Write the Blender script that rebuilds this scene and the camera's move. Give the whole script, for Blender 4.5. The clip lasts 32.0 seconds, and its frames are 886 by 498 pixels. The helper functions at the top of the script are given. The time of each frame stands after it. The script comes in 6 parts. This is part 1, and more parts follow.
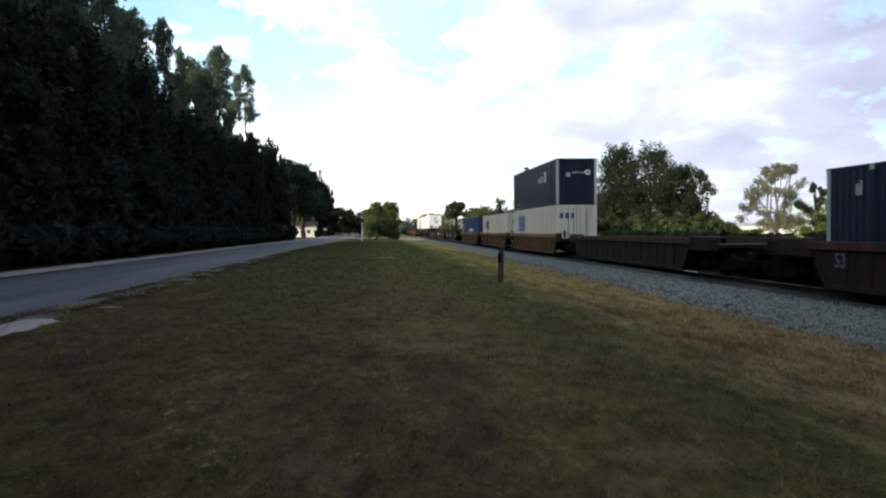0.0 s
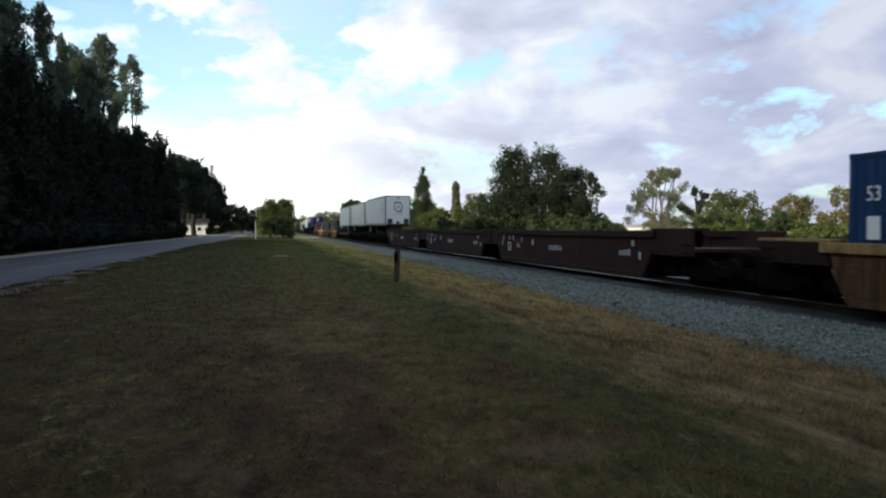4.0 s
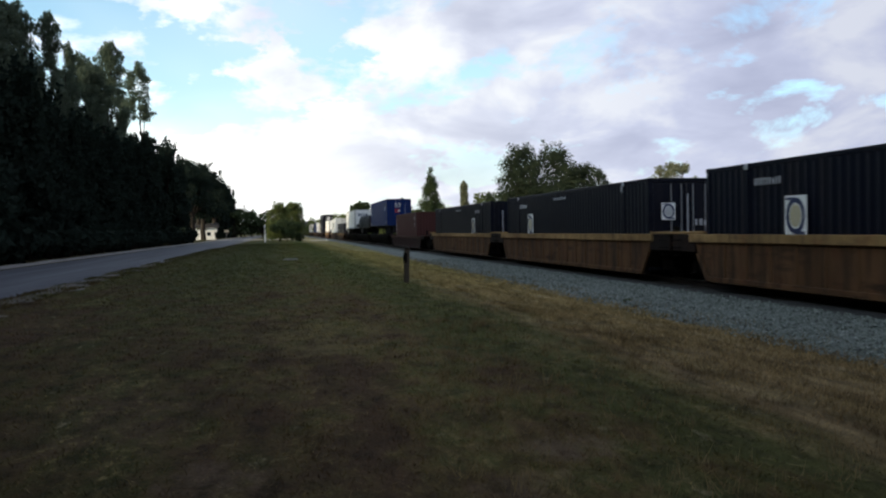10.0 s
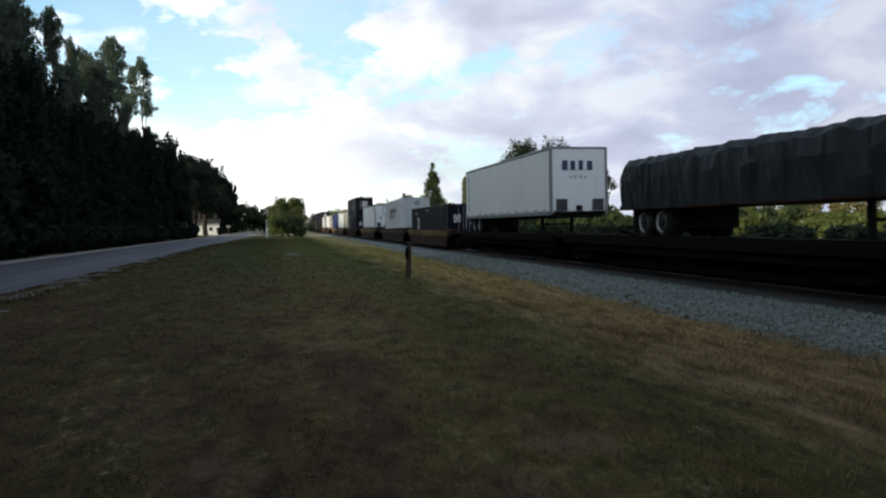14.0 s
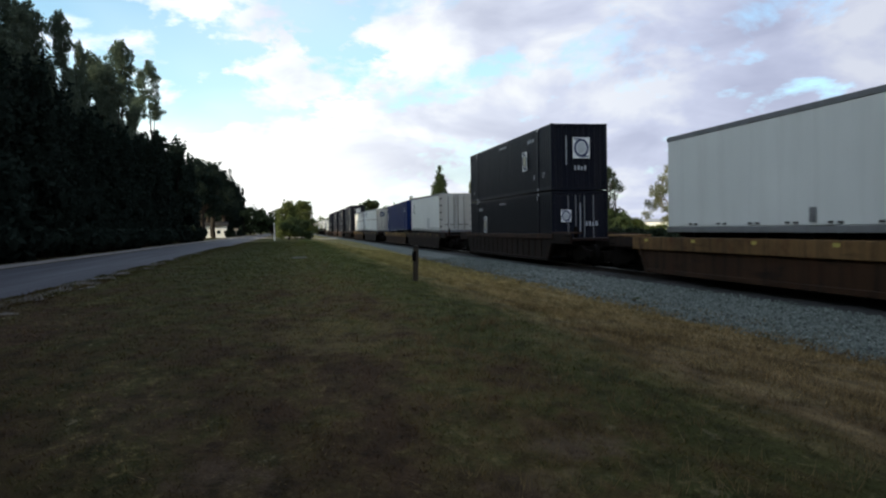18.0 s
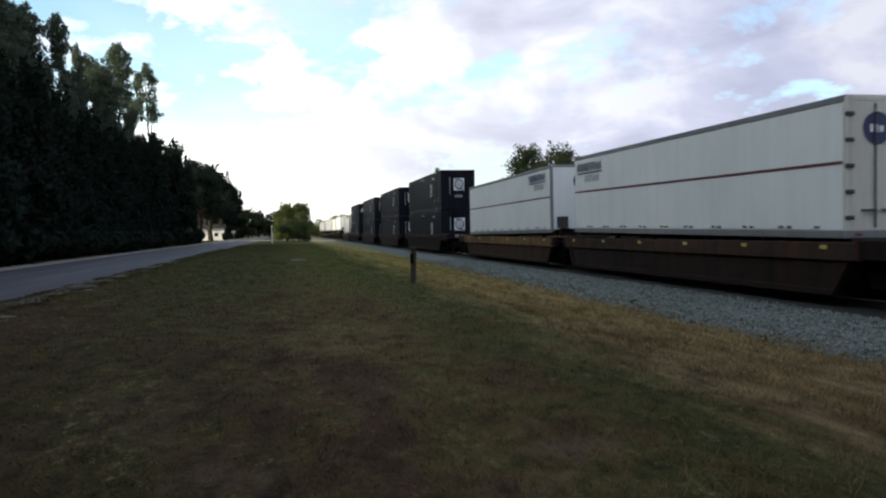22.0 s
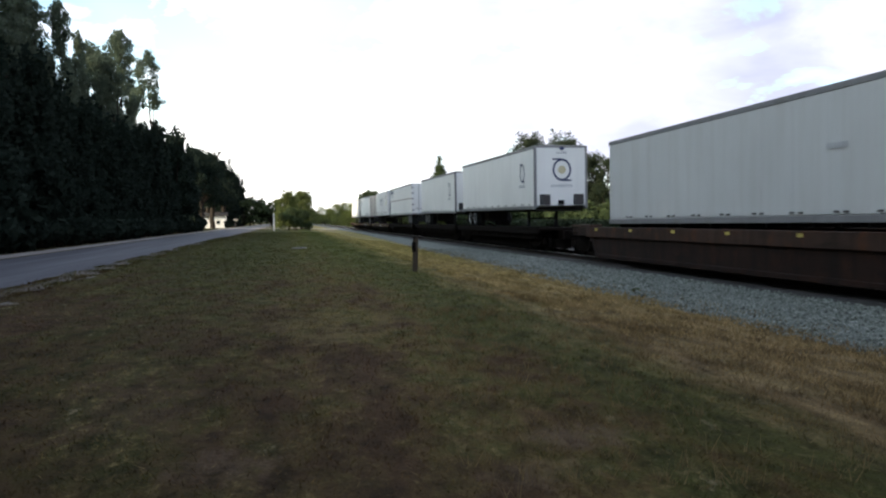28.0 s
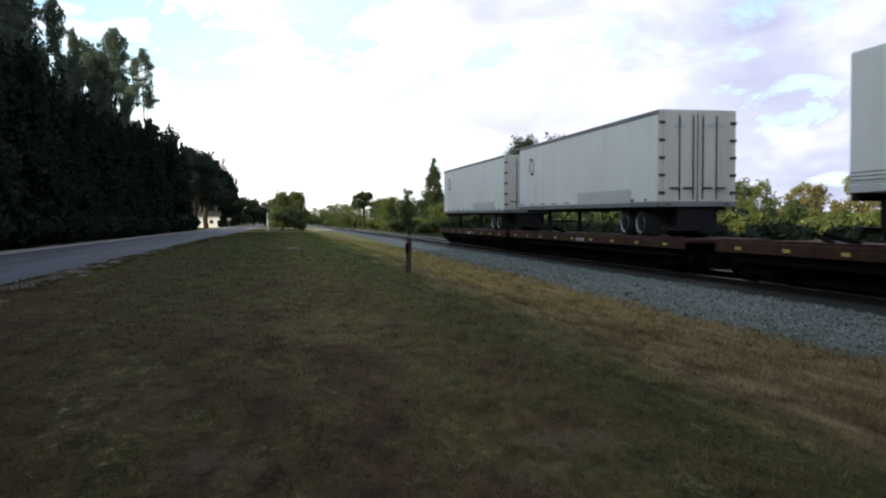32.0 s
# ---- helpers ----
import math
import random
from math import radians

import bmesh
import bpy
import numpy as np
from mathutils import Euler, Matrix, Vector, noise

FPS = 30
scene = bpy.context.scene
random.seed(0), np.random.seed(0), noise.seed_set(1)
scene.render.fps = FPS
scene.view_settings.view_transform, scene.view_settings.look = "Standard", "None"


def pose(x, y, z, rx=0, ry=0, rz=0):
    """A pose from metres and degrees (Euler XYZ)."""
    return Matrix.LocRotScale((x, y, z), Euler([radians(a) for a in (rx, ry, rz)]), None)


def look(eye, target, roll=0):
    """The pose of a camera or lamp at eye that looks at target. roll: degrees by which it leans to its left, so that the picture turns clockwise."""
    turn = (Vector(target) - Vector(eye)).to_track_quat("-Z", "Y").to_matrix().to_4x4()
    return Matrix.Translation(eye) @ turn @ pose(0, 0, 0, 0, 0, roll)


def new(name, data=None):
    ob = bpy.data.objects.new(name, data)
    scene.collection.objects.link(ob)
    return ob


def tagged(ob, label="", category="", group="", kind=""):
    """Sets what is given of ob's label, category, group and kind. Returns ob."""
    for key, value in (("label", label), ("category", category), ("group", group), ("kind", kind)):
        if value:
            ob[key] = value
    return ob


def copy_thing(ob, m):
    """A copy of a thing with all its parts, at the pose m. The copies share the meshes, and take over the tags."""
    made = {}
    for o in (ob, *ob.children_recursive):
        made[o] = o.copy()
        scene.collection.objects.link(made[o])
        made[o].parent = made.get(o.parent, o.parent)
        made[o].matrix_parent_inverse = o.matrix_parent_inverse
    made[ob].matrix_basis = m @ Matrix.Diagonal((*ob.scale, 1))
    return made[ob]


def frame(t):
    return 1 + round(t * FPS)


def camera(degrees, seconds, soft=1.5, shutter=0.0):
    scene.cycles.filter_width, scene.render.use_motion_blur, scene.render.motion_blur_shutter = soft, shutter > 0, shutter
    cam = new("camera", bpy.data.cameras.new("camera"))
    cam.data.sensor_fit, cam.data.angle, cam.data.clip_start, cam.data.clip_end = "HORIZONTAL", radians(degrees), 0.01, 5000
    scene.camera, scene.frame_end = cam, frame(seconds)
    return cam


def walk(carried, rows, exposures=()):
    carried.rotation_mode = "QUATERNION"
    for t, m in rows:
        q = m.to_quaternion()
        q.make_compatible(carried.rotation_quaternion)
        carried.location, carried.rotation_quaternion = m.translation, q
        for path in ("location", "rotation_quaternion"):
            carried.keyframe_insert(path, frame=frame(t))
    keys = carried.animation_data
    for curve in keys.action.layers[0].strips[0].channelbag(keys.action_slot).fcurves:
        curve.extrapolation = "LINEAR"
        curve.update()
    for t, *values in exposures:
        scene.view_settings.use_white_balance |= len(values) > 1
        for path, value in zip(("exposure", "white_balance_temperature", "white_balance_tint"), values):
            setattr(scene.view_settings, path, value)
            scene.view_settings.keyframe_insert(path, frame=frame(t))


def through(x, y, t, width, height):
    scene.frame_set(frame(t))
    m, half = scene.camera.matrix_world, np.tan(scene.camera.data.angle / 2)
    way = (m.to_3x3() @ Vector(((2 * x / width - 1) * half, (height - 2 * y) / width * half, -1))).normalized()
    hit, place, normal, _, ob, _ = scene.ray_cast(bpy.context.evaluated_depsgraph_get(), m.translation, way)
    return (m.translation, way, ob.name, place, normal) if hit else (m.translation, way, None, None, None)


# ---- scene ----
# Camera: a hand-held phone beside a railway line; y runs along the rails, z = 0 is the rail top.
EYE_Z = 1.61
EXPOSURES = [(0, 0.35, 6450, 8), (2, 0.33, 6400, 7), (3, 0.06, 6300, 5), (4, 0.01, 6330, 6), (7, 0.01, 6380, 7), (9, -0.02, 6380, 7), (16, -0.02, 6360, 6), (18, -0.01, 6360, 6), (19, 0.02, 6650, 10), (22, 0.16, 6550, 8), (24, 0.38, 6600, 10), (25, 0.5, 6590, 10), (28, 0.66, 6550, 9), (29, 0.54, 6520, 9), (30, 0.51, 6500, 9), (32, 0.46, 6500, 9)]
cam = camera(57.07, 32.0, soft=2.2, shutter=0.12)
walk(cam, [(t, pose(0, 0, EYE_Z, 90 + pitch, -roll, -yaw)) for t, yaw, pitch, roll in (
    (0, 4.65, -1.30, -0.38), (0.5, 5.00, -1.51, -0.56), (1, 5.80, -1.60, -0.61), (1.5, 6.93, -1.46, -0.45), (2, 8.18, -1.31, -0.33),
    (2.5, 8.96, -1.35, -0.02), (3, 9.96, -1.35, 0.02), (3.5, 10.69, -1.12, -0.07), (4, 11.93, -1.39, 0.10), (4.5, 12.49, -1.52, -0.01),
    (6.5, 12.29, -1.26, -0.44), (7, 11.61, -1.26, -0.54), (7.5, 11.53, -1.34, -0.45), (8, 11.55, -1.24, -0.56), (8.5, 11.37, -1.27, -0.66),
    (9, 11.28, -1.32, -0.76), (9.5, 11.37, -1.50, -0.97), (10, 11.31, -1.38, -1.05), (10.5, 11.29, -1.30, -0.94), (11, 11.20, -1.23, -0.96),
    (11.5, 11.14, -1.42, -0.84), (12, 11.07, -1.51, -0.85), (12.5, 11.09, -1.63, -0.89), (13, 10.79, -1.48, -1.05), (13.5, 11.07, -1.59, -1.10),
    (15.5, 11.18, -1.77, -0.78), (16, 10.82, -1.48, -0.62), (16.5, 11.08, -1.74, -0.81), (17, 10.81, -1.59, -0.98), (17.5, 10.71, -1.42, -0.93),
    (18, 10.68, -1.48, -1.00), (18.5, 10.75, -1.73, -1.25), (19, 10.78, -1.81, -1.08), (19.5, 10.76, -1.60, -0.95), (20, 10.69, -1.53, -0.82),
    (20.5, 10.66, -1.60, -0.98), (21, 10.77, -1.61, -0.86), (21.5, 10.85, -1.52, -0.94), (22, 10.84, -1.32, -1.06), (22.5, 10.70, -1.34, -0.96),
    (23, 10.55, -1.62, -0.79), (23.5, 10.58, -1.89, -0.89), (24, 10.65, -1.96, -0.83), (24.5, 10.74, -1.82, -0.97), (25, 10.59, -1.97, -1.07),
    (25.5, 10.32, -1.83, -1.20), (27.5, 10.67, -2.10, -1.19), (28, 10.70, -2.14, -0.92), (28.5, 10.75, -2.08, -0.99), (29, 10.78, -1.98, -0.96),
    (29.5, 10.66, -1.93, -0.79), (30, 10.74, -1.80, -0.90), (30.5, 10.74, -1.58, -0.84), (31, 10.74, -1.58, -0.96), (31.5, 10.64, -1.78, -0.55),
    (32, 11.14, -2.01, -0.29),
)], EXPOSURES)

# ---- sky and sun ----
SUN_AZ, SUN_EL = -112.0, 22.0  # degrees from the line's direction, negative towards the road side
world = bpy.data.worlds.new("evening_sky")
scene.world = world
world.use_nodes = True
wn, wl = world.node_tree.nodes, world.node_tree.links
wn.clear()


def wnode(kind, **kw):
    n = wn.new(kind)
    for k, v in kw.items():
        n.inputs[k].default_value = v
    return n


sky = wn.new("ShaderNodeTexSky")
sky.sky_type = "NISHITA"
sky.sun_disc = False
sky.sun_elevation = radians(SUN_EL)
sky.sun_rotation = radians(SUN_AZ)
sky.altitude, sky.air_density, sky.dust_density, sky.ozone_density = 10, 1.0, 1.2, 1.5
coord = wn.new("ShaderNodeTexCoord")
sep = wn.new("ShaderNodeSeparateXYZ")
wl.new(coord.outputs["Generated"], sep.inputs[0])


def wmath(op, a, b=None, c=None):
    n = wn.new("ShaderNodeMath")
    n.operation = op
    for i, v in enumerate((a, b, c)):
        if v is None:
            continue
        if isinstance(v, (int, float)):
            n.inputs[i].default_value = v
        else:
            wl.new(v, n.inputs[i])
    return n.outputs[0]


zc = wmath("MAXIMUM", sep.outputs["Z"], 0.0)
den = wmath("ADD", zc, 0.30)
comb = wn.new("ShaderNodeCombineXYZ")
wl.new(wmath("DIVIDE", sep.outputs["X"], den), comb.inputs[0])
wl.new(wmath("DIVIDE", sep.outputs["Y"], den), comb.inputs[1])
cloud_map = wn.new("ShaderNodeMapping")
cloud_map.inputs["Location"].default_value = (3.1, 1.4, 0.0)
cloud_map.inputs["Scale"].default_value = (1.0, 0.85, 1.0)
wl.new(comb.outputs[0], cloud_map.inputs[0])


def wnoise(scale, detail, rough, distort, at):
    n = wn.new("ShaderNodeTexNoise")
    n.inputs["Scale"].default_value, n.inputs["Detail"].default_value = scale, detail
    n.inputs["Roughness"].default_value, n.inputs["Distortion"].default_value = rough, distort
    wl.new(at, n.inputs["Vector"])
    return n.outputs["Fac"]


def wramp(fac, stops):
    n = wn.new("ShaderNodeValToRGB")
    e = n.color_ramp.elements
    while len(e) < len(stops):
        e.new(0.5)
    for el, (p, c) in zip(e, stops):
        el.position, el.color = p, (*c, 1)
    wl.new(fac, n.inputs[0])
    return n.outputs[0]


def wmix(fac, a, b, blend="MIX"):
    n = wn.new("ShaderNodeMix")
    n.data_type, n.blend_type = "RGBA", blend
    if isinstance(fac, (int, float)):
        n.inputs[0].default_value = fac
    else:
        wl.new(fac, n.inputs[0])
    for i, v in ((6, a), (7, b)):
        if isinstance(v, tuple):
            n.inputs[i].default_value = (*v, 1)
        else:
            wl.new(v, n.inputs[i])
    return n.outputs[2]


# the larger clouds and gaps of this evening: direction and rise, half widths (degrees) and strength
azim = wmath("MULTIPLY", wmath("ARCTAN2", sep.outputs["X"], sep.outputs["Y"]), 57.2958)
rise_deg = wmath("MULTIPLY", wmath("ARCSINE", sep.outputs["Z"]), 57.2958)
azim = wmath("ADD", azim, wmath("MULTIPLY", wmath("SUBTRACT", wnoise(7.0, 5, 0.6, 0.0, cloud_map.outputs[0]), 0.5), 16.0))
rise_deg = wmath("ADD", rise_deg, wmath("MULTIPLY", wmath("SUBTRACT", wnoise(9.0, 5, 0.6, 0.0, comb.outputs[0]), 0.5), 7.0))
shape = wmath("MULTIPLY", sep.outputs["X"], 0.21)
for az_c, el_c, az_w, el_w, k in ((-6.1, 11.5, 3.6, 2.0, -0.17), (4.2, 12.6, 2.6, 1.7, -0.15), (15.5, 12.2, 2.4, 1.3, -0.12), (2.0, 9.8, 2.5, 0.8, -0.07),
                                  (-3.5, 15.6, 7.0, 1.1, 0.14), (-0.6, 12.2, 1.2, 1.6, 0.12), (10.8, 13.0, 3.6, 0.8, 0.14), (-5.0, 4.2, 10.0, 3.6, 0.16), (9.0, 7.5, 6.0, 1.8, 0.08)):
    d2 = wmath("ADD", wmath("POWER", wmath("DIVIDE", wmath("SUBTRACT", azim, az_c), az_w), 2.0), wmath("POWER", wmath("DIVIDE", wmath("SUBTRACT", rise_deg, el_c), el_w), 2.0))
    shape = wmath("ADD", shape, wmath("MULTIPLY", wmath("POWER", 2.718, wmath("MULTIPLY", d2, -1.0)), k))
cover = wramp(wmath("ADD", wnoise(2.6, 8, 0.60, 0.25, cloud_map.outputs[0]), shape), [(0.462, (0, 0, 0)), (0.565, (1, 1, 1))])
veil = wramp(wnoise(0.9, 3, 0.5, 0.2, cloud_map.outputs[0]), [(0.35, (0.05, 0.05, 0.05)), (0.65, (0.38, 0.38, 0.38))])
shade = wramp(wnoise(3.4, 5, 0.52, 0.3, cloud_map.outputs[0]), [(0.34, (0.63, 0.655, 0.78)), (0.50, (0.79, 0.815, 0.93)), (0.63, (1.035, 1.04, 1.04))])
# the low sun's side of the sky is brighter
s_dir = (math.sin(radians(-30)), math.cos(radians(-30)))
toward = wmath("ADD", wmath("MULTIPLY", sep.outputs["X"], s_dir[0]), wmath("MULTIPLY", sep.outputs["Y"], s_dir[1]))
glow = wramp(wmath("ADD", wmath("MULTIPLY", toward, 0.5), 0.5), [(0.0, (0.62, 0.62, 0.68)), (0.70, (0.80, 0.80, 0.84)), (0.88, (1.06, 1.05, 1.04)), (1.0, (1.75, 1.72, 1.66))])
# and brightest round the sun itself, low on the road side
sun_side = wmath("ADD", wmath("MULTIPLY", sep.outputs["X"], math.sin(radians(SUN_AZ))), wmath("MULTIPLY", sep.outputs["Y"], math.cos(radians(SUN_AZ))))
halo = wramp(sun_side, [(0.22, (1.0, 1.0, 1.0)), (0.92, (3.3, 3.15, 2.95))])
low = wramp(zc, [(0.0, (1, 1, 1)), (0.07, (0.85, 0.85, 0.85)), (0.17, (0.0, 0.0, 0.0))])
west = wramp(sep.outputs["X"], [(0.10, (1, 1, 1)), (0.36, (0.55, 0.55, 0.55))])
low = wmix(1.0, low, west, "MULTIPLY")
sky_gain = wmix(1.0, sky.outputs[0], (0.222, 0.262, 0.250), "MULTIPLY")
glow = wmix(1.0, glow, halo, "MULTIPLY")
bright_low = wmix(1.0, low, wramp(sep.outputs["X"], [(-0.04, (0.9, 0.9, 0.9)), (0.14, (0.22, 0.22, 0.22))]), "MULTIPLY")
clouds = wmix(1.0, wmix(bright_low, shade, (1.03, 1.02, 1.01)), glow, "MULTIPLY")
hazy = wmix(veil, sky_gain, glow)
full = wmix(wmath("MAXIMUM", cover, wmath("MULTIPLY", low, 0.85)), hazy, clouds)
# thin lavender-blue veil away from the sunset side
full = wmix(1.0, full, wramp(sep.outputs["X"], [(0.12, (1, 1, 1)), (0.42, (0.875, 0.89, 0.975))]), "MULTIPLY")
bg = wnode("ShaderNodeBackground", Strength=1.0)
wl.new(full, bg.inputs[0])
out = wn.new("ShaderNodeOutputWorld")
wl.new(bg.outputs[0], out.inputs[0])

sun = new("sun", bpy.data.lights.new("sun", "SUN"))
sun.data.energy, sun.data.angle, sun.data.color = 5.0, radians(0.6), (1.0, 0.84, 0.60)
sa, se = radians(SUN_AZ), radians(SUN_EL)
sun.matrix_world = look((math.sin(sa) * math.cos(se) * 100, math.cos(sa) * math.cos(se) * 100, math.sin(se) * 100), (0, 0, 0))


# ---- materials ----
def mat_base(name):
    m = bpy.data.materials.new(name)
    m.use_nodes = True
    nt = m.node_tree
    return m, nt.nodes, nt.links, nt.nodes["Principled BSDF"]


def tex(n, l, scale, detail=4, rough=0.55, stretch=None, space="Object"):
    c = n.new("ShaderNodeTexCoord")
    t = n.new("ShaderNodeTexNoise")
    t.inputs["Scale"].default_value, t.inputs["Detail"].default_value, t.inputs["Roughness"].default_value = scale, detail, rough
    if space == "World":
        g = n.new("ShaderNodeNewGeometry")
        src = g.outputs["Position"]
    else:
        src = c.outputs["Object"]
    if stretch:
        mp = n.new("ShaderNodeMapping")
        mp.inputs["Scale"].default_value = stretch
        l.new(src, mp.inputs[0])
        src = mp.outputs[0]
    l.new(src, t.inputs["Vector"])
    return t.outputs["Fac"]


def ramp(n, l, fac, stops):
    r = n.new("ShaderNodeValToRGB")
    e = r.color_ramp.elements
    while len(e) < len(stops):
        e.new(0.5)
    for el, (p, c) in zip(e, stops):
        el.position, el.color = p, (*c, 1) if len(c) == 3 else c
    l.new(fac, r.inputs[0])
    return r.outputs[0]


def mix(n, l, fac, a, b, blend="MIX"):
    x = n.new("ShaderNodeMix")
    x.data_type, x.blend_type = "RGBA", blend
    if isinstance(fac, (int, float)):
        x.inputs[0].default_value = fac
    else:
        l.new(fac, x.inputs[0])
    for i, v in ((6, a), (7, b)):
        if isinstance(v, tuple):
            x.inputs[i].default_value = (*v, 1)
        else:
            l.new(v, x.inputs[i])
    return x.outputs[2]


def bump(n, l, b, height, strength=0.3, distance=0.02):
    u = n.new("ShaderNodeBump")
    u.inputs["Strength"].default_value, u.inputs["Distance"].default_value = strength, distance
    l.new(height, u.inputs["Height"])
    l.new(u.outputs[0], b.inputs["Normal"])


def paint(name, colour, dirt=(0.10, 0.08, 0.06), amount=0.35, rough=0.5, metal=0.0, spec=0.18):
    """Weathered paint: broad fading, vertical streaks of grime and fine specks."""
    m, n, l, b = mat_base(name)
    fade = tex(n, l, 0.35, 3)
    streak = tex(n, l, 1.0, 5, 0.6, (2.2, 2.2, 0.16))
    speck = tex(n, l, 9.0, 4, 0.7)
    dark = tuple(c * 0.80 for c in colour)
    col = mix(n, l, fade, colour, dark)
    s = ramp(n, l, streak, [(0.47, (0, 0, 0)), (0.75, (amount, amount, amount))])
    col = mix(n, l, s, col, dirt)
    p = ramp(n, l, speck, [(0.60, (0, 0, 0)), (0.80, (amount * 0.8,) * 3)])
    col = mix(n, l, p, col, dirt)
    l.new(col, b.inputs["Base Color"])
    b.inputs["Roughness"].default_value, b.inputs["Metallic"].default_value = rough, metal
    b.inputs["Specular IOR Level"].default_value = spec
    bump(n, l, b, speck, 0.08, 0.01)
    return m


def car_paint(name, colour, rust, grime, amount=0.6, rough=0.82):
    """Railway car paint: faded panels, rust blooms, runs of black grime and small pale scuffs."""
    m, n, l, b = mat_base(name)
    fade = tex(n, l, 0.55, 4, 0.6, (1.0, 0.7, 0.5))
    bloom = tex(n, l, 1.9, 6, 0.68)
    runs = tex(n, l, 1.0, 6, 0.66, (3.0, 3.0, 0.28))
    smear = tex(n, l, 1.3, 5, 0.62, (1.0, 0.45, 2.4))
    speck = tex(n, l, 13.0, 4, 0.7)
    col = mix(n, l, ramp(n, l, fade, [(0.36, (0, 0, 0)), (0.62, (1, 1, 1))]), tuple(c * 0.72 for c in colour), tuple(c * 1.18 for c in colour))
    col = mix(n, l, ramp(n, l, bloom, [(0.50, (0, 0, 0)), (0.66, (0.85,) * 3)]), col, rust)
    col = mix(n, l, ramp(n, l, runs, [(0.47, (0, 0, 0)), (0.66, (amount,) * 3)]), col, grime)
    col = mix(n, l, ramp(n, l, smear, [(0.54, (0, 0, 0)), (0.70, (amount,) * 3)]), col, grime)
    col = mix(n, l, ramp(n, l, speck, [(0.66, (0, 0, 0)), (0.76, (0.40,) * 3)]), col, tuple(min(0.5, c * 1.9 + 0.012) for c in colour))
    l.new(col, b.inputs["Base Color"])
    b.inputs["Roughness"].default_value = rough
    b.inputs["Specular IOR Level"].default_value = 0.15
    bump(n, l, b, bloom, 0.25, 0.012)
    return m


def leafy(name, dark, light, gloss=0.55, through=0.30, spec=0.15):
    """Foliage: each leaf clump a little different, some light passes through."""
    m, n, l, b = mat_base(name)
    g = n.new("ShaderNodeNewGeometry")
    col = ramp(n, l, g.outputs["Random Per Island"], [(0.0, dark), (0.7, tuple((a + c) / 2 for a, c in zip(dark, light))), (1.0, light)])
    big = tex(n, l, 0.35, 3, 0.5)
    col = mix(n, l, big, col, tuple(c * 0.9 for c in dark))
    l.new(col, b.inputs["Base Color"])
    b.inputs["Roughness"].default_value = gloss
    b.inputs["Specular IOR Level"].default_value = spec
    t = n.new("ShaderNodeBsdfTranslucent")
    l.new(col, t.inputs[0])
    x = n.new("ShaderNodeMixShader")
    x.inputs[0].default_value = through
    l.new(b.outputs[0], x.inputs[1])
    l.new(t.outputs[0], x.inputs[2])
    l.new(x.outputs[0], n["Material Output"].inputs[0])
    return m


def plain(name, colour, rough=0.6, metal=0.0, vary=0.25, scale=6.0, spec=None):
    m, n, l, b = mat_base(name)
    f = tex(n, l, scale, 5, 0.6)
    col = mix(n, l, f, tuple(c * (1 - vary) for c in colour), tuple(min(1, c * (1 + vary)) for c in colour))
    l.new(col, b.inputs["Base Color"])
    b.inputs["Roughness"].default_value, b.inputs["Metallic"].default_value = rough, metal
    b.inputs["Specular IOR Level"].default_value = spec if spec is not None else 0.5 if rough < 0.6 else 0.15
    bump(n, l, b, f, 0.12, 0.01)
    return m


NAVY = paint("navy_container_paint", (0.0024, 0.0036, 0.0105), amount=0.10, rough=0.45, spec=0.14)
INK = paint("dark_blue_container_paint", (0.0085, 0.0125, 0.034), amount=0.14, rough=0.45)
BLUE = paint("bright_blue_paint", (0.0060, 0.0215, 0.106), amount=0.10, rough=0.45, spec=0.10)
STACKBLUE = paint("mid_blue_paint", (0.013, 0.041, 0.125), (0.10, 0.045, 0.03), 0.22, 0.5)
CREAM = paint("cream_container_paint", (0.66, 0.60, 0.50), amount=0.30)
WHITE = paint("white_trailer_paint", (0.79, 0.79, 0.785), (0.30, 0.28, 0.25), 0.13, 0.42)
OFFWHITE = paint("grey_white_paint", (0.54, 0.55, 0.56), (0.28, 0.26, 0.23), 0.25, 0.45)
BEIGE = paint("aged_white_door_paint", (0.58, 0.55, 0.49), (0.22, 0.16, 0.11), 0.40, 0.5)
REDBOX = paint("oxide_red_container_paint", (0.060, 0.0185, 0.0165), (0.05, 0.03, 0.02), 0.30, 0.55)
SILVER = paint("bare_aluminium", (0.42, 0.42, 0.43), (0.15, 0.14, 0.13), 0.30, 0.45, 0.4)
RAILGREY = paint("dull_grey_rail", (0.20, 0.20, 0.21), (0.08, 0.07, 0.06), 0.45, 0.5)
# side paints include the shade low on the cars; chord paints stay lighter
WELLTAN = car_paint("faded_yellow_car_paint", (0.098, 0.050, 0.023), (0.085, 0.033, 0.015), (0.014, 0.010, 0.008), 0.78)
WELLOCHRE = car_paint("grimy_shaded_ochre_paint", (0.040, 0.0190, 0.0092), (0.044, 0.0165, 0.0075), (0.007, 0.005, 0.004), 0.75)
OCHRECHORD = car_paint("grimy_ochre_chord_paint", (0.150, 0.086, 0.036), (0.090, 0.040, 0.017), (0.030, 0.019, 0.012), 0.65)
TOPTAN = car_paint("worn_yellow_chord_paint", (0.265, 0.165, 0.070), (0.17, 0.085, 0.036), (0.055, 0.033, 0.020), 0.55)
WELLBROWN = car_paint("rusty_brown_car_paint", (0.0150, 0.0078, 0.0056), (0.026, 0.0105, 0.0060), (0.0060, 0.0045, 0.0040), 0.75)
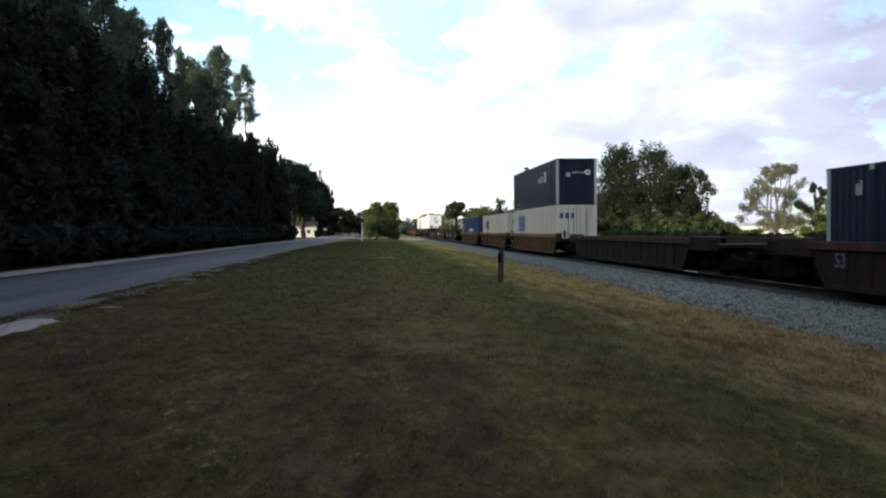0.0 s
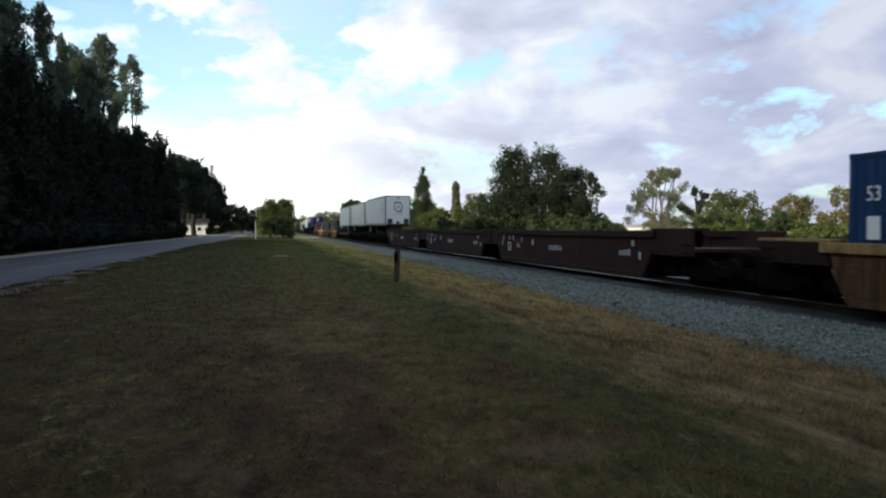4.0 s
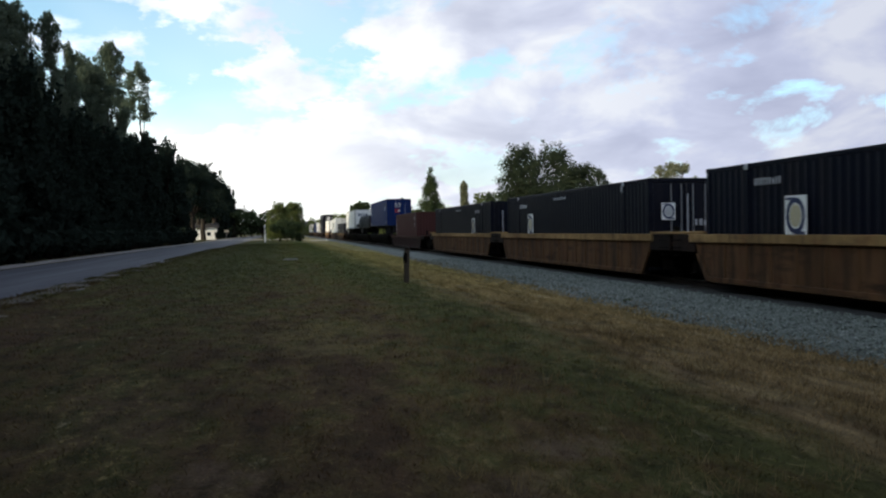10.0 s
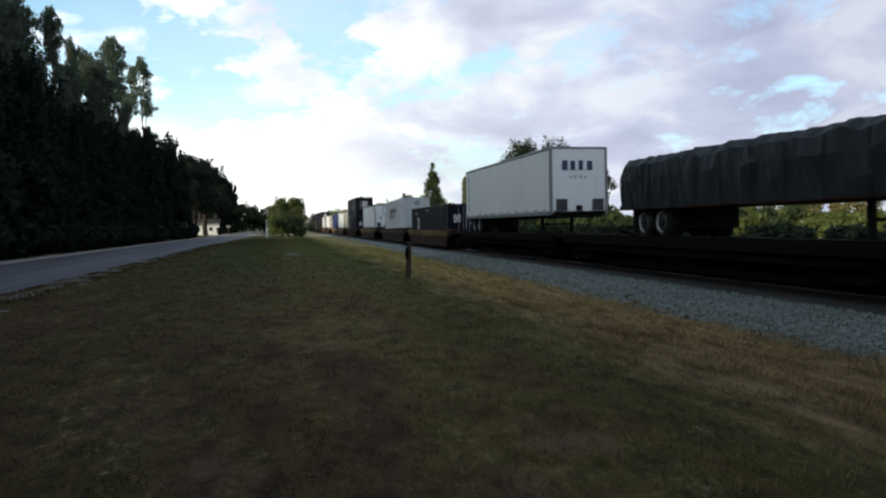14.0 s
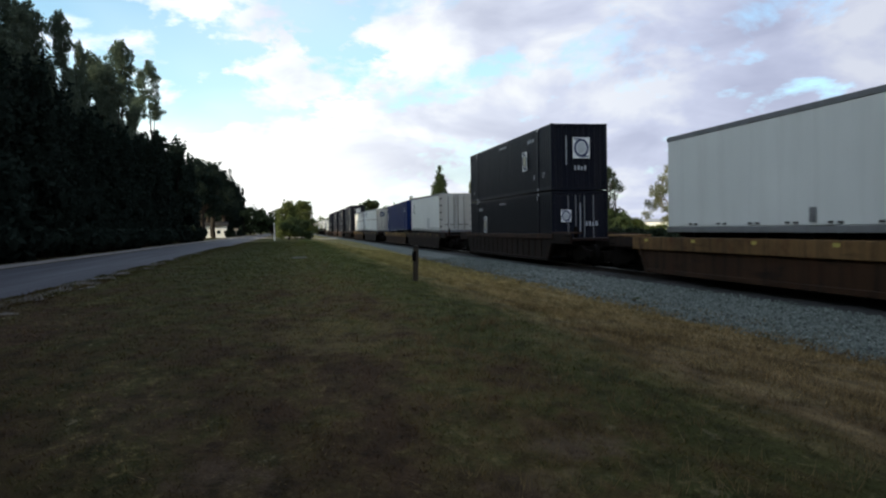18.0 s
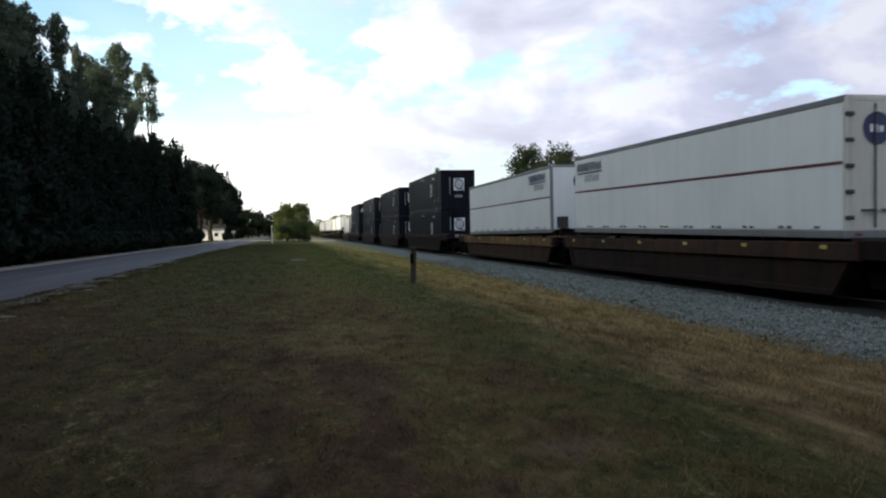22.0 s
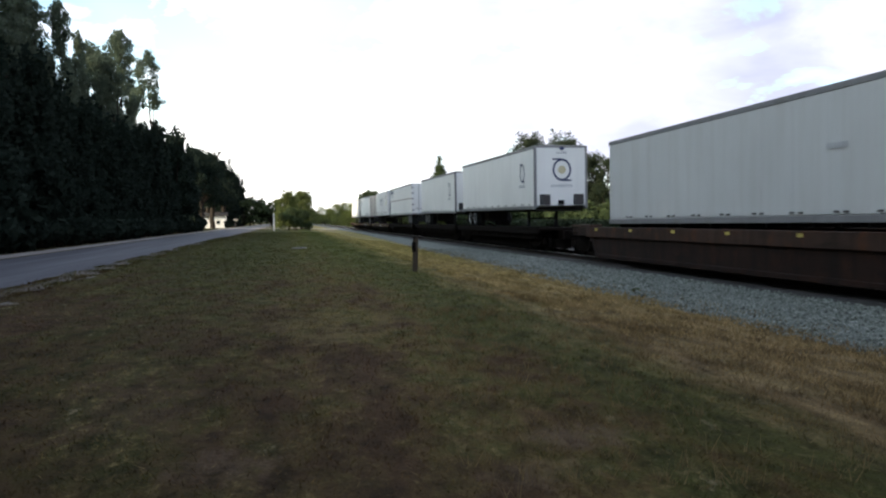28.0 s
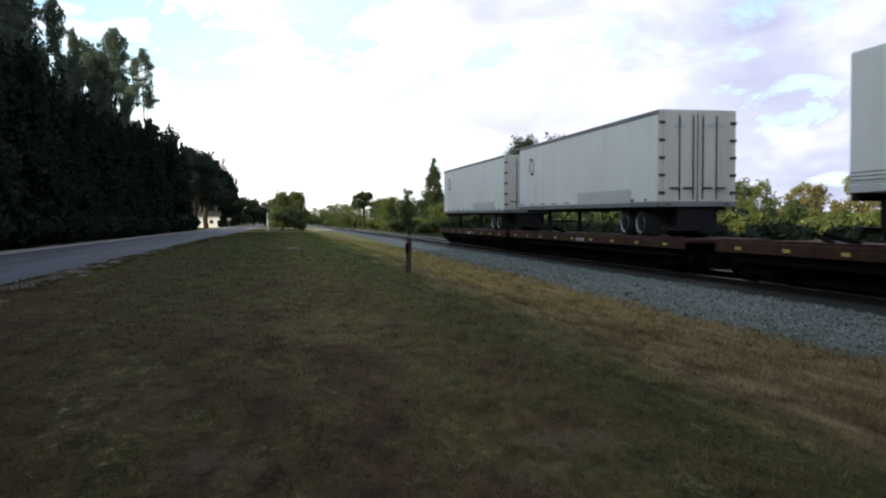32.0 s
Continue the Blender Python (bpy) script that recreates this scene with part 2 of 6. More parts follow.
WELLRUST = car_paint("rust_red_car_paint", (0.0165, 0.0080, 0.0056), (0.030, 0.0115, 0.0062), (0.0050, 0.0038, 0.0034), 0.7)
BROWNCHORD = car_paint("rusty_chord_paint", (0.040, 0.023, 0.017), (0.072, 0.027, 0.0115), (0.013, 0.009, 0.007), 0.7)
MAROON = car_paint("maroon_car_paint", (0.030, 0.0130, 0.0112), (0.040, 0.016, 0.011), (0.011, 0.0075, 0.0068), 0.6)
DECKRED = car_paint("rusty_red_deck_paint", (0.045, 0.020, 0.0135), (0.062, 0.024, 0.012), (0.012, 0.008, 0.0065), 0.7)
DOORBAR = paint("dull_dark_lock_bar", (0.060, 0.060, 0.064), (0.05, 0.03, 0.02), 0.40, 0.6)
MARKMAROON = plain("dark_red_marking_paint", (0.10, 0.022, 0.026), 0.5, 0, 0.15)
CHASSIS = paint("black_chassis_paint", (0.0085, 0.0082, 0.0085), (0.030, 0.022, 0.016), 0.30, 0.7)
STEEL = plain("dark_truck_steel", (0.0078, 0.0060, 0.0052), 0.95, 0.0, spec=0.02)
WHEELSTEEL = plain("worn_wheel_steel", (0.0060, 0.0048, 0.0042), 0.85, 0.0, spec=0.04)
RUBBER = plain("tyre_rubber", (0.018, 0.018, 0.018), 0.8)
HUB = plain("grey_wheel_rim", (0.26, 0.26, 0.26), 0.6, 0.1)
TARP = plain("dark_tarpaulin", (0.013, 0.016, 0.019), 0.62, 0, 0.45, 2.5)
PAPERWHITE = plain("white_marking_paint", (0.78, 0.78, 0.76), 0.5, 0, 0.08)
MARKGREY = plain("grey_marking_paint", (0.36, 0.37, 0.40), 0.5, 0, 0.15)
MARKDIM = plain("faded_grey_blue_marking", (0.085, 0.105, 0.160), 0.5, 0, 0.25)
MARKNAVY = plain("navy_marking_paint", (0.020, 0.031, 0.088), 0.45, 0, 0.15)
MARKBLUE = plain("blue_marking_paint", (0.03, 0.12, 0.40), 0.45, 0, 0.15)
MARKRED = plain("red_marking_paint", (0.42, 0.035, 0.035), 0.45, 0, 0.15)
MARKBLACK = plain("black_marking_paint", (0.025, 0.022, 0.022), 0.5, 0, 0.15)
DULLGOLD = plain("dirty_yellow_reflector", (0.40, 0.32, 0.085), 0.6, 0, 0.4, 9.0)
GOLDMARK = plain("dull_gold_marking", (0.47, 0.42, 0.28), 0.5, 0, 0.15)
ORANGEMARK = plain("faded_orange_patch", (0.11, 0.036, 0.014), 0.7, 0, 0.4, 5.0)
MARKGOLD = plain("pale_yellow_marking_paint", (0.62, 0.55, 0.30), 0.5, 0, 0.15)
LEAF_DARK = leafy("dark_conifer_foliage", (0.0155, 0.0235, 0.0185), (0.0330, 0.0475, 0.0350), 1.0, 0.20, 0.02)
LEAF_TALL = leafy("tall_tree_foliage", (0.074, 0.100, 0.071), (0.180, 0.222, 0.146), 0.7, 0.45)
LEAF_DEEP = leafy("blackish_green_foliage", (0.022, 0.034, 0.019), (0.068, 0.080, 0.040), 0.7, 0.30)
LEAF_OAK = leafy("deep_green_foliage", (0.042, 0.062, 0.026), (0.105, 0.135, 0.052), 0.6, 0.35)
LEAF_MID = leafy("mid_green_foliage", (0.085, 0.110, 0.034), (0.190, 0.210, 0.070), 0.6, 0.42)
LEAF_GOLD = leafy("yellow_green_foliage", (0.095, 0.122, 0.038), (0.235, 0.262, 0.095), 0.6, 0.45)
LEAF_STRAW = leafy("pale_yellow_foliage", (0.150, 0.140, 0.055), (0.340, 0.310, 0.140), 0.6, 0.45)
LEAF_PALE = leafy("pale_sparse_foliage", (0.145, 0.155, 0.090), (0.36, 0.36, 0.215), 0.6, 0.45)
BARK = plain("grey_brown_bark", (0.030, 0.024, 0.019), 0.9, 0, 0.4, 3.0)
PALEBARK = plain("pale_bark", (0.20, 0.17, 0.14), 0.85, 0, 0.35, 4.0)
POSTWOOD = plain("weathered_post_wood", (0.060, 0.047, 0.034), 0.9, 0, 0.35, 7.0)
RAIL_RUST = plain("rusty_rail_web", (0.016, 0.011, 0.009), 0.8, 0.1)
RAIL_TOP = plain("polished_rail_head", (0.52, 0.50, 0.47), 0.32, 0.9, 0.1)
TIEWOOD = plain("creosoted_tie", (0.032, 0.025, 0.020), 0.9, 0, 0.4, 5.0)
WALLWHITE = plain("white_render", (0.78, 0.76, 0.72), 0.8, 0, 0.08, 2.0)
ROOFGREY = plain("dark_shingle_roof", (0.035, 0.033, 0.032), 0.9, 0, 0.3, 3.0)
GLASSDARK = plain("dark_window_glass", (0.02, 0.025, 0.03), 0.1, 0, 0.1)
CONCRETE = plain("pale_concrete", (0.20, 0.19, 0.172), 0.9, 0, 0.3, 2.0)


def ground_material(name, blade=False):
    """Patchy verge: brown bare soil, olive and green turf, a straw strip by the stones; blades share its colours."""
    m, n, l, b = mat_base(name)
    g = n.new("ShaderNodeNewGeometry")
    sx = n.new("ShaderNodeSeparateXYZ")
    l.new(g.outputs["Position"], sx.inputs[0])

    def mth(op, p, q):
        x = n.new("ShaderNodeMath")
        x.operation = op
        for i, v in enumerate((p, q)):
            if isinstance(v, (int, float)):
                x.inputs[i].default_value = v
            else:
                l.new(v, x.inputs[i])
        return x.outputs[0]

    broad = tex(n, l, 0.22, 4, 0.6, (1.0, 0.5, 1.0), "World")
    patch = tex(n, l, 0.95, 6, 0.66, (1.0, 0.42, 1.0), "World")
    blot = tex(n, l, 2.3, 6, 0.70, (1.0, 0.50, 1.0), "World")
    speck = tex(n, l, 9.0, 5, 0.75, (1.0, 0.6, 1.0), "World")
    fine = tex(n, l, 34.0, 4, 0.75, None, "World")
    streak = tex(n, l, 3.2, 5, 0.65, (1.0, 0.10, 1.0), "World")
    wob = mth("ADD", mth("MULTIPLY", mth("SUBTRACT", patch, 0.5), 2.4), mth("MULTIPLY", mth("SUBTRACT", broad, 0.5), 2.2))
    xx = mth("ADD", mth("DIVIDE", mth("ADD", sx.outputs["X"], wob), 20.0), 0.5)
    soil = (0.0470, 0.0310, 0.0185)
    turf = (0.0425, 0.0400, 0.0148)
    olive = (0.0560, 0.0428, 0.0196)
    # how green each long band is: worn beside the road, green, worn down the middle, green, straw
    green = ramp(n, l, xx, [(0.15, (0.30,) * 3), (0.27, (0.40,) * 3), (0.36, (0.62,) * 3), (0.46, (0.52,) * 3), (0.53, (0.36,) * 3), (0.60, (0.54,) * 3), (0.64, (1.0,) * 3), (0.68, (1.0,) * 3), (0.73, (0.40,) * 3)])
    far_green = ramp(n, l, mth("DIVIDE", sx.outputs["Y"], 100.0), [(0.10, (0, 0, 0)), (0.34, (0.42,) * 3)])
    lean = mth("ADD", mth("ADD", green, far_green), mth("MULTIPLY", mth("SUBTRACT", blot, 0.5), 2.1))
    lean = mth("ADD", lean, mth("MULTIPLY", mth("SUBTRACT", patch, 0.5), 2.3))
    col = ramp(n, l, lean, [(0.18, soil), (0.50, olive), (0.74, turf), (1.0, (0.0290, 0.0325, 0.0110))])
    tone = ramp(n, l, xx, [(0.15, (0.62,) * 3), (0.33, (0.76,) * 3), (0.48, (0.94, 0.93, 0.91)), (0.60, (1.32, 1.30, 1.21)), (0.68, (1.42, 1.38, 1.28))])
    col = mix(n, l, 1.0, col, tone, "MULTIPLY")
    col = mix(n, l, 1.0, col, ramp(n, l, patch, [(0.38, (0.80, 0.79, 0.76)), (0.60, (1.14, 1.14, 1.10))]), "MULTIPLY")
    # straw strip by the stones, drawn out along the line
    edge = mth("ADD", xx, mth("MULTIPLY", mth("SUBTRACT", streak, 0.5), 0.10))
    straw = ramp(n, l, edge, [(0.675, (0, 0, 0)), (0.775, (0.92,) * 3)])
    tan = ramp(n, l, mth("ADD", mth("MULTIPLY", streak, 0.6), mth("MULTIPLY", speck, 0.4)), [(0.36, (0.080, 0.061, 0.031)), (0.50, (0.166, 0.127, 0.066)), (0.64, (0.245, 0.190, 0.105))])
    col = mix(n, l, straw, col, tan)
    # light painted along y: darker by the camera, brighter as if sunlit further off
    distance_light = ramp(n, l, mth("DIVIDE", sx.outputs["Y"], 100.0), [(0.03, (0.80, 0.76, 0.75)), (0.11, (1.03, 0.97, 0.95)), (0.24, (1.38, 1.36, 1.20)), (0.46, (1.56, 1.72, 1.36))])
    col = mix(n, l, 1.0, col, distance_light, "MULTIPLY")
    # worn, bare and dry spots: place, half widths, strength and colour
    for px, py, hx, hy, k, tint in ((-0.45, 5.5, 0.50, 0.40, 0.30, (0.100, 0.073, 0.050)), (2.1, 5.6, 0.45, 0.35, 0.32, (0.105, 0.080, 0.058)), (1.6, 4.9, 0.40, 0.30, 0.30, (0.135, 0.100, 0.062)),
                                    (0.6, 13.4, 1.1, 1.3, 0.45, (0.125, 0.108, 0.042)), (0.75, 11.3, 0.9, 0.8, 0.40, (0.125, 0.105, 0.042)), (-4.2, 15.5, 1.4, 3.6, 0.55, (0.052, 0.032, 0.020)), (-1.4, 7.6, 0.7, 1.6, 0.45, (0.050, 0.034, 0.022))):
        d2 = mth("ADD", mth("POWER", mth("DIVIDE", mth("SUBTRACT", sx.outputs["X"], px), hx), 2.0), mth("POWER", mth("DIVIDE", mth("SUBTRACT", sx.outputs["Y"], py), hy), 2.0))
        d2 = mth("ADD", d2, mth("MULTIPLY", mth("ADD", mth("SUBTRACT", blot, 0.5), mth("SUBTRACT", speck, 0.5)), 6.5))
        col = mix(n, l, ramp(n, l, d2, [(0.0, (k,) * 3), (1.0, (0, 0, 0))]), col, tint)
    # dry tips and pale litter over the turf, dark hollows between
    dry = ramp(n, l, mth("ADD", mth("MULTIPLY", speck, 0.6), mth("MULTIPLY", patch, 0.4)), [(0.535, (0, 0, 0)), (0.65, (0.80,) * 3)])
    col = mix(n, l, dry, col, (0.140, 0.106, 0.050))
    pale = ramp(n, l, blot, [(0.635, (0, 0, 0)), (0.70, (0.65,) * 3)])
    col = mix(n, l, pale, col, (0.180, 0.144, 0.092))
    hollow = ramp(n, l, tex(n, l, 3.1, 6, 0.7, (1.0, 0.55, 1.0), "World"), [(0.36, (0.50,) * 3), (0.54, (1.06,) * 3)])
    col = mix(n, l, 1.0, col, hollow, "MULTIPLY")
    # rough ground beside the line darkened for shrub shade, open pale field far beyond
    scrub = ramp(n, l, mth("DIVIDE", sx.outputs["X"], 200.0), [(0.085, (0, 0, 0)), (0.095, (1, 1, 1))])
    col = mix(n, l, scrub, col, (0.030, 0.036, 0.013))
    field = ramp(n, l, mth("DIVIDE", sx.outputs["X"], 200.0), [(0.125, (0, 0, 0)), (0.175, (1, 1, 1))])
    col = mix(n, l, field, col, (0.235, 0.220, 0.105))
    if blade:
        col = mix(n, l, 1.0, col, ramp(n, l, g.outputs["Random Per Island"], [(0.0, (0.95, 0.95, 0.92)), (0.75, (1.64, 1.62, 1.50)), (1.0, (2.6, 2.42, 2.25))]), "MULTIPLY")
        b.inputs["Roughness"].default_value = 0.8
        b.inputs["Specular IOR Level"].default_value = 0.15
        t = n.new("ShaderNodeBsdfTranslucent")
        l.new(col, t.inputs[0])
        x = n.new("ShaderNodeMixShader")
        x.inputs[0].default_value = 0.45
        l.new(b.outputs[0], x.inputs[1])
        l.new(t.outputs[0], x.inputs[2])
        l.new(x.outputs[0], n["Material Output"].inputs[0])
    else:
        col = mix(n, l, 1.0, col, ramp(n, l, fine, [(0.30, (0.55, 0.55, 0.55)), (0.70, (1.45, 1.45, 1.40))]), "MULTIPLY")
        b.inputs["Roughness"].default_value = 0.95
        b.inputs["Specular IOR Level"].default_value = 0.05
        bump(n, l, b, speck, 0.8, 0.06)
    l.new(col, b.inputs["Base Color"])
    return m


def stone_material(name, lo, hi, island=True):
    m, n, l, b = mat_base(name)
    g = n.new("ShaderNodeNewGeometry")
    fine = tex(n, l, 14.0, 6, 0.75, None, "World")
    base = g.outputs["Random Per Island"] if island else fine
    col = ramp(n, l, base, [(0.25 if not island else 0.0, lo), (0.5, tuple((a + c) / 2 for a, c in zip(lo, hi))), (0.78 if not island else 1.0, hi)])
    col = mix(n, l, 0.6, col, ramp(n, l, fine, [(0.3, (0.5, 0.5, 0.5)), (0.7, (1.25, 1.25, 1.25))]), "MULTIPLY")
    l.new(col, b.inputs["Base Color"])
    b.inputs["Roughness"].default_value = 0.85
    bump(n, l, b, fine, 0.9, 0.04)
    return m


def asphalt_material():
    m, n, l, b = mat_base("worn_asphalt")
    broad = tex(n, l, 0.75, 5, 0.62, (1.0, 0.045, 1.0), "World")
    fine = tex(n, l, 30.0, 4, 0.7, None, "World")
    col = ramp(n, l, broad, [(0.34, (0.018, 0.020, 0.030)), (0.50, (0.035, 0.038, 0.052)), (0.66, (0.064, 0.067, 0.084))])
    col = mix(n, l, 0.7, col, ramp(n, l, fine, [(0.3, (0.65, 0.65, 0.65)), (0.7, (1.3, 1.3, 1.3))]), "MULTIPLY")
    l.new(col, b.inputs["Base Color"])
    b.inputs["Roughness"].default_value = 0.72
    b.inputs["Specular IOR Level"].default_value = 0.25
    bump(n, l, b, fine, 0.5, 0.008)
    return m


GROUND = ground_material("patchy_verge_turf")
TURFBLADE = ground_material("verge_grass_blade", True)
GRIT = stone_material("soil_and_grit", (0.016, 0.013, 0.009), (0.105, 0.088, 0.066), False)
BALLAST = stone_material("ballast_bed", (0.063, 0.072, 0.063), (0.156, 0.174, 0.155), False)
OILSHADEBALLAST = stone_material("oil_shade_darkened_ballast", (0.0045, 0.0038, 0.0032), (0.0150, 0.0125, 0.0105), False)
STONE = stone_material("grey_blue_ballast_stone", (0.064, 0.074, 0.064), (0.250, 0.276, 0.246))
ASPHALT = asphalt_material()
SAND = stone_material("pale_sandy_shoulder", (0.115, 0.105, 0.095), (0.25, 0.235, 0.215), False)
DIMSAND = stone_material("trodden_sandy_soil", (0.050, 0.043, 0.035), (0.135, 0.122, 0.105), False)
SUNLITSAND = stone_material("sunlit_lane_sand", (0.33, 0.29, 0.25), (0.52, 0.47, 0.41), False)
DRYBLADE = leafy("dry_grass_blade", (0.12, 0.088, 0.042), (0.30, 0.22, 0.11), 0.8, 0.5)


# ---- mesh helpers ----
def part(name, bm, material, parent=None, label="", m=None):
    """One mesh object under a thing or a part."""
    me = bpy.data.meshes.new(name)
    bm.to_mesh(me)
    bm.free()
    me.materials.append(material)
    ob = new(name, me)
    if parent:
        ob.parent = parent
    if m is not None:
        ob.matrix_basis = m
    return tagged(ob, label)


def again(ob, m, parent=None):
    """Another piece on the same mesh."""
    o = new(ob.name.split(".")[0], ob.data)
    o.parent = parent or ob.parent
    o.matrix_basis = m
    return o


def box(bm, x0, x1, y0, y1, z0, z1, bevel=0.0):
    r = bmesh.ops.create_cube(bm, size=1)["verts"]
    bmesh.ops.scale(bm, verts=r, vec=(x1 - x0, y1 - y0, z1 - z0))
    bmesh.ops.translate(bm, verts=r, vec=((x0 + x1) / 2, (y0 + y1) / 2, (z0 + z1) / 2))
    if bevel:
        es = list({e for v in r for e in v.link_edges})
        bmesh.ops.bevel(bm, geom=es, offset=bevel, segments=1, affect="EDGES")
    return bm


def boxes(*rows, bevel=0.0):
    bm = bmesh.new()
    for r in rows:
        box(bm, *r, bevel=bevel)
    return bm


def rod(bm, a, b, r, seg=8, r2=None):
    a, b = Vector(a), Vector(b)
    d = b - a
    q = d.to_track_quat("Z", "Y").to_matrix().to_4x4()
    v = bmesh.ops.create_cone(bm, cap_ends=True, segments=seg, radius1=r, radius2=r if r2 is None else r2, depth=d.length)["verts"]
    bmesh.ops.transform(bm, matrix=Matrix.Translation((a + b) / 2) @ q, verts=v)
    return bm


def prism(bm, outline, x0, x1):
    """A (y, z) outline pushed from x0 to x1."""
    lo = [bm.verts.new((x0, y, z)) for y, z in outline]
    hi = [bm.verts.new((x1, y, z)) for y, z in outline]
    n = len(outline)
    bm.faces.new(lo)
    bm.faces.new(hi[::-1])
    for i in range(n):
        j = (i + 1) % n
        bm.faces.new((lo[j], lo[i], hi[i], hi[j]))
    return bm


def mesh_object(name, verts, faces, material, parent=None, smooth=False):
    me = bpy.data.meshes.new(name)
    me.from_pydata(verts, [], faces)
    me.materials.append(material)
    if smooth:
        me.polygons.foreach_set("use_smooth", [True] * len(me.polygons))
    me.update()
    ob = new(name, me)
    if parent:
        ob.parent = parent
    return ob


def thing(name, label, category, group=""):
    e = new(name)
    e.empty_display_size = 0.3
    return tagged(e, label, category, group)


def sheet(name, xs, ys, height, material):
    xs, ys = np.asarray(xs, float), np.asarray(ys, float)
    v = [(x, y, height(x, y)) for y in ys for x in xs]
    w = len(xs)
    f = [(j * w + i, j * w + i + 1, (j + 1) * w + i + 1, (j + 1) * w + i) for j in range(len(ys) - 1) for i in range(w - 1)]
    return mesh_object(name, v, f, material, smooth=True)


# ---- ground, road, line ----
TRACK_X = 12.67


def ground_z(x, y):
    """Level lawn that falls gently to the foot of the stones, and a level field beyond."""
    if x < 3.2:
        z = 0.0
    elif x < 7.4:
        z = -0.32 * ((x - 3.2) / 4.2) ** 1.3
    elif x < 18.0:
        z = -0.42
    else:
        z = -0.42 + 0.35 * min(1, (x - 18.0) / 6.0)
    near = max(0.0, 1 - math.hypot(x, y) / 90.0)
    if x > -6.3:
        z += near * 0.05 * (noise.noise((x * 0.6, y * 0.35, 0.0)) + 0.5 * noise.noise((x * 1.7, y * 1.2, 3.0)))
    if x < -6.2:
        z -= 0.06
    return z


gx = [-2500, -900, -300, -120, -60, -36, -24, -18, -16, -14, -12, -10, -8, -7, -6.4, -6.0] + list(np.arange(-5.6, 7.7, 0.4)) + [8.5, 10, 12, 14, 16, 18, 19, 20, 22, 24, 30, 45, 80, 200, 600, 2500]
gy = [-300, -100, -40, -15, -6] + list(np.arange(-3, 30, 0.5)) + list(np.arange(30, 70, 1.5)) + list(np.arange(70, 160, 6)) + [180, 220, 300, 450, 700, 1200, 3000]
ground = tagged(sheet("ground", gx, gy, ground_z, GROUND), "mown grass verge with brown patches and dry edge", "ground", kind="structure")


def road_z(x, y):
    return 0.012 + 0.05 * (1 - ((x + 10.2) / 3.7) ** 2) - 0.03


def ragged(x0, amp, seed):
    return lambda y: x0 + amp * (noise.noise((y * 0.23, seed, 0.0)) + 0.5 * noise.noise((y * 0.9, seed, 5.0)) + 0.35 * noise.noise((y * 2.3, seed, 7.0)))


def strip(name, left, right, ys, z, material, cols=7, thick=0.05):
    v, f = [], []
    for y in ys:
        a, b = left(y), right(y)
        for i in range(cols):
            x = a + (b - a) * i / (cols - 1)
            v.append((x, y, z(x, y) if 0 < i < cols - 1 else z(x, y) - thick))
    for j in range(len(ys) - 1):
        for i in range(cols - 1):
            k = j * cols + i
            f.append((k, k + 1, k + cols + 1, k + cols))
    return mesh_object(name, v, f, material, smooth=True)


road_ys = list(np.arange(-60, 8, 2.0)) + list(np.arange(8, 60, 0.3)) + list(np.arange(60, 90, 0.8)) + list(np.arange(90, 460, 6.0))
road = tagged(strip("road", lambda y: -13.9, ragged(-6.62, 0.26, 1.0), road_ys, road_z, ASPHALT, 9), "worn grey asphalt lane with ragged grass edge", "road", kind="structure")
shoulder = tagged(strip("road_shoulder", ragged(-15.5, 0.35, 2.0), lambda y: -13.88, road_ys, lambda x, y: 0.03, SAND, 5), "pale sandy strip along the road", "shoulder", kind="structure")
grit = strip("road_edge_grit", ragged(-6.95, 0.55, 11.0), ragged(-6.22, 0.34, 12.0), road_ys, lambda x, y: max(road_z(x, y), 0.0) + 0.012 - 0.035 * (x + 6.6), GRIT, 6, 0.03)
tagged(grit, "washed grit and soil along the lane edge", "road edge", kind="structure")
apron = strip("driveway_apron", ragged(-6.6, 0.1, 8.0), ragged(-5.70, 0.55, 9.0), list(np.arange(12.5, 15.7, 0.3)), lambda x, y: 0.035, CONCRETE, 5, 0.06)
tagged(apron, "pale concrete apron at the road edge", "apron", kind="structure")


# pale sandy patches along the edge of the lane
for k, (px, py, hx, hy) in enumerate(((-5.7, 17.8, 0.42, 0.5), (-6.0, 26.1, 0.35, 0.8))):
    pv = [(px, py, ground_z(px, py) + 0.016)]
    for i in range(22):
        a = 2 * math.pi * i / 22
        q = 1 + 0.9 * noise.noise((4 * math.cos(a), 4 * math.sin(a), 7.0 * k))
        x, y = px + hx * q * math.cos(a), py + hy * q * math.sin(a)
        pv.append((x, y, ground_z(x, y) - 0.012))
    tagged(mesh_object("sand_patch", pv, [(0, i, i % 22 + 1) for i in range(1, 23)], DIMSAND, smooth=True), "washed pale sand patch at the lane edge", "sand", kind="structure")

# far sandy lane across the verge, run over the road to paint sunlit asphalt
lane_v, lane_f = [], []
for i in range(15):
    x = -14.2 + 25.4 * i / 14
    for j, off in enumerate((-4.2, -2.0, 1.5, 5.0)):
        lane_v.append((x, 189.0 - 0.85 * x + off + 0.5 * noise.noise((x * 0.5, j, 2.0)), max(ground_z(x, 188.0) + (0.06 if x < -6 else 0.0), -0.3) + (0.05 if 0 < j < 3 else -0.05)))
for i in range(14):
    for j in range(3):
        k = 4 * i + j
        lane_f.append((k, k + 4, k + 5, k + 1))
tagged(mesh_object("side_lane", lane_v, lane_f, SUNLITSAND, smooth=True), "pale sandy lane across the verge, standing for sunlit asphalt on the road", "lane", kind="structure")


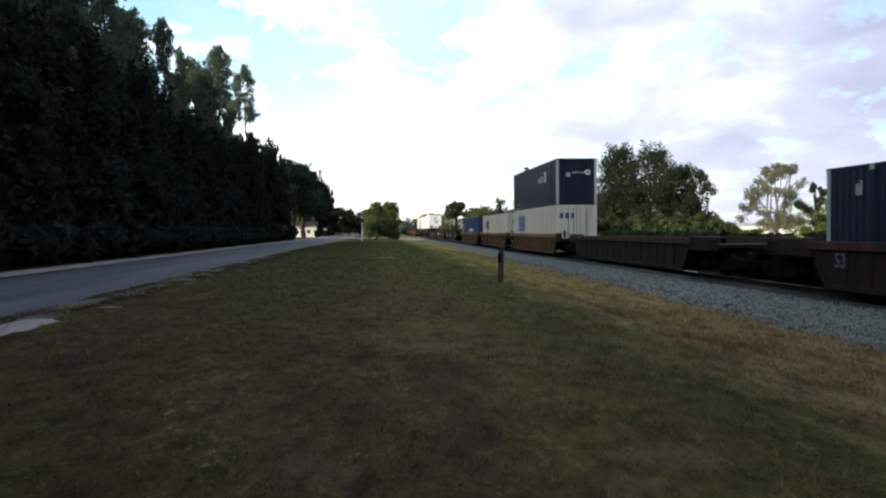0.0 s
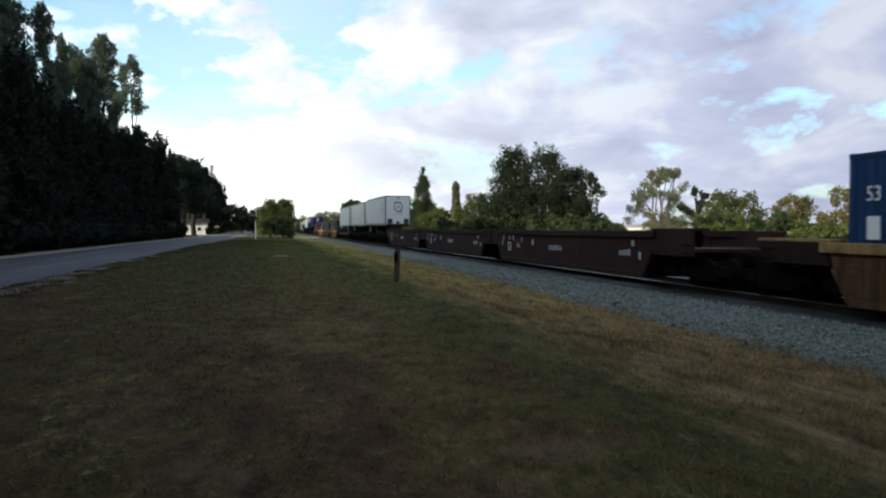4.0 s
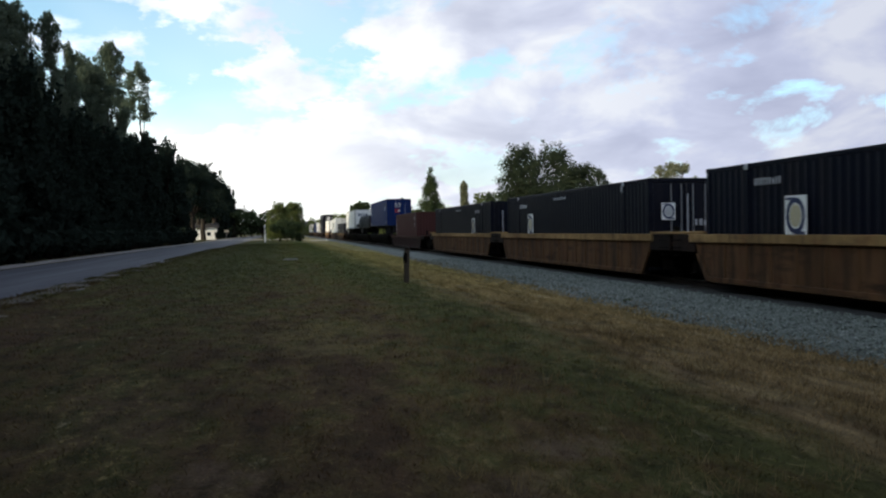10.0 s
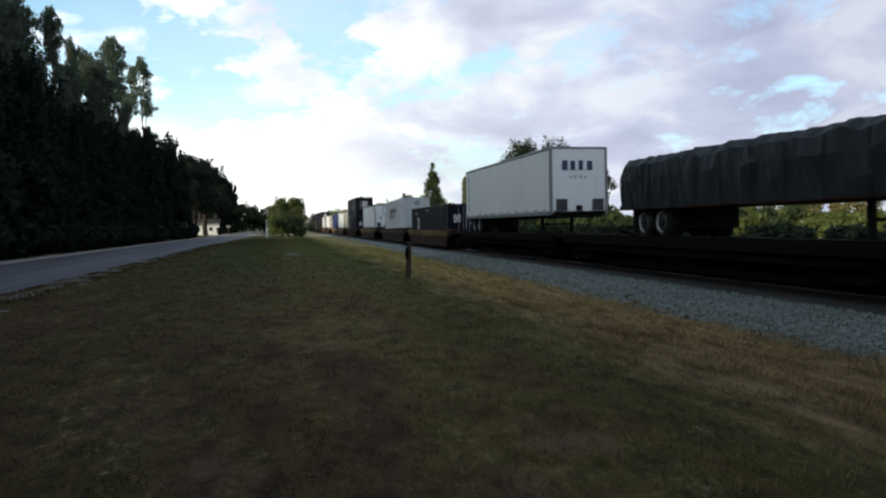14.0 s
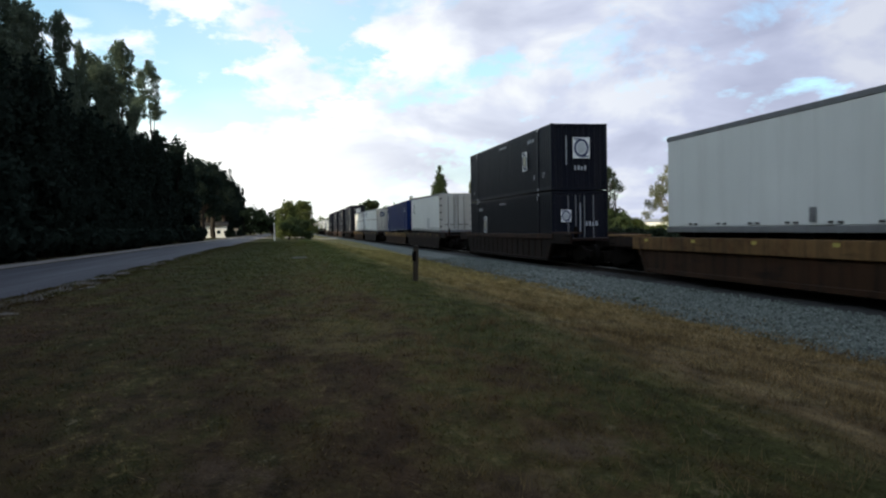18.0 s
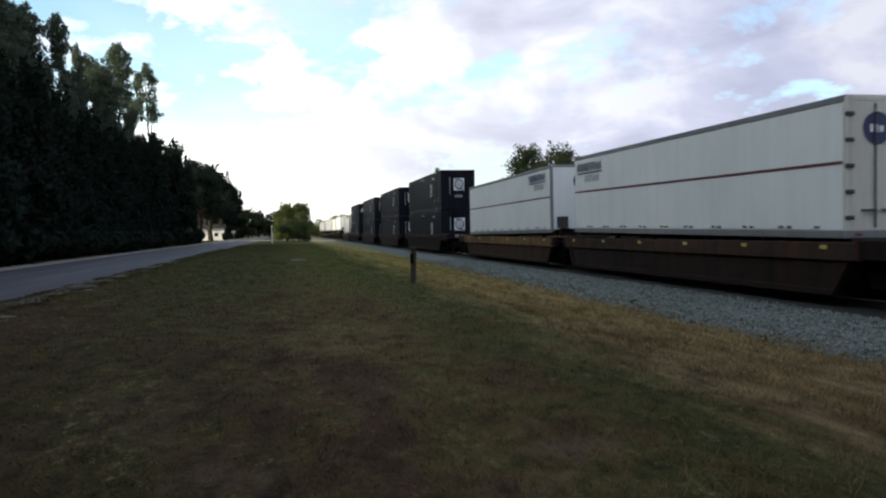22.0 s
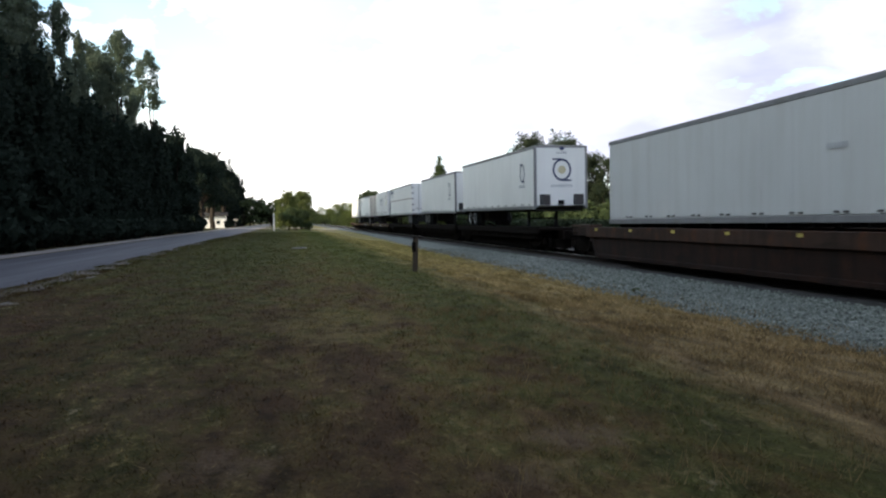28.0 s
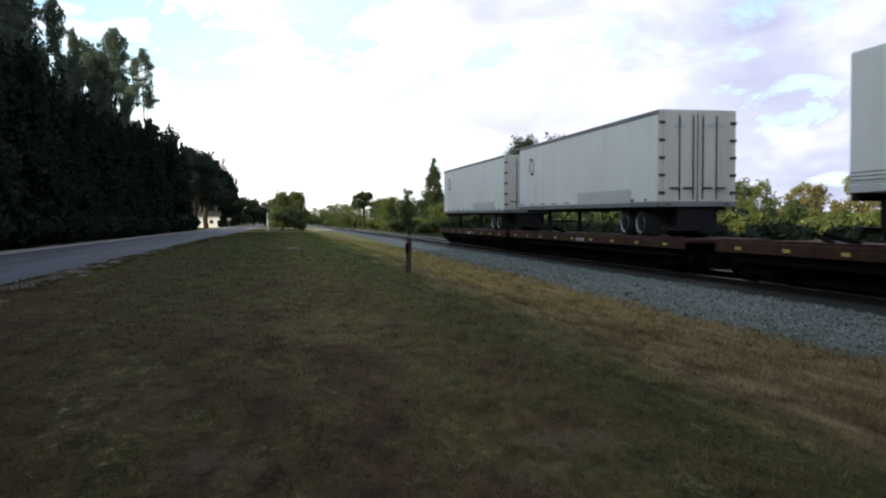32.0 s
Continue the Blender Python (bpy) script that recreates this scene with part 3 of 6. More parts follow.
def ballast_z(x, y):
    d = abs(x - TRACK_X)
    top = -0.20
    if d <= 2.0:
        z = top
    else:
        z = top - 0.16 * min(1, (d - 2.0) / 3.0)
    return z + 0.025 * noise.noise((x * 3.1, y * 3.1, 1.0))


bed_ys = list(np.arange(-60, 60, 0.5)) + list(np.arange(60, 200, 4)) + list(np.arange(200, 1000, 40))
near_edge = ragged(8.12, 0.30, 3.0)
bed = tagged(strip("ballast_bed", lambda y: near_edge(y) + 2.3 * min(1, max(0, (y - 25) / 90)) * 0.85, lambda y: 17.6, bed_ys, ballast_z, BALLAST, 27, 0.12), "blue-grey crushed stone ballast bed", "ballast", kind="structure")
# near-black sheet: oily stones plus the train's shade painted into the colour
oil_shade = tagged(strip("oil_and_shade_ballast", ragged(10.72, 0.18, 4.0), ragged(17.4, 0.12, 6.0), bed_ys, lambda x, y: ballast_z(x, y) + 0.03, OILSHADEBALLAST, 17, 0.035), "dark oily ballast with the shade under the train in its colour", "ballast", kind="structure")

# loose stones on the near slope
rs = np.random.RandomState(5)
sv, sf = [], []
oct_v = np.array([(1, 0, 0), (-1, 0, 0), (0, 1, 0), (0, -1, 0), (0, 0, 1), (0, 0, -1)], float)
oct_f = [(0, 2, 4), (2, 1, 4), (1, 3, 4), (3, 0, 4), (2, 0, 5), (1, 2, 5), (3, 1, 5), (0, 3, 5)]
for i in range(17000):
    y = 4 + 46 * rs.rand() ** 1.7
    x = 7.75 + 3.15 * rs.rand() ** 0.9
    if x < 8.35 and rs.rand() < 0.6:
        continue
    k = 0.019 + 0.026 * rs.rand() ** 2
    s = oct_v * (k * (0.7 + 0.6 * rs.rand(6, 1))) * np.array([1, 1, 0.75])
    a = rs.rand() * 6.28
    c, sn = math.cos(a), math.sin(a)
    z = max(ballast_z(x, y), ground_z(x, y) - 0.02) + k * 0.35
    o = len(sv)
    sv += [(x + p[0] * c - p[1] * sn, y + p[0] * sn + p[1] * c, z + p[2] + 0.3 * p[0]) for p in s]
    sf += [tuple(o + q for q in t) for t in oct_f]
tagged(mesh_object("ballast_stones", sv, sf, STONE), "loose blue-grey crushed stones on the ballast slope", "stones", kind="stuff")

line = thing("railway_track", "single railway track with rusty rails and dark ties", "track")
line["kind"] = "structure"


def rail_bm(x, y0, y1):
    bm = bmesh.new()
    for a, b, z0, z1 in ((-0.07, 0.07, -0.172, -0.15), (-0.011, 0.011, -0.15, -0.035), (-0.036, 0.036, -0.035, -0.016)):
        box(bm, x + a, x + b, y0, y1, z0, z1)
    return bm


for sgn in (-1, 1):
    xr = TRACK_X + sgn * 0.7525
    r = part("rail", rail_bm(xr, -60, 900), RAIL_RUST, line)
    part("rail_head", boxes((xr - 0.037, xr + 0.037, -60, 900, -0.016, 0.0), bevel=0.006), RAIL_TOP, r, "polished running surface")
tie = part("tie", boxes((-1.3, 1.3, -0.11, 0.11, -0.09, 0.0), bevel=0.012), TIEWOOD, line, m=pose(TRACK_X, -8, -0.172))
for i in range(1, 150):
    again(tie, pose(TRACK_X + 0.02 * rs.randn(), -8 + 0.52 * i, -0.172, 0, 0, 0.6 * rs.randn()))
far_ties = bmesh.new()
for i in range(0, 260):
    box(far_ties, TRACK_X - 1.3, TRACK_X + 1.3, 70.2 + 0.52 * i, 70.42 + 0.52 * i, -0.26, -0.172)
part("tie_row", far_ties, TIEWOOD, line)["kind"] = "stuff"

# lawn blades, short and leaning, and taller dry grass near the stones
def blades(name, seed, x, y, tall, material, label, lean, wide=1.0):
    r = np.random.RandomState(seed)
    count = len(x)
    z = np.array([max(ground_z(p, q), ballast_z(p, q) if p > 7.4 else -1) if p > -6.2 else max(road_z(p, q), 0.0) for p, q in zip(x.tolist(), y.tolist())]) - 0.006
    h = tall * (0.4 + 1.2 * r.rand(count) ** 1.5)
    a = r.rand(count) * 6.2832
    w = wide * (0.0018 + 0.0028 * r.rand(count) + 0.00036 * y)
    dx, dy = np.cos(a) * w, np.sin(a) * w
    v = np.empty((count, 3, 3))
    v[:, 0] = np.stack((x - dx, y - dy, z), 1)
    v[:, 1] = np.stack((x + dx, y + dy, z), 1)
    v[:, 2] = np.stack((x + h * lean * r.randn(count), y + h * lean * r.randn(count), z + h), 1)
    return tagged(mesh_object(name, v.reshape(-1, 3).tolist(), np.arange(count * 3).reshape(count, 3).tolist(), material), label, "grass", kind="stuff")


def scatter(seed, count, y0, y1, power, x0, x1, freq, cut):
    """Places thinned by a patchy field, denser towards the camera's place."""
    r = np.random.RandomState(seed)
    y = y0 + (y1 - y0) * r.rand(count) ** power
    x = x0 + (x1 - x0) * r.rand(count)
    keep = np.array([noise.noise((p * freq, q * freq * 0.6, seed)) for p, q in zip(x.tolist(), y.tolist())]) + 0.25 * r.randn(count) > cut
    return x[keep], y[keep]


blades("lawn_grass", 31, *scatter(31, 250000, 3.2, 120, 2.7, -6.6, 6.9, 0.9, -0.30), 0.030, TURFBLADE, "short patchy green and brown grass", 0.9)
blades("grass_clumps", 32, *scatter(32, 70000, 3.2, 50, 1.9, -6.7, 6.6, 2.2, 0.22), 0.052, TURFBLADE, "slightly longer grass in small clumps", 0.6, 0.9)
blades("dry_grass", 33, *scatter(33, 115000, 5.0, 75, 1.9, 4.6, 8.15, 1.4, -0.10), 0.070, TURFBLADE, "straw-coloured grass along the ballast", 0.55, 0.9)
blades("stray_grass", 38, *scatter(38, 9000, 5.0, 60, 1.7, 7.5, 8.9, 1.9, 0.16), 0.085, DRYBLADE, "thin dry grass straggling into the stones", 0.6, 0.9)
blades("verge_edge_grass", 37, *scatter(37, 60000, 6.0, 90, 2.2, -7.15, -6.0, 1.1, 0.10), 0.060, TURFBLADE, "ragged grass creeping over the lane edge", 0.7)
blades("dead_grass", 36, *scatter(36, 26000, 3.2, 60, 2.2, -6.6, 5.5, 1.3, 0.12), 0.026, DRYBLADE, "scattered dead straw among the turf", 1.6, 0.9)
rg = np.random.RandomState(34)
tx, ty = [], []
for i in range(280):
    cy = 4.2 + 10.0 * rg.rand()
    cx = 1.0 + 3.4 * rg.rand() + 0.12 * (cy - 5.5)
    k = rg.randint(5, 16)
    tx.append(cx + 0.045 * rg.randn(k))
    ty.append(cy + 0.045 * rg.randn(k))
blades("grass_tufts", 35, np.concatenate(tx), np.concatenate(ty), 0.105, DRYBLADE, "small thin tufts of dry grass", 0.5, 0.8)


# ---- trees and bushes ----
def leaf_cloud(name, clumps, count, size, material, parent, seed, flat=0.0):
    """A crown of many small leaf sprays scattered through uneven clumps. clumps: (x, y, z, rx, ry, rz)."""
    r = np.random.RandomState(seed)
    c = np.array(clumps, float)
    vol = (c[:, 3] * c[:, 4] * c[:, 5]) ** 0.75
    pick = r.choice(len(c), count, p=vol / vol.sum())
    d = r.randn(count, 3)
    d /= np.linalg.norm(d, axis=1)[:, None]
    rad = r.rand(count) ** 0.45 * (0.82 + 0.36 * r.rand(count))
    pos = c[pick, :3] + d * rad[:, None] * c[pick, 3:]
    a = r.randn(count, 3) + d * 0.3
    a /= np.linalg.norm(a, axis=1)[:, None]
    b = np.cross(a, r.randn(count, 3))
    b /= np.linalg.norm(b, axis=1)[:, None]
    s = size * (0.45 + 0.9 * r.rand(count))[:, None]
    k = (0.35 + 0.4 * r.rand(count))[:, None]
    v = np.empty((count, 4, 3))
    v[:, 0], v[:, 1] = pos - a * s, pos + b * s * k
    v[:, 2], v[:, 3] = pos + a * s * 1.1, pos - b * s * k
    v[:, :, 2] = np.maximum(v[:, :, 2], 0.02)
    f = np.arange(count * 4).reshape(count, 4)
    return mesh_object(name, v.reshape(-1, 3).tolist(), f.tolist(), material, parent)


def limb(bm, a, b, r1, r2, seed, bend=0.12, steps=4, seg=7):
    r = np.random.RandomState(seed)
    a, b = Vector(a), Vector(b)
    ln = (b - a).length
    pts = [a.lerp(b, i / steps) + Vector(r.randn(3) * bend * ln * 0.35 * (0 < i < steps)) for i in range(steps + 1)]
    for i in range(steps):
        rod(bm, pts[i], pts[i + 1] + (pts[i + 1] - pts[i]) * 0.04, r1 + (r2 - r1) * i / steps, seg, r1 + (r2 - r1) * (i + 1) / steps)


def conifer(seed, tall, label, group, count=7600, size=0.27):
    """Dense dark roadside conifer, leafy to the ground, with a ragged top."""
    r = np.random.RandomState(seed)
    t = thing("roadside_conifer", label, "tree", group)
    bm = bmesh.new()
    limb(bm, (0, 0, -0.2), (0, 0, tall * 0.9), 0.24, 0.05, seed, 0.03, 5)
    part("trunk", bm, BARK, t)
    cl = []
    for i in range(52):
        u = r.rand() ** 0.85
        z = tall * (0.04 + 0.90 * u)
        wide = (2.9 * (1 - 0.68 * u ** 1.6)) * (0.7 + 0.5 * r.rand())
        a = r.rand() * 6.28
        o = wide * 0.75
        cl.append((math.cos(a) * o, math.sin(a) * o, z, wide * 0.48, wide * 0.48, 0.8 + 0.9 * r.rand()))
    for i in range(9):
        cl.append((0.8 * r.randn(), 0.8 * r.randn(), tall * (0.86 + 0.15 * r.rand()), 0.36, 0.36, 0.9 + 0.5 * r.rand()))
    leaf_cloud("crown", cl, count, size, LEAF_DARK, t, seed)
    return t


def tall_tree(seed, tall, label, group, low=0.45, lumps=20, count=9500, fat=1.5):
    """Tall slender tree: one or two stems with rounded tufts of leaves and sky between them."""
    r = np.random.RandomState(seed)
    t = thing("tall_roadside_tree", label, "tree", group)
    bm = bmesh.new()
    limb(bm, (0, 0, -0.2), (0.4 * r.randn(), 0.4 * r.randn(), tall * 0.90), 0.24, 0.05, seed, 0.03, 7)
    limb(bm, (0.1, 0, tall * 0.35), (1.0, 0.5, tall * 0.80), 0.13, 0.04, seed + 9, 0.05, 5)
    cl = []
    for i in range(lumps):
        u = low + (0.97 - low) * (i + r.rand()) / lumps
        a = i * 2.4 + 0.6 * r.randn()
        reach = fat * (0.5 + 1.3 * r.rand()) * (1.0 - 0.75 * ((u - low) / (1.02 - low)) ** 2)
        z = tall * u
        tip = (math.cos(a) * reach, math.sin(a) * reach, z)
        limb(bm, (0, 0, z - 0.6 - 0.7 * reach), tip, 0.06, 0.02, seed + i, 0.12, 3, 5)
        k = (0.62 + 0.42 * r.rand()) * (0.5 + 0.5 * fat)
        cl.append((*tip, k, k, k * 0.92))
        for q in range(2):
            s = 0.30 + 0.25 * r.rand()
            cl.append((tip[0] + 0.75 * k * r.randn(), tip[1] + 0.75 * k * r.randn(), z + 0.6 * k * r.randn(), s, s, s * 0.9))
    cl.append((0, 0, tall * 0.98, 0.5, 0.5, 0.7))
    part("trunk", bm, BARK, t)
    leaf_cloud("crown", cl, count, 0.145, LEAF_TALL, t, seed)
    return t


def broad_tree(seed, tall, wide, leaf, label, name="broadleaf_tree", count=7000, size=0.34, base=0.22, group="", bark=None, lumps=26, fat=1.3, spikes=0):
    """Spreading tree with limbs that carry uneven clumps."""
    r = np.random.RandomState(seed)
    t = thing(name, label, "tree", group)
    bm = bmesh.new()
    fork = tall * (base + 0.08)
    limb(bm, (0, 0, -0.2), (0.1 * r.randn(), 0.1 * r.randn(), fork), 0.035 * tall, 0.026 * tall, seed, 0.06, 3, 9)
    cl = []
    for i in range(lumps):
        a = i * 2.4 + 0.5 * r.randn()
        u = base + (1 - base) * (0.12 + 0.88 * r.rand())
        reach = wide * 0.5 * math.sqrt(max(0.05, 1 - ((u - 0.42) / 0.60) ** 2)) * (0.35 + 0.65 * r.rand())
        k = fat * (0.07 + 0.075 * r.rand()) * (tall + wide) * 0.5 * (1.15 - 0.35 * u)
        tip = (math.cos(a) * reach, math.sin(a) * reach, tall * u * 0.93)
        if i < 14:
            limb(bm, (0, 0, fork * (0.75 + 0.25 * r.rand())), tip, 0.014 * tall, 0.004 * tall, seed + 50 + i, 0.14, 3, 5)
        cl.append((*tip, k, k, k * 0.8))
        for q in (0.45 * k, 0.3 * k):
            cl.append((tip[0] + k * r.uniform(-0.95, 0.95), tip[1] + k * r.uniform(-0.95, 0.95), tip[2] + k * (0.1 + 0.8 * r.rand()), q, q, q))
    for i in range(spikes):
        a, o = r.rand() * 6.28, wide * 0.30 * r.rand()
        z = tall * (0.99 - 0.9 * o / wide)
        cl.append((math.cos(a) * o, math.sin(a) * o, z, 0.22, 0.22, 0.55 + 0.4 * r.rand()))
    part("trunk", bm, bark or BARK, t)
    leaf_cloud("crown", cl, count, size, leaf, t, seed)
    return t


def cypress(seed, tall, wide, leaf, label):
    r = np.random.RandomState(seed)
    t = thing("columnar_tree", label, "tree")
    bm = bmesh.new()
    limb(bm, (0, 0, -0.2), (0, 0, tall * 0.93), 0.16, 0.03, seed, 0.02, 5)
    part("trunk", bm, BARK, t)
    cl = []
    for i in range(90):
        u = r.rand() ** 1.15
        w = wide * 0.5 * (1 - u) ** 0.85 + 0.12
        a = r.rand() * 6.28
        o = w * (0.35 + 0.55 * r.rand())
        k = (0.34 + 0.15 * wide * (1 - u)) * (0.6 + 0.6 * r.rand())
        cl.append((math.cos(a) * o, math.sin(a) * o, tall * (0.05 + 0.92 * u) + 0.3 * o, k, k, k * 1.3))
    leaf_cloud("crown", cl, 26000, 0.145, leaf, t, seed)
    return t


def bush(seed, tall, wide, leaf, label, group="", count=4200, size=0.18):
    r = np.random.RandomState(seed)
    t = thing("bush", label, "bush", group)
    bm = bmesh.new()
    cl = []
    for i in range(14):
        a = r.rand() * 6.28
        o = wide * 0.5 * r.rand() ** 0.6 * 0.8
        z = tall * (0.18 + 0.68 * r.rand() * (1 - 0.5 * (o / (wide * 0.5)) ** 2))
        k = 0.17 * (tall + wide) * 0.5 * (0.7 + 0.6 * r.rand())
        cl.append((math.cos(a) * o, math.sin(a) * o, z, k, k, k * 0.85))
        if i < 6:
            limb(bm, (0.1 * r.randn(), 0.1 * r.randn(), -0.1), (math.cos(a) * o, math.sin(a) * o, z), 0.05, 0.015, seed + i, 0.12, 3, 5)
    part("stem", bm, BARK, t)
    leaf_cloud("crown", cl, count, size, leaf, t, seed)
    return t


def polar(az, dist):
    return math.sin(radians(az)) * dist, math.cos(radians(az)) * dist


def put(t, az, dist, z=0.0, turn=0):
    x, y = polar(az, dist)
    t.matrix_basis = pose(x, y, ground_z(x, y) + z, 0, 0, turn)
    return t


# the tall dark tree belt along the road
rt = random.Random(11)
WALL_LABEL = "dense dark-green roadside conifer in a close belt"
KIND_H = (15.5, 16.5, 17.5, 18.5, 14.5)
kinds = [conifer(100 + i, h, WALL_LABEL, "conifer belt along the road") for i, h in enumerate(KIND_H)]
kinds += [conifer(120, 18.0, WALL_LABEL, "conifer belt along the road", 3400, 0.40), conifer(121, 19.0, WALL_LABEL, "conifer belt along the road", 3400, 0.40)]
kinds += [conifer(122, 26.0, "tall unseen conifer added to keep the sun off the near ground", "deep wood", 1500, 0.80)]
KIND_H += (18.0, 19.0, 26.0)
free = set(range(8))


def belt_tree(x, y, tall):
    if x < -30 or y < 12:
        k = 7
    elif x < -22 or y > 265:
        k = 5 + rt.randrange(2)
    else:
        k = rt.randrange(5)
    if k in free:
        free.discard(k)
        ob = kinds[k]
    else:
        ob = copy_thing(kinds[k], Matrix())
    s = tall / KIND_H[k]
    ob.matrix_basis = pose(x, y, -0.06, 0, 0, rt.uniform(0, 360)) @ Matrix.Diagonal((min(s, 1.7), min(s, 1.7), s, 1))


spots = []
for row, (x0, step) in enumerate(((-19.4, 3.0), (-23.2, 3.6), (-28.0, 4.2))):
    y = (18.0, 15.0, 14.0)[row]
    while y < (167, 188, 198)[row]:
        spots.append((x0 + rt.uniform(-0.9, 0.7), y, (13.5 + max(0, y - 95) * 0.055) * rt.uniform(0.90, 1.10) * (1.0, 1.06, 1.12)[row]))
        y += step * rt.uniform(0.8, 1.2) * (1 + max(0, y - 120) / 260)
# unseen rows added beside and behind the camera to shade the verge and train
for x0 in (-34.0, -38.5):
    y = -62.0
    while y < 118:
        spots.append((x0 + rt.uniform(-1, 1), y, rt.uniform(27.5, 30) if y < 80 else rt.uniform(25.5, 27)))
        y += rt.uniform(2.3, 3.2)
y = 10.0
while y > -70:
    spots.append((-21.0 + rt.uniform(-1, 1), y, rt.uniform(15, 18)))
    y -= rt.uniform(3.2, 4.6)
# behind the white house
y = 272.0
while y < 345:
    spots.append((-20.5 + rt.uniform(-1.5, 1.5), y, rt.uniform(17.5, 20.5)))
    spots.append((-27 + rt.uniform(-1.5, 1.5), y, rt.uniform(19, 22)))
    y += rt.uniform(4.5, 6.5)
# a clearing across the belt lets the low sun through to the end of the verge
for p in spots:
    if not (p[0] > -32 and (abs(p[1] - (148 + 0.404 * p[0])) < 8 or abs(p[1] - (191 + 0.404 * p[0])) < 14)):
        belt_tree(*p)
# high-crowned trees over the drive to the house
for i, (xx, yy, hh, ww) in enumerate(((-20.5, 203, 19.5, 9), (-23.5, 214, 21, 10), (-20.0, 226, 20.5, 10), (-22.5, 240, 21, 10), (-19.5, 254, 20, 10), (-26, 262, 21.5, 11))):
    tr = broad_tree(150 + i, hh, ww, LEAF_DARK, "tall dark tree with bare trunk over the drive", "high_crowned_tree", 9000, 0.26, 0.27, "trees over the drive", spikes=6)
    tr.matrix_basis = pose(xx, yy, -0.06)
TALL_LABEL = "tall slender tree with open tufted crown above the belt"
TALL_H = (22.0, 24.0, 20.5, 25.5)
talls = [tall_tree(200 + i, h, TALL_LABEL, "tall trees over the belt", (0.45, 0.42, 0.5, 0.70)[i], (26, 28, 24, 15)[i], (12000, 13000, 11000, 6000)[i], (1.15, 1.2, 1.1, 1.05)[i]) for i, h in enumerate(TALL_H)]
# direction and rise (degrees) and place of each tall crown; the last stands clear of the others
seen = set()
for i, (az, el, xx, k, slim) in enumerate(((-22.6, 19.5, -21.5, 0, 1), (-20.8, 18.5, -22.0, 1, 1), (-19.2, 17.2, -21.0, 2, 1), (-17.9, 16.2, -22.5, 0, 1), (-16.7, 15.4, -22.0, 1, 1), (-15.9, 13.6, -23.0, 2, 0.9), (-15.1, 10.6, -23.5, 0, 1), (-14.15, 13.2, -21.0, 2, 0.62), (-13.05, 12.45, -21.5, 0, 0.5), (-13.5, 11.1, -24.5, 1, 0.9), (-12.5, 11.0, -24.5, 2, 0.9), (-11.95, 11.75, -23.0, 1, 0.85), (-11.25, 11.3, -22.0, 0, 0.9), (-10.55, 11.75, -22.5, 2, 0.8), (-9.95, 9.8, -24.0, 1, 0.8), (-8.98, 11.15, -20.8, 3, 1))):
    hh = 1.67 + abs(xx) / math.sin(radians(-az)) * math.tan(radians(el))
    q = hh / TALL_H[k]
    m = pose(xx, xx / math.tan(radians(az)), -0.06, 0, 0, 684 if k == 3 else 57 * i) @ Matrix.Diagonal((q * slim, q * slim, q, 1))
    if k in seen:
        copy_thing(talls[k], m)
    else:
        seen.add(k)
        talls[k].matrix_basis = m
under = bush(300, 2.6, 4.2, LEAF_DARK, "dark shrub at the foot of the conifer belt", "shrubs under the belt", 1100, 0.36)
first = True
y = 16.0
while y < 164:
    m = pose(-17.3 + rt.uniform(-0.3, 0.4), y, -0.06, 0, 0, rt.uniform(0, 360))
    if first:
        under.matrix_basis, first = m, False
    else:
        copy_thing(under, m)
    y += rt.uniform(2.6, 4.0) * (1 + max(0, y - 100) / 140)

# trees round the far end of the road
for az, d, tall, wide, sd in ((-2.6, 330, 11.5, 13, 1), (-1.9, 345, 10.5, 12, 2), (-1.2, 330, 10.0, 11, 3), (-3.2, 310, 10, 12, 4), (0.3, 420, 10, 14, 5), (1.3, 430, 8, 14, 6)):
    put(broad_tree(400 + sd, tall, wide, LEAF_OAK, "dark rounded tree at the far end of the road", count=3000, size=0.5, base=0.08, group="far trees"), az, d)
put(broad_tree(410, 6.9, 4.7, LEAF_GOLD, "rounded yellow-green tree at the end of the verge", "rounded_tree", 16000, 0.13, 0.02, lumps=60, fat=1.35), -0.02, 150)
put(broad_tree(411, 7.3, 4.4, LEAF_MID, "rounded dark green tree at the end of the verge", "rounded_tree", 15000, 0.13, 0.02, lumps=60, fat=1.35), 0.85, 156)
put(bush(412, 3.9, 6.2, LEAF_OAK, "dense rounded green bush at the end of the verge", "", 14000, 0.11), 0.42, 143)

# trees beyond the line
put(broad_tree(420, 11.3, 5.6, LEAF_DEEP, "big dark-green tree with ragged crown beyond the tracks", count=17000, size=0.13, base=0.03, lumps=60, fat=1.5, spikes=9), 16.9, 96)
put(broad_tree(421, 11.0, 8.2, LEAF_DEEP, "dark-green spreading tree with pointed top beyond the tracks", count=26000, size=0.13, base=0.03, lumps=90, fat=1.4, spikes=12), 18.9, 95)
put(broad_tree(422, 8.9, 5.6, LEAF_DEEP, "lower dark-green tree at the edge of a clump", count=14000, size=0.13, base=0.04, lumps=40, spikes=5), 20.8, 93)
put(broad_tree(429, 7.9, 3.8, LEAF_DEEP, "small dark tree with pointed twigs at the clump's edge", count=6500, size=0.12, base=0.04, lumps=24, spikes=5), 22.25, 92)
put(broad_tree(423, 8.9, 7.6, LEAF_PALE, "thin pale sunlit tree with open crown", "sparse_tree", 15000, 0.10, 0.05, bark=PALEBARK, lumps=58, fat=0.78), 26.9, 94)
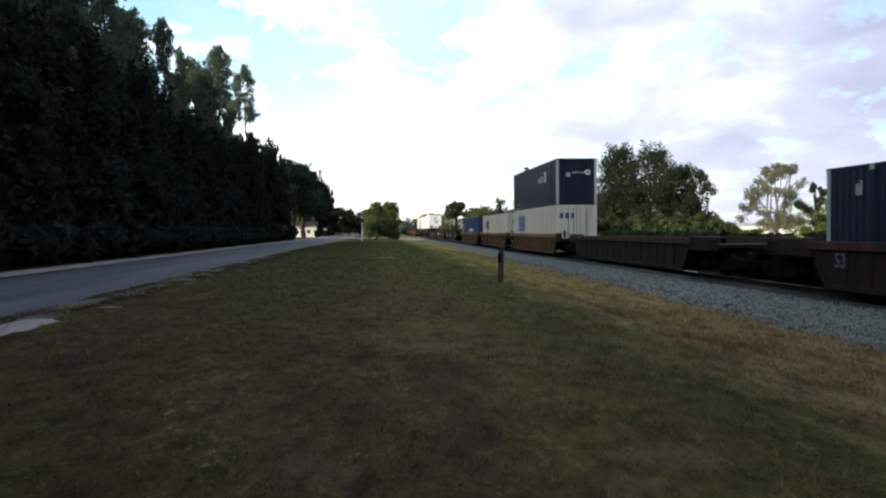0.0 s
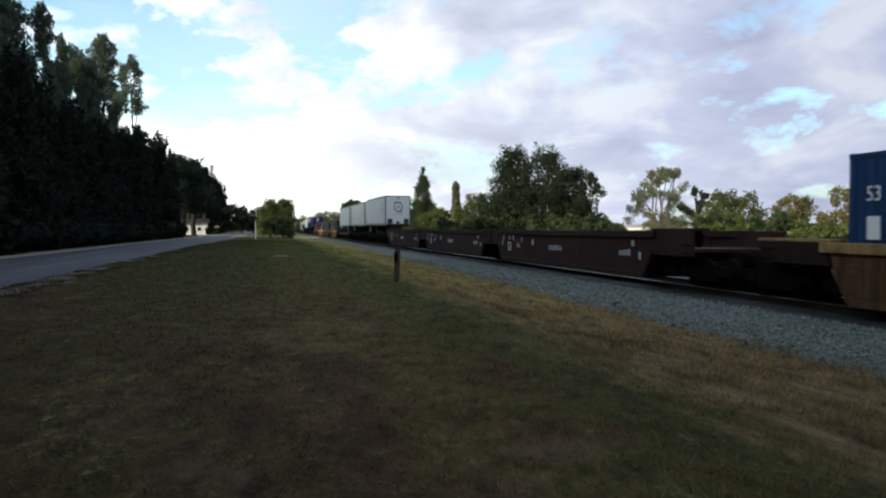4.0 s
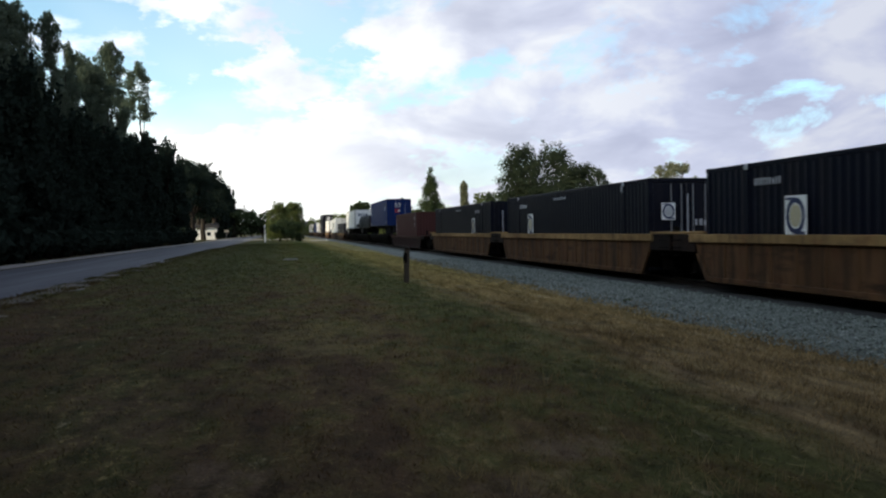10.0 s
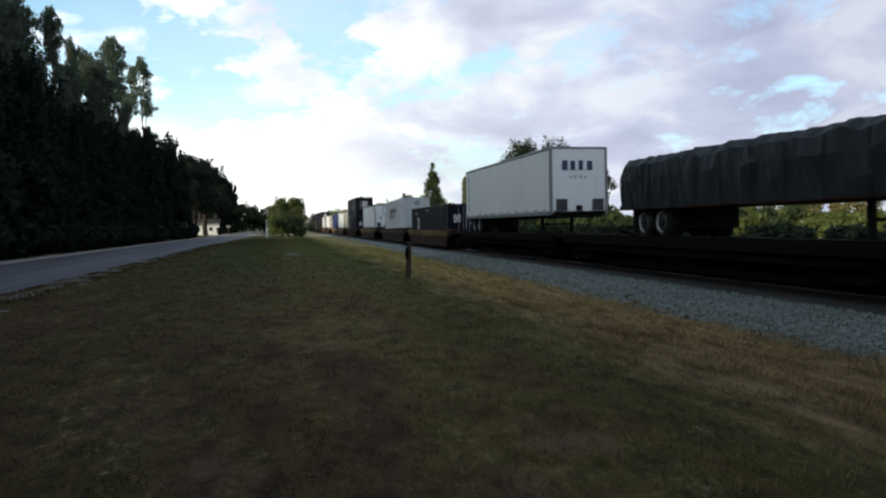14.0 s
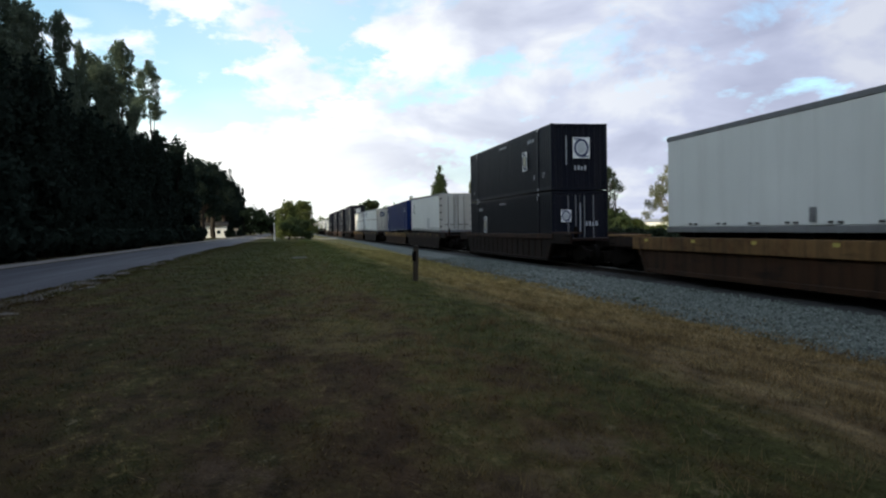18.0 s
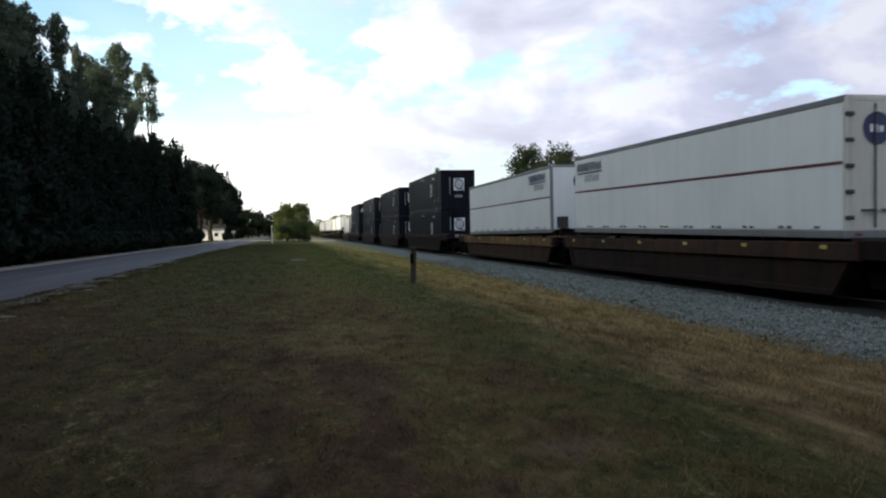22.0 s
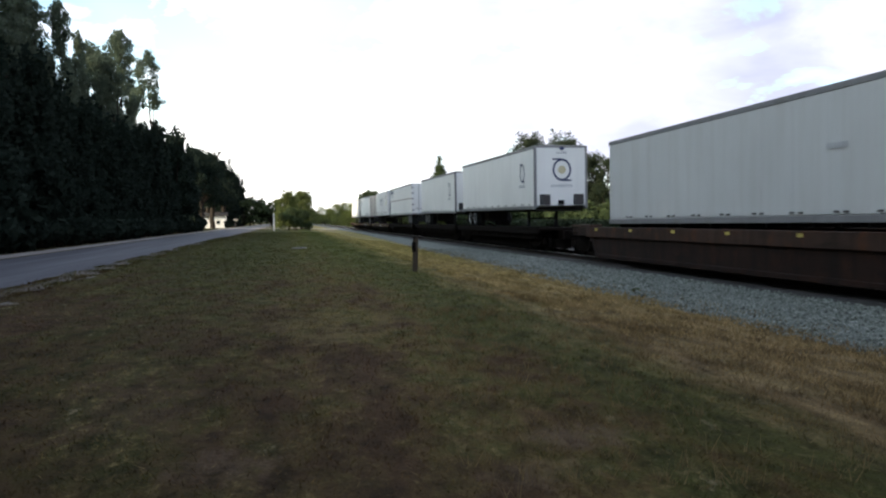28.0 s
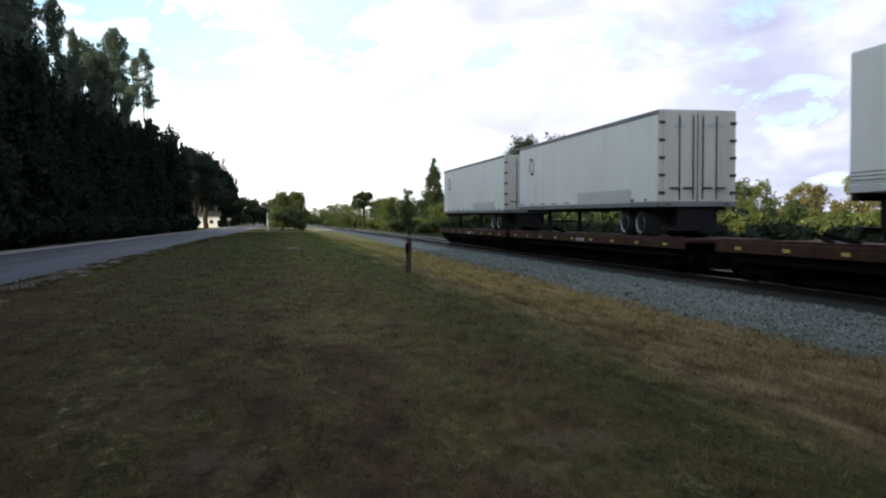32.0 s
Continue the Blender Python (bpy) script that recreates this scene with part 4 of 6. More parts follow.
put(broad_tree(424, 6.6, 5.4, LEAF_DEEP, "small open tree with layered dark branches", "sparse_tree", 5200, 0.10, 0.45, bark=BARK, lumps=16, fat=0.7), 29.3, 91)
put(broad_tree(425, 5.2, 6.6, LEAF_MID, "rounded sunlit green tree in the field", "rounded_tree", 15000, 0.115, 0.02, lumps=46, fat=1.5), 31.5, 82)
put(broad_tree(426, 4.9, 4.4, LEAF_STRAW, "yellowish rounded shrub tree in the field", "rounded_tree", 6500, 0.115, 0.04, lumps=30), 35.2, 80)
put(broad_tree(427, 5.5, 3.6, LEAF_STRAW, "yellowish upright shrub tree in the field", "rounded_tree", 6500, 0.115, 0.04, lumps=30), 38.2, 78)
put(broad_tree(428, 4.0, 5.0, LEAF_MID, "low green tree in the field", "rounded_tree", 6000, 0.12, 0.04), 41.5, 80)
put(cypress(430, 12.3, 6.4, LEAF_OAK, "tall pointed dark tree with tufted sides beyond the tracks"), 10.5, 138)
put(cypress(431, 8.7, 1.6, LEAF_PALE, "slim pale pointed tree beyond the tracks"), 12.85, 120)
put(broad_tree(432, 7.0, 5.6, LEAF_MID, "rounded green tree behind the tracks", "rounded_tree", 6500, 0.16, 0.05, lumps=34), 14.2, 118)
put(broad_tree(433, 7.1, 5.0, LEAF_MID, "rounded green tree near the pointed tree", "rounded_tree", 6000, 0.17, 0.05, lumps=34), 9.0, 140)
put(broad_tree(434, 8.9, 8.0, LEAF_OAK, "wide flat-topped tree far along the line", "flat_topped_tree", 6500, 0.22, 0.62, lumps=26, fat=0.95), 5.6, 200)
for i, (az, d, tall, wide, lf) in enumerate(((7.5, 160, 6.4, 6, LEAF_MID), (8.4, 150, 5.4, 6, LEAF_OAK), (5.0, 215, 7.2, 8, LEAF_MID), (4.1, 240, 7.0, 9, LEAF_MID), (3.2, 290, 7.5, 10, LEAF_MID), (2.4, 330, 7.0, 10, LEAF_MID), (6.9, 180, 6.6, 7, LEAF_OAK), (11.6, 130, 5.0, 6, LEAF_MID), (15.4, 104, 6.0, 6, LEAF_OAK))):
    put(broad_tree(440 + i, tall, wide, lf, "rounded tree in the hedge line along the railway", "rounded_tree", 7500, 0.17, 0.02, "trees along the line", lumps=34, fat=1.6), az, d)
put(broad_tree(435, 5.4, 2.2, LEAF_MID, "thin upright sapling beyond the tracks", "sapling", 3800, 0.10, 0.22, lumps=20, fat=0.95), 8.75, 101)
low_shrub = bush(459, 1.75, 3.8, LEAF_DEEP, "low dark scrub along the far side of the line", "lineside scrub", 1800, 0.17)
low_shrub.matrix_basis = pose(21.5, 10, -0.15)
yy = 12.6
while yy < 150:
    if 37.5 < yy < 42.5:  # an opening on to the sunlit field
        yy = 43.5
    copy_thing(low_shrub, pose(21.5 + rt.uniform(-0.8, 1.2), yy, -0.15, 0, 0, rt.uniform(0, 360)))
    yy += rt.uniform(2.2, 3.2) * (1 + yy / 150)
shrub_a = bush(460, 3.0, 4.4, LEAF_GOLD, "sunlit yellow-green shrub beside the line", "lineside shrubs")
shrub_b = bush(461, 2.5, 4.6, LEAF_MID, "green shrub beside the line", "lineside shrubs")
shrub_c = bush(462, 3.4, 4.0, LEAF_OAK, "dark green shrub beside the line", "lineside shrubs")
rows_s = [(6.3, 185, 0), (6.9, 165, 0), (7.5, 150, 0), (8.1, 135, 0), (8.8, 125, 2), (9.5, 122, 0), (5.7, 205, 1), (5.1, 230, 0), (4.4, 260, 1), (10.4, 112, 1), (11.3, 104, 0), (12.3, 100, 2), (13.4, 96, 1), (14.6, 92, 2), (16.0, 88, 2), (17.6, 86, 2), (19.2, 84, 2), (20.9, 82, 2), (22.7, 80, 2), (24.4, 80, 1), (30.6, 76, 2),  (29.9, 74, 1), (31.8, 72, 1), (33.8, 72, 2), (36.0, 70, 1), (38.2, 70, 1), (40.4, 68, 0), (42.6, 66, 1), (45.0, 64, 1), (48.0, 62, 1), (3.4, 310, 1), (2.6, 340, 2)]
done = set()
for i, (az, d, k) in enumerate(rows_s):
    src = (shrub_a, shrub_b, shrub_c)[k]
    x, y = polar(az, d)
    m = pose(x, y, ground_z(x, y), 0, 0, 47 * i)
    if k in done:
        copy_thing(src, m)
    else:
        src.matrix_basis = m
        done.add(k)

# a far belt of woods that closes the horizon all round
fv = []
for i in range(170):
    az = -180 + 360 * i / 170 + rt.uniform(-1, 1)
    if -26 < az < -1.0:
        continue
    d = rt.uniform(520, 640)
    x, y = polar(az, d)
    h = rt.uniform(5.5, 8.5)
    fv += [(x + rt.uniform(-12, 12), y + rt.uniform(-12, 12), rt.uniform(0.25, 0.75) * h, 9, 9, h * 0.35) for _ in range(4)]
woods = leaf_cloud("far_woods", fv, 16000, 1.5, LEAF_OAK, None, 77)
tagged(woods, "distant band of green woods on the horizon", "woods", kind="stuff")

# ---- small roadside things ----
# weathered marker post with a dark metal box
post = thing("wooden_post", "short weathered wooden post with a small dark box", "post")
bm = bmesh.new()
box(bm, -0.072, 0.072, -0.072, 0.072, -0.3, 1.02, 0.016)
part("shaft", bm, POSTWOOD, post)
part("cap", boxes((-0.082, 0.082, -0.08, 0.08, 1.02, 1.10), bevel=0.03), BARK, post, "dark worn top of the post")
part("box", boxes((-0.14, -0.02, -0.125, -0.074, 0.62, 0.92), bevel=0.012), STEEL, post, "dark metal box")
post.matrix_basis = pose(3.80, 24.9, ground_z(3.8, 24.9), 1.0, 1.5, 8)
# flat pale cover set in the lawn
cover_slab = thing("concrete_cover", "small flat pale concrete cover set in the lawn", "cover")
part("slab", boxes((-0.24, 0.24, -0.42, 0.42, -0.05, 0.06), bevel=0.02), CONCRETE, cover_slab)
part("lid", boxes((-0.16, 0.16, -0.30, 0.30, 0.06, 0.075), bevel=0.006), RAILGREY, cover_slab, "grey lid")
cover_slab.matrix_basis = pose(0.55, 48.3, ground_z(0.55, 48.3), 0, 0, 80)
# low weeds among the stones
weed = bush(470, 0.22, 0.50, LEAF_OAK, "small green weed among the ballast stones", "lineside weeds", 150, 0.04)
for i, (wx, wy, k) in enumerate(((8.6, 19.4, 0.55), (8.0, 12.7, 0.6), (8.45, 11.9, 0.5), (8.1, 15.4, 0.4))):
    m = pose(wx, wy, ballast_z(wx, wy) - 0.02, 0, 0, 77 * i) @ Matrix.Scale(k, 4)
    if i:
        copy_thing(weed, m)
    else:
        weed.matrix_basis = m
# pale slim stake beside the rounded trees
stake = thing("white_stake", "slim pale marker stake by the rounded trees", "stake")
part("shaft", boxes((-0.09, 0.09, -0.05, 0.05, -0.2, 2.9), bevel=0.02), WALLWHITE, stake)
part("band", boxes((-0.085, 0.085, -0.055, 0.055, 2.3, 2.6)), MARKGREY, stake, "grey band")
stake.matrix_basis = pose(*polar(-1.02, 138), 0.0)
# white bungalow at the end of the belt
home = thing("white_house", "low white house with dark roof under tall trees", "house")
part("wall", boxes((-6, 6, -4, 4, -0.2, 3.3), bevel=0.02), WALLWHITE, home)
bm = bmesh.new()
prism(bm, [(-4.6, 3.25), (4.6, 3.25), (0, 4.5)], -6.5, 6.5)
part("roof", bm, ROOFGREY, home)
for k, x in enumerate((-3.8, 0.2, 3.9)):
    w = part("window", boxes((x - 0.6, x + 0.6, -4.05, -4.0, 0.95, 2.15)), PAPERWHITE, home)
    part("pane", boxes((x - 0.5, x + 0.5, -4.07, -4.052, 1.05, 2.05)), GLASSDARK, w)
part("door", boxes((-2.2, -1.3, -4.05, -4.0, 0.0, 2.05)), BARK, home, "brown door")
home.matrix_basis = pose(-23.6, 240, 0.0, 0, 0, 3)
put(bush(413, 2.9, 2.6, LEAF_DARK, "dark upright shrub beside the white house", "", 3000, 0.16), -4.02, 228)
# utility pole with cross-arm and insulators
pole = thing("utility_pole", "wooden utility pole with cross-arm far along the road", "pole")
bm = bmesh.new()
rod(bm, (0, 0, -0.5), (0, 0, 13.4), 0.17, 8, 0.11)
part("shaft", bm, BARK, pole)
part("cross_arm", boxes((-1.3, 1.3, -0.06, 0.06, 12.5, 12.65)), BARK, pole)
part("lower_arm", boxes((-0.9, 0.9, -0.06, 0.06, 11.5, 11.63)), BARK, pole)
ins = None
for x in (-1.2, -0.6, 0.6, 1.2):
    if ins is None:
        bm = bmesh.new()
        rod(bm, (0, 0, 0), (0, 0, 0.22), 0.06, 8, 0.04)
        ins = part("insulator", bm, MARKGREY, pole, m=pose(x, 0, 12.65))
    else:
        again(ins, pose(x, 0, 12.65))
pole.matrix_basis = pose(*polar(-2.35, 345), 0)
# small sign and a mailbox by the far driveway
sign = thing("road_sign", "small pale sign on a post by the driveway", "sign")
bm = bmesh.new()
rod(bm, (0, 0, -0.2), (0, 0, 2.4), 0.05)
part("post", bm, RAILGREY, sign)
part("plate", boxes((-0.6, 0.6, -0.03, 0.03, 1.9, 2.5), bevel=0.01), CONCRETE, sign)
sign.matrix_basis = pose(*polar(-3.57, 235), 0)
# low pale shed far out in the sunlit field
shed = thing("field_shed", "long low pale building far across the field", "building")
part("wall", boxes((-20, 20, -4, 4, -0.2, 2.4), bevel=0.02), WALLWHITE, shed)
bm = bmesh.new()
prism(bm, [(-4.4, 2.4), (4.4, 2.4), (0, 3.3)], -20.5, 20.5)
part("roof", bm, SILVER, shed)
shed.matrix_basis = pose(*polar(27.5, 260), 0.0, 0, 0, -25)


# ---- the train ----
SPEED = 23.144
MOVERS = []


def run(ob, near, rise=0.0, length=16.15):
    """ob moves with the train; near: where its near end stands along the line at 16 s; rise: how much higher its far end rides."""
    MOVERS.append((ob, near + 0.0008 * ((near - 10) / SPEED) ** 2, -rise / 2, math.degrees(math.atan2(rise, length))))
    ob.matrix_basis = pose(TRACK_X, near, 0)
    return ob


def face_pose(face, u, v, lift):
    if face == "side":
        return Matrix(((0, 0, -1, -1.3 - lift), (-1, 0, 0, u), (0, 1, 0, v), (0, 0, 0, 1)))
    return Matrix(((1, 0, 0, u), (0, 0, -1, -lift), (0, 1, 0, v), (0, 0, 0, 1)))


def decal(parent, name, bm, material, face, u, v, lift=0.045, label=""):
    return part(name, bm, material, parent, label, face_pose(face, u, v, lift))


def bars(n, w, h, seed=0, gap=0.34):
    """A comb of n uneven upright strokes on a thin base line in place of a word, w by h, one piece."""
    r = random.Random(seed * 31 + n)
    step = w / n
    low, foot = -h / 2, -h / 2 + 0.035 * h
    line = [(-w / 2, low)]
    top = []
    for i in range(n):
        k = step * (1 - gap) * r.uniform(0.75, 1.0)
        x = -w / 2 + i * step
        up = h / 2 - h * r.choice((0.0, 0.0, 0.05, 0.22))
        top += [(x, foot), (x, up), (x + k, up), (x + k, foot)] if i else [(x, up), (x + k, up), (x + k, foot)]
    line += [(top[-1][0], low)] + top[::-1]
    bm = bmesh.new()
    lo = [bm.verts.new((x, y, -0.004)) for x, y in line]
    hi = [bm.verts.new((x, y, 0.004)) for x, y in line]
    bm.faces.new(hi)
    bm.faces.new(lo[::-1])
    for i in range(len(line)):
        j = (i + 1) % len(line)
        bm.faces.new((lo[i], lo[j], hi[j], hi[i]))
    return bm


def plate(w, h, t=0.004):
    return boxes((-w / 2, w / 2, -h / 2, h / 2, -t, t))


def ring(r_out, r_in, tall=1.25, tail=True, open_deg=0):
    """An oval ring with a short foot, drawn flat."""
    bm = bmesh.new()
    n = 28
    a0 = radians(open_deg / 2)
    o, i = [], []
    for k in range(n + 1):
        a = -math.pi / 2 + a0 + (2 * math.pi - 2 * a0) * k / n
        for lst, rr in ((o, r_out), (i, r_in)):
            lst.append((bm.verts.new((math.cos(a) * rr, math.sin(a) * rr * tall, 0.004)), bm.verts.new((math.cos(a) * rr, math.sin(a) * rr * tall, -0.004))))
    for k in range(n):
        bm.faces.new((o[k][0], o[k + 1][0], i[k + 1][0], i[k][0]))
        bm.faces.new((o[k][0], o[k][1], o[k + 1][1], o[k + 1][0]))
        bm.faces.new((i[k][0], i[k + 1][0], i[k + 1][1], i[k][1]))
    if tail:
        box(bm, 0.0, r_out * 1.0, -r_out * tall * 1.02, -r_out * tall * 0.86, -0.004, 0.004)
        box(bm, -r_out * 1.0, -r_out * 0.1, r_out * tall * 0.88, r_out * tall * 1.02, -0.004, 0.004)
    return bm


def disc(r, tall=1.0):
    bm = bmesh.new()
    bmesh.ops.create_cone(bm, cap_ends=True, segments=24, radius1=r, radius2=r, depth=0.008)
    bmesh.ops.scale(bm, verts=bm.verts, vec=(1, tall, 1))
    return bm


def disc4(r):
    """A square plate that stands on its corner."""
    bm = bmesh.new()
    bmesh.ops.create_cone(bm, cap_ends=True, segments=4, radius1=r, radius2=r, depth=0.008)
    return bm


def hourglass(w, h):
    """A block that narrows to its middle."""
    bm = bmesh.new()
    line = [(-w / 2, -h / 2), (-0.08 * w, -h / 2), (0, -0.30 * h), (0.08 * w, -h / 2), (w / 2, -h / 2), (0.20 * w, 0), (w / 2, h / 2), (0.08 * w, h / 2), (0, 0.30 * h), (-0.08 * w, h / 2), (-w / 2, h / 2), (-0.20 * w, 0)]
    top = [bm.verts.new((x, y, 0.004)) for x, y in line]
    bot = [bm.verts.new((x, y, -0.004)) for x, y in line]
    bm.faces.new(top)
    bm.faces.new(bot[::-1])
    for i in range(len(line)):
        j = (i + 1) % len(line)
        bm.faces.new((bot[i], bot[j], top[j], top[i]))
    return bm


def number(parent, text, size, material, face, u, v, lift=0.05):
    cu = bpy.data.curves.new("number", "FONT")
    cu.body, cu.size, cu.extrude = text, size, 0.004
    cu.align_x, cu.align_y = "CENTER", "CENTER"
    cu.resolution_u = 3
    tmp = bpy.data.objects.new("number", cu)
    me = bpy.data.meshes.new_from_object(tmp)
    bpy.data.objects.remove(tmp)
    me.materials.append(material)
    ob = new("number", me)
    ob.parent = parent
    ob.matrix_basis = face_pose(face, u, v, lift)
    return ob


def emblem(parent, face, u, v, h, panel=True, ink=None):
    """White panel with an oval ring mark, or the ring alone."""
    ink = ink or MARKNAVY
    if panel:
        p = decal(parent, "logo_panel", plate(h * 0.86, h), PAPERWHITE, face, u, v, 0.046, "white panel with a ring mark")
        part("ring", ring(h * 0.37, h * 0.265, 1.2), ink, p, m=pose(0, 0, 0.008))
        part("ring_core", disc(h * 0.225, 1.25), GOLDMARK if face == "side" else OFFWHITE, p, "dull gold core" if face == "side" else "", pose(0, 0, 0.008))
    else:
        decal(parent, "ring_mark", ring(h * 0.40, h * 0.32, 1.15), ink, face, u, v, 0.014)
        if face == "end" and ink is MARKNAVY:
            decal(parent, "ring_core", disc(h * 0.17), GOLDMARK, face, u, v, 0.014, "pale gold core")


def corrugated(y0, y1, z0, z1, pitch, depth, x, facing):
    """A wall of upright ribs at x, from y0 to y1."""
    n = max(4, int(round((y1 - y0) / pitch)))
    p = (y1 - y0) / n
    prof = []
    for i in range(n):
        a = y0 + i * p
        prof += [(a, 0), (a + p * 0.30, 0), (a + p * 0.42, depth), (a + p * 0.84, depth)]
    prof.append((y1, 0))
    v, f = [], []
    for y, dd in prof:
        v += [(x - facing * dd, y, z0), (x - facing * dd, y, z1)]
    for i in range(len(prof) - 1):
        k = 2 * i
        f.append((k, k + 2, k + 3, k + 1))
    bm = bmesh.new()
    vs = [bm.verts.new(q) for q in v]
    for q in f:
        bm.faces.new([vs[j] for j in (q if facing < 0 else q[::-1])])
    return bm


def end_corrugated(z0, z1, x0, x1, pitch, depth, y):
    bm = corrugated(x0, x1, z0, z1, pitch, depth, 0, -1)
    bmesh.ops.transform(bm, matrix=Matrix(((0, 1, 0, 0), (1, 0, 0, y), (0, 0, 1, 0), (0, 0, 0, 1))), verts=bm.verts)
    return bm


def door_gear(t, z0, z1, y, bar_mat, hinge_mat, xs=(-0.55, -0.20, 0.20, 0.62), hinges=4):
    """Lock bars, hinges and handles on a door end."""
    bm = bmesh.new()
    rod(bm, (0, 0, z0 + 0.06), (0, 0, z1 - 0.06), 0.022, 6)
    bar = part("lock_bar", bm, bar_mat, t, "steel lock bar", pose(xs[0], y - 0.05, 0))
    for x in xs[1:]:
        again(bar, pose(x, y - 0.05, 0))
    hg = None
    for i in range(hinges):
        z = z0 + (z1 - z0) * (i + 0.5) / hinges
        for x in (-1.20, 1.20):
            if hg is None:
                hg = part("hinge", boxes((-0.10, 0.10, -0.035, 0.02, -0.045, 0.045), bevel=0.01), hinge_mat, t, m=pose(x, y - 0.02, z))
            else:
                again(hg, pose(x, y - 0.02, z))
    part("door_seam", boxes((-0.012, 0.012, y - 0.022, y - 0.004, z0, z1)), MARKBLACK, t)
    hd = part("door_handle", boxes((-0.17, 0.17, -0.03, 0.03, -0.025, 0.025), bevel=0.008), bar_mat, t, m=pose(xs[0] - 0.15, y - 0.06, z0 + 0.42))
    for x in (xs[1] - 0.15, xs[2] + 0.15, xs[3] + 0.15):
        again(hd, pose(x, y - 0.06, z0 + 0.42))


def container(label, length, z0, z1, paint_mat, end="plain", post_mat=None, pitch=0.28, group="containers", castings=True, depth=0.011):
    """Corrugated steel box; local y runs away from the near end."""
    post_mat = post_mat or paint_mat
    t = thing("shipping_container", label, "container", group)
    q = 0.14
    part("side_wall", corrugated(q, length - q, z0 + 0.15, z1 - 0.10, pitch, depth, -1.29, -1), paint_mat, t)
    part("side_wall", corrugated(q, length - q, z0 + 0.15, z1 - 0.10, pitch, depth, 1.29, 1), paint_mat, t)
    part("roof", boxes((-1.27, 1.27, 0.05, length - 0.05, z1 - 0.05, z1 - 0.012)), paint_mat, t)
    part("floor", boxes((-1.25, 1.25, 0.05, length - 0.05, z0 + 0.05, z0 + 0.16)), CHASSIS, t)
    rail = part("bottom_rail", boxes((-1.3, -1.22, q, length - q, z0 + 0.02, z0 + 0.16), bevel=0.01), paint_mat, t)
    again(rail, pose(2.52, 0, 0))
    top = part("top_rail", boxes((-1.3, -1.23, q, length - q, z1 - 0.11, z1), bevel=0.01), paint_mat, t)
    again(top, pose(2.53, 0, 0))
    cp = part("corner_post", boxes((-0.08, 0.08, -0.08, 0.08, z0, z1), bevel=0.015), post_mat, t, m=pose(-1.225, 0.08, 0))
    for x, y in ((1.225, 0.08), (-1.225, length - 0.08), (1.225, length - 0.08)):
        again(cp, pose(x, y, 0))
    if length > 15:
        lp = part("lift_post", boxes((-0.03, 0.03, -0.09, 0.09, z0 + 0.02, z1), bevel=0.01), paint_mat, t, m=pose(-1.285, 1.93, 0))
        again(lp, pose(-1.285, length - 1.93, 0))
        lc = part("lift_casting", boxes((-0.018, 0.018, -0.085, 0.085, -0.07, 0.07), bevel=0.008), MARKGREY if paint_mat in (NAVY, INK) else post_mat, t, m=pose(-1.312, 1.93, z1 - 0.08))
        for y, z in ((length - 1.93, z1 - 0.08), (1.93, z0 + 0.10), (length - 1.93, z0 + 0.10)):
            again(lc, pose(-1.312, y, z))
    if castings:
        cc = part("corner_casting", boxes((-0.09, 0.09, -0.09, 0.09, -0.06, 0.06), bevel=0.012), post_mat, t, m=pose(-1.22, 0.08, z1 - 0.05))
        for x, y, z in ((1.22, 0.08, z1 - 0.05), (-1.22, length - 0.08, z1 - 0.05), (-1.22, 0.08, z0 + 0.06), (1.22, 0.08, z0 + 0.06)):
            again(cc, pose(x, y, z))
    if end == "doors":
        part("door", boxes((-1.15, -0.015, 0.03, 0.08, z0 + 0.14, z1 - 0.13), bevel=0.01), paint_mat, t)
        part("door", boxes((0.015, 1.15, 0.03, 0.08, z0 + 0.14, z1 - 0.13), bevel=0.01), paint_mat, t)
        door_gear(t, z0 + 0.12, z1 - 0.12, 0.03, RAILGREY if paint_mat is NAVY else DOORBAR, post_mat)
    else:
        part("front_wall", end_corrugated(z0 + 0.14, z1 - 0.10, -1.15, 1.15, 0.26, 0.03, 0.04), paint_mat, t)
    part("header", boxes((-1.15, 1.15, 0.0, 0.09, z1 - 0.12, z1), bevel=0.01), paint_mat, t)
    part("end_sill", boxes((-1.15, 1.15, 0.0, 0.09, z0, z0 + 0.14), bevel=0.01), paint_mat, t)
    part("back_wall", boxes((-1.15, 1.15, length - 0.07, length - 0.02, z0 + 0.05, z1 - 0.05)), paint_mat, t)
    return t


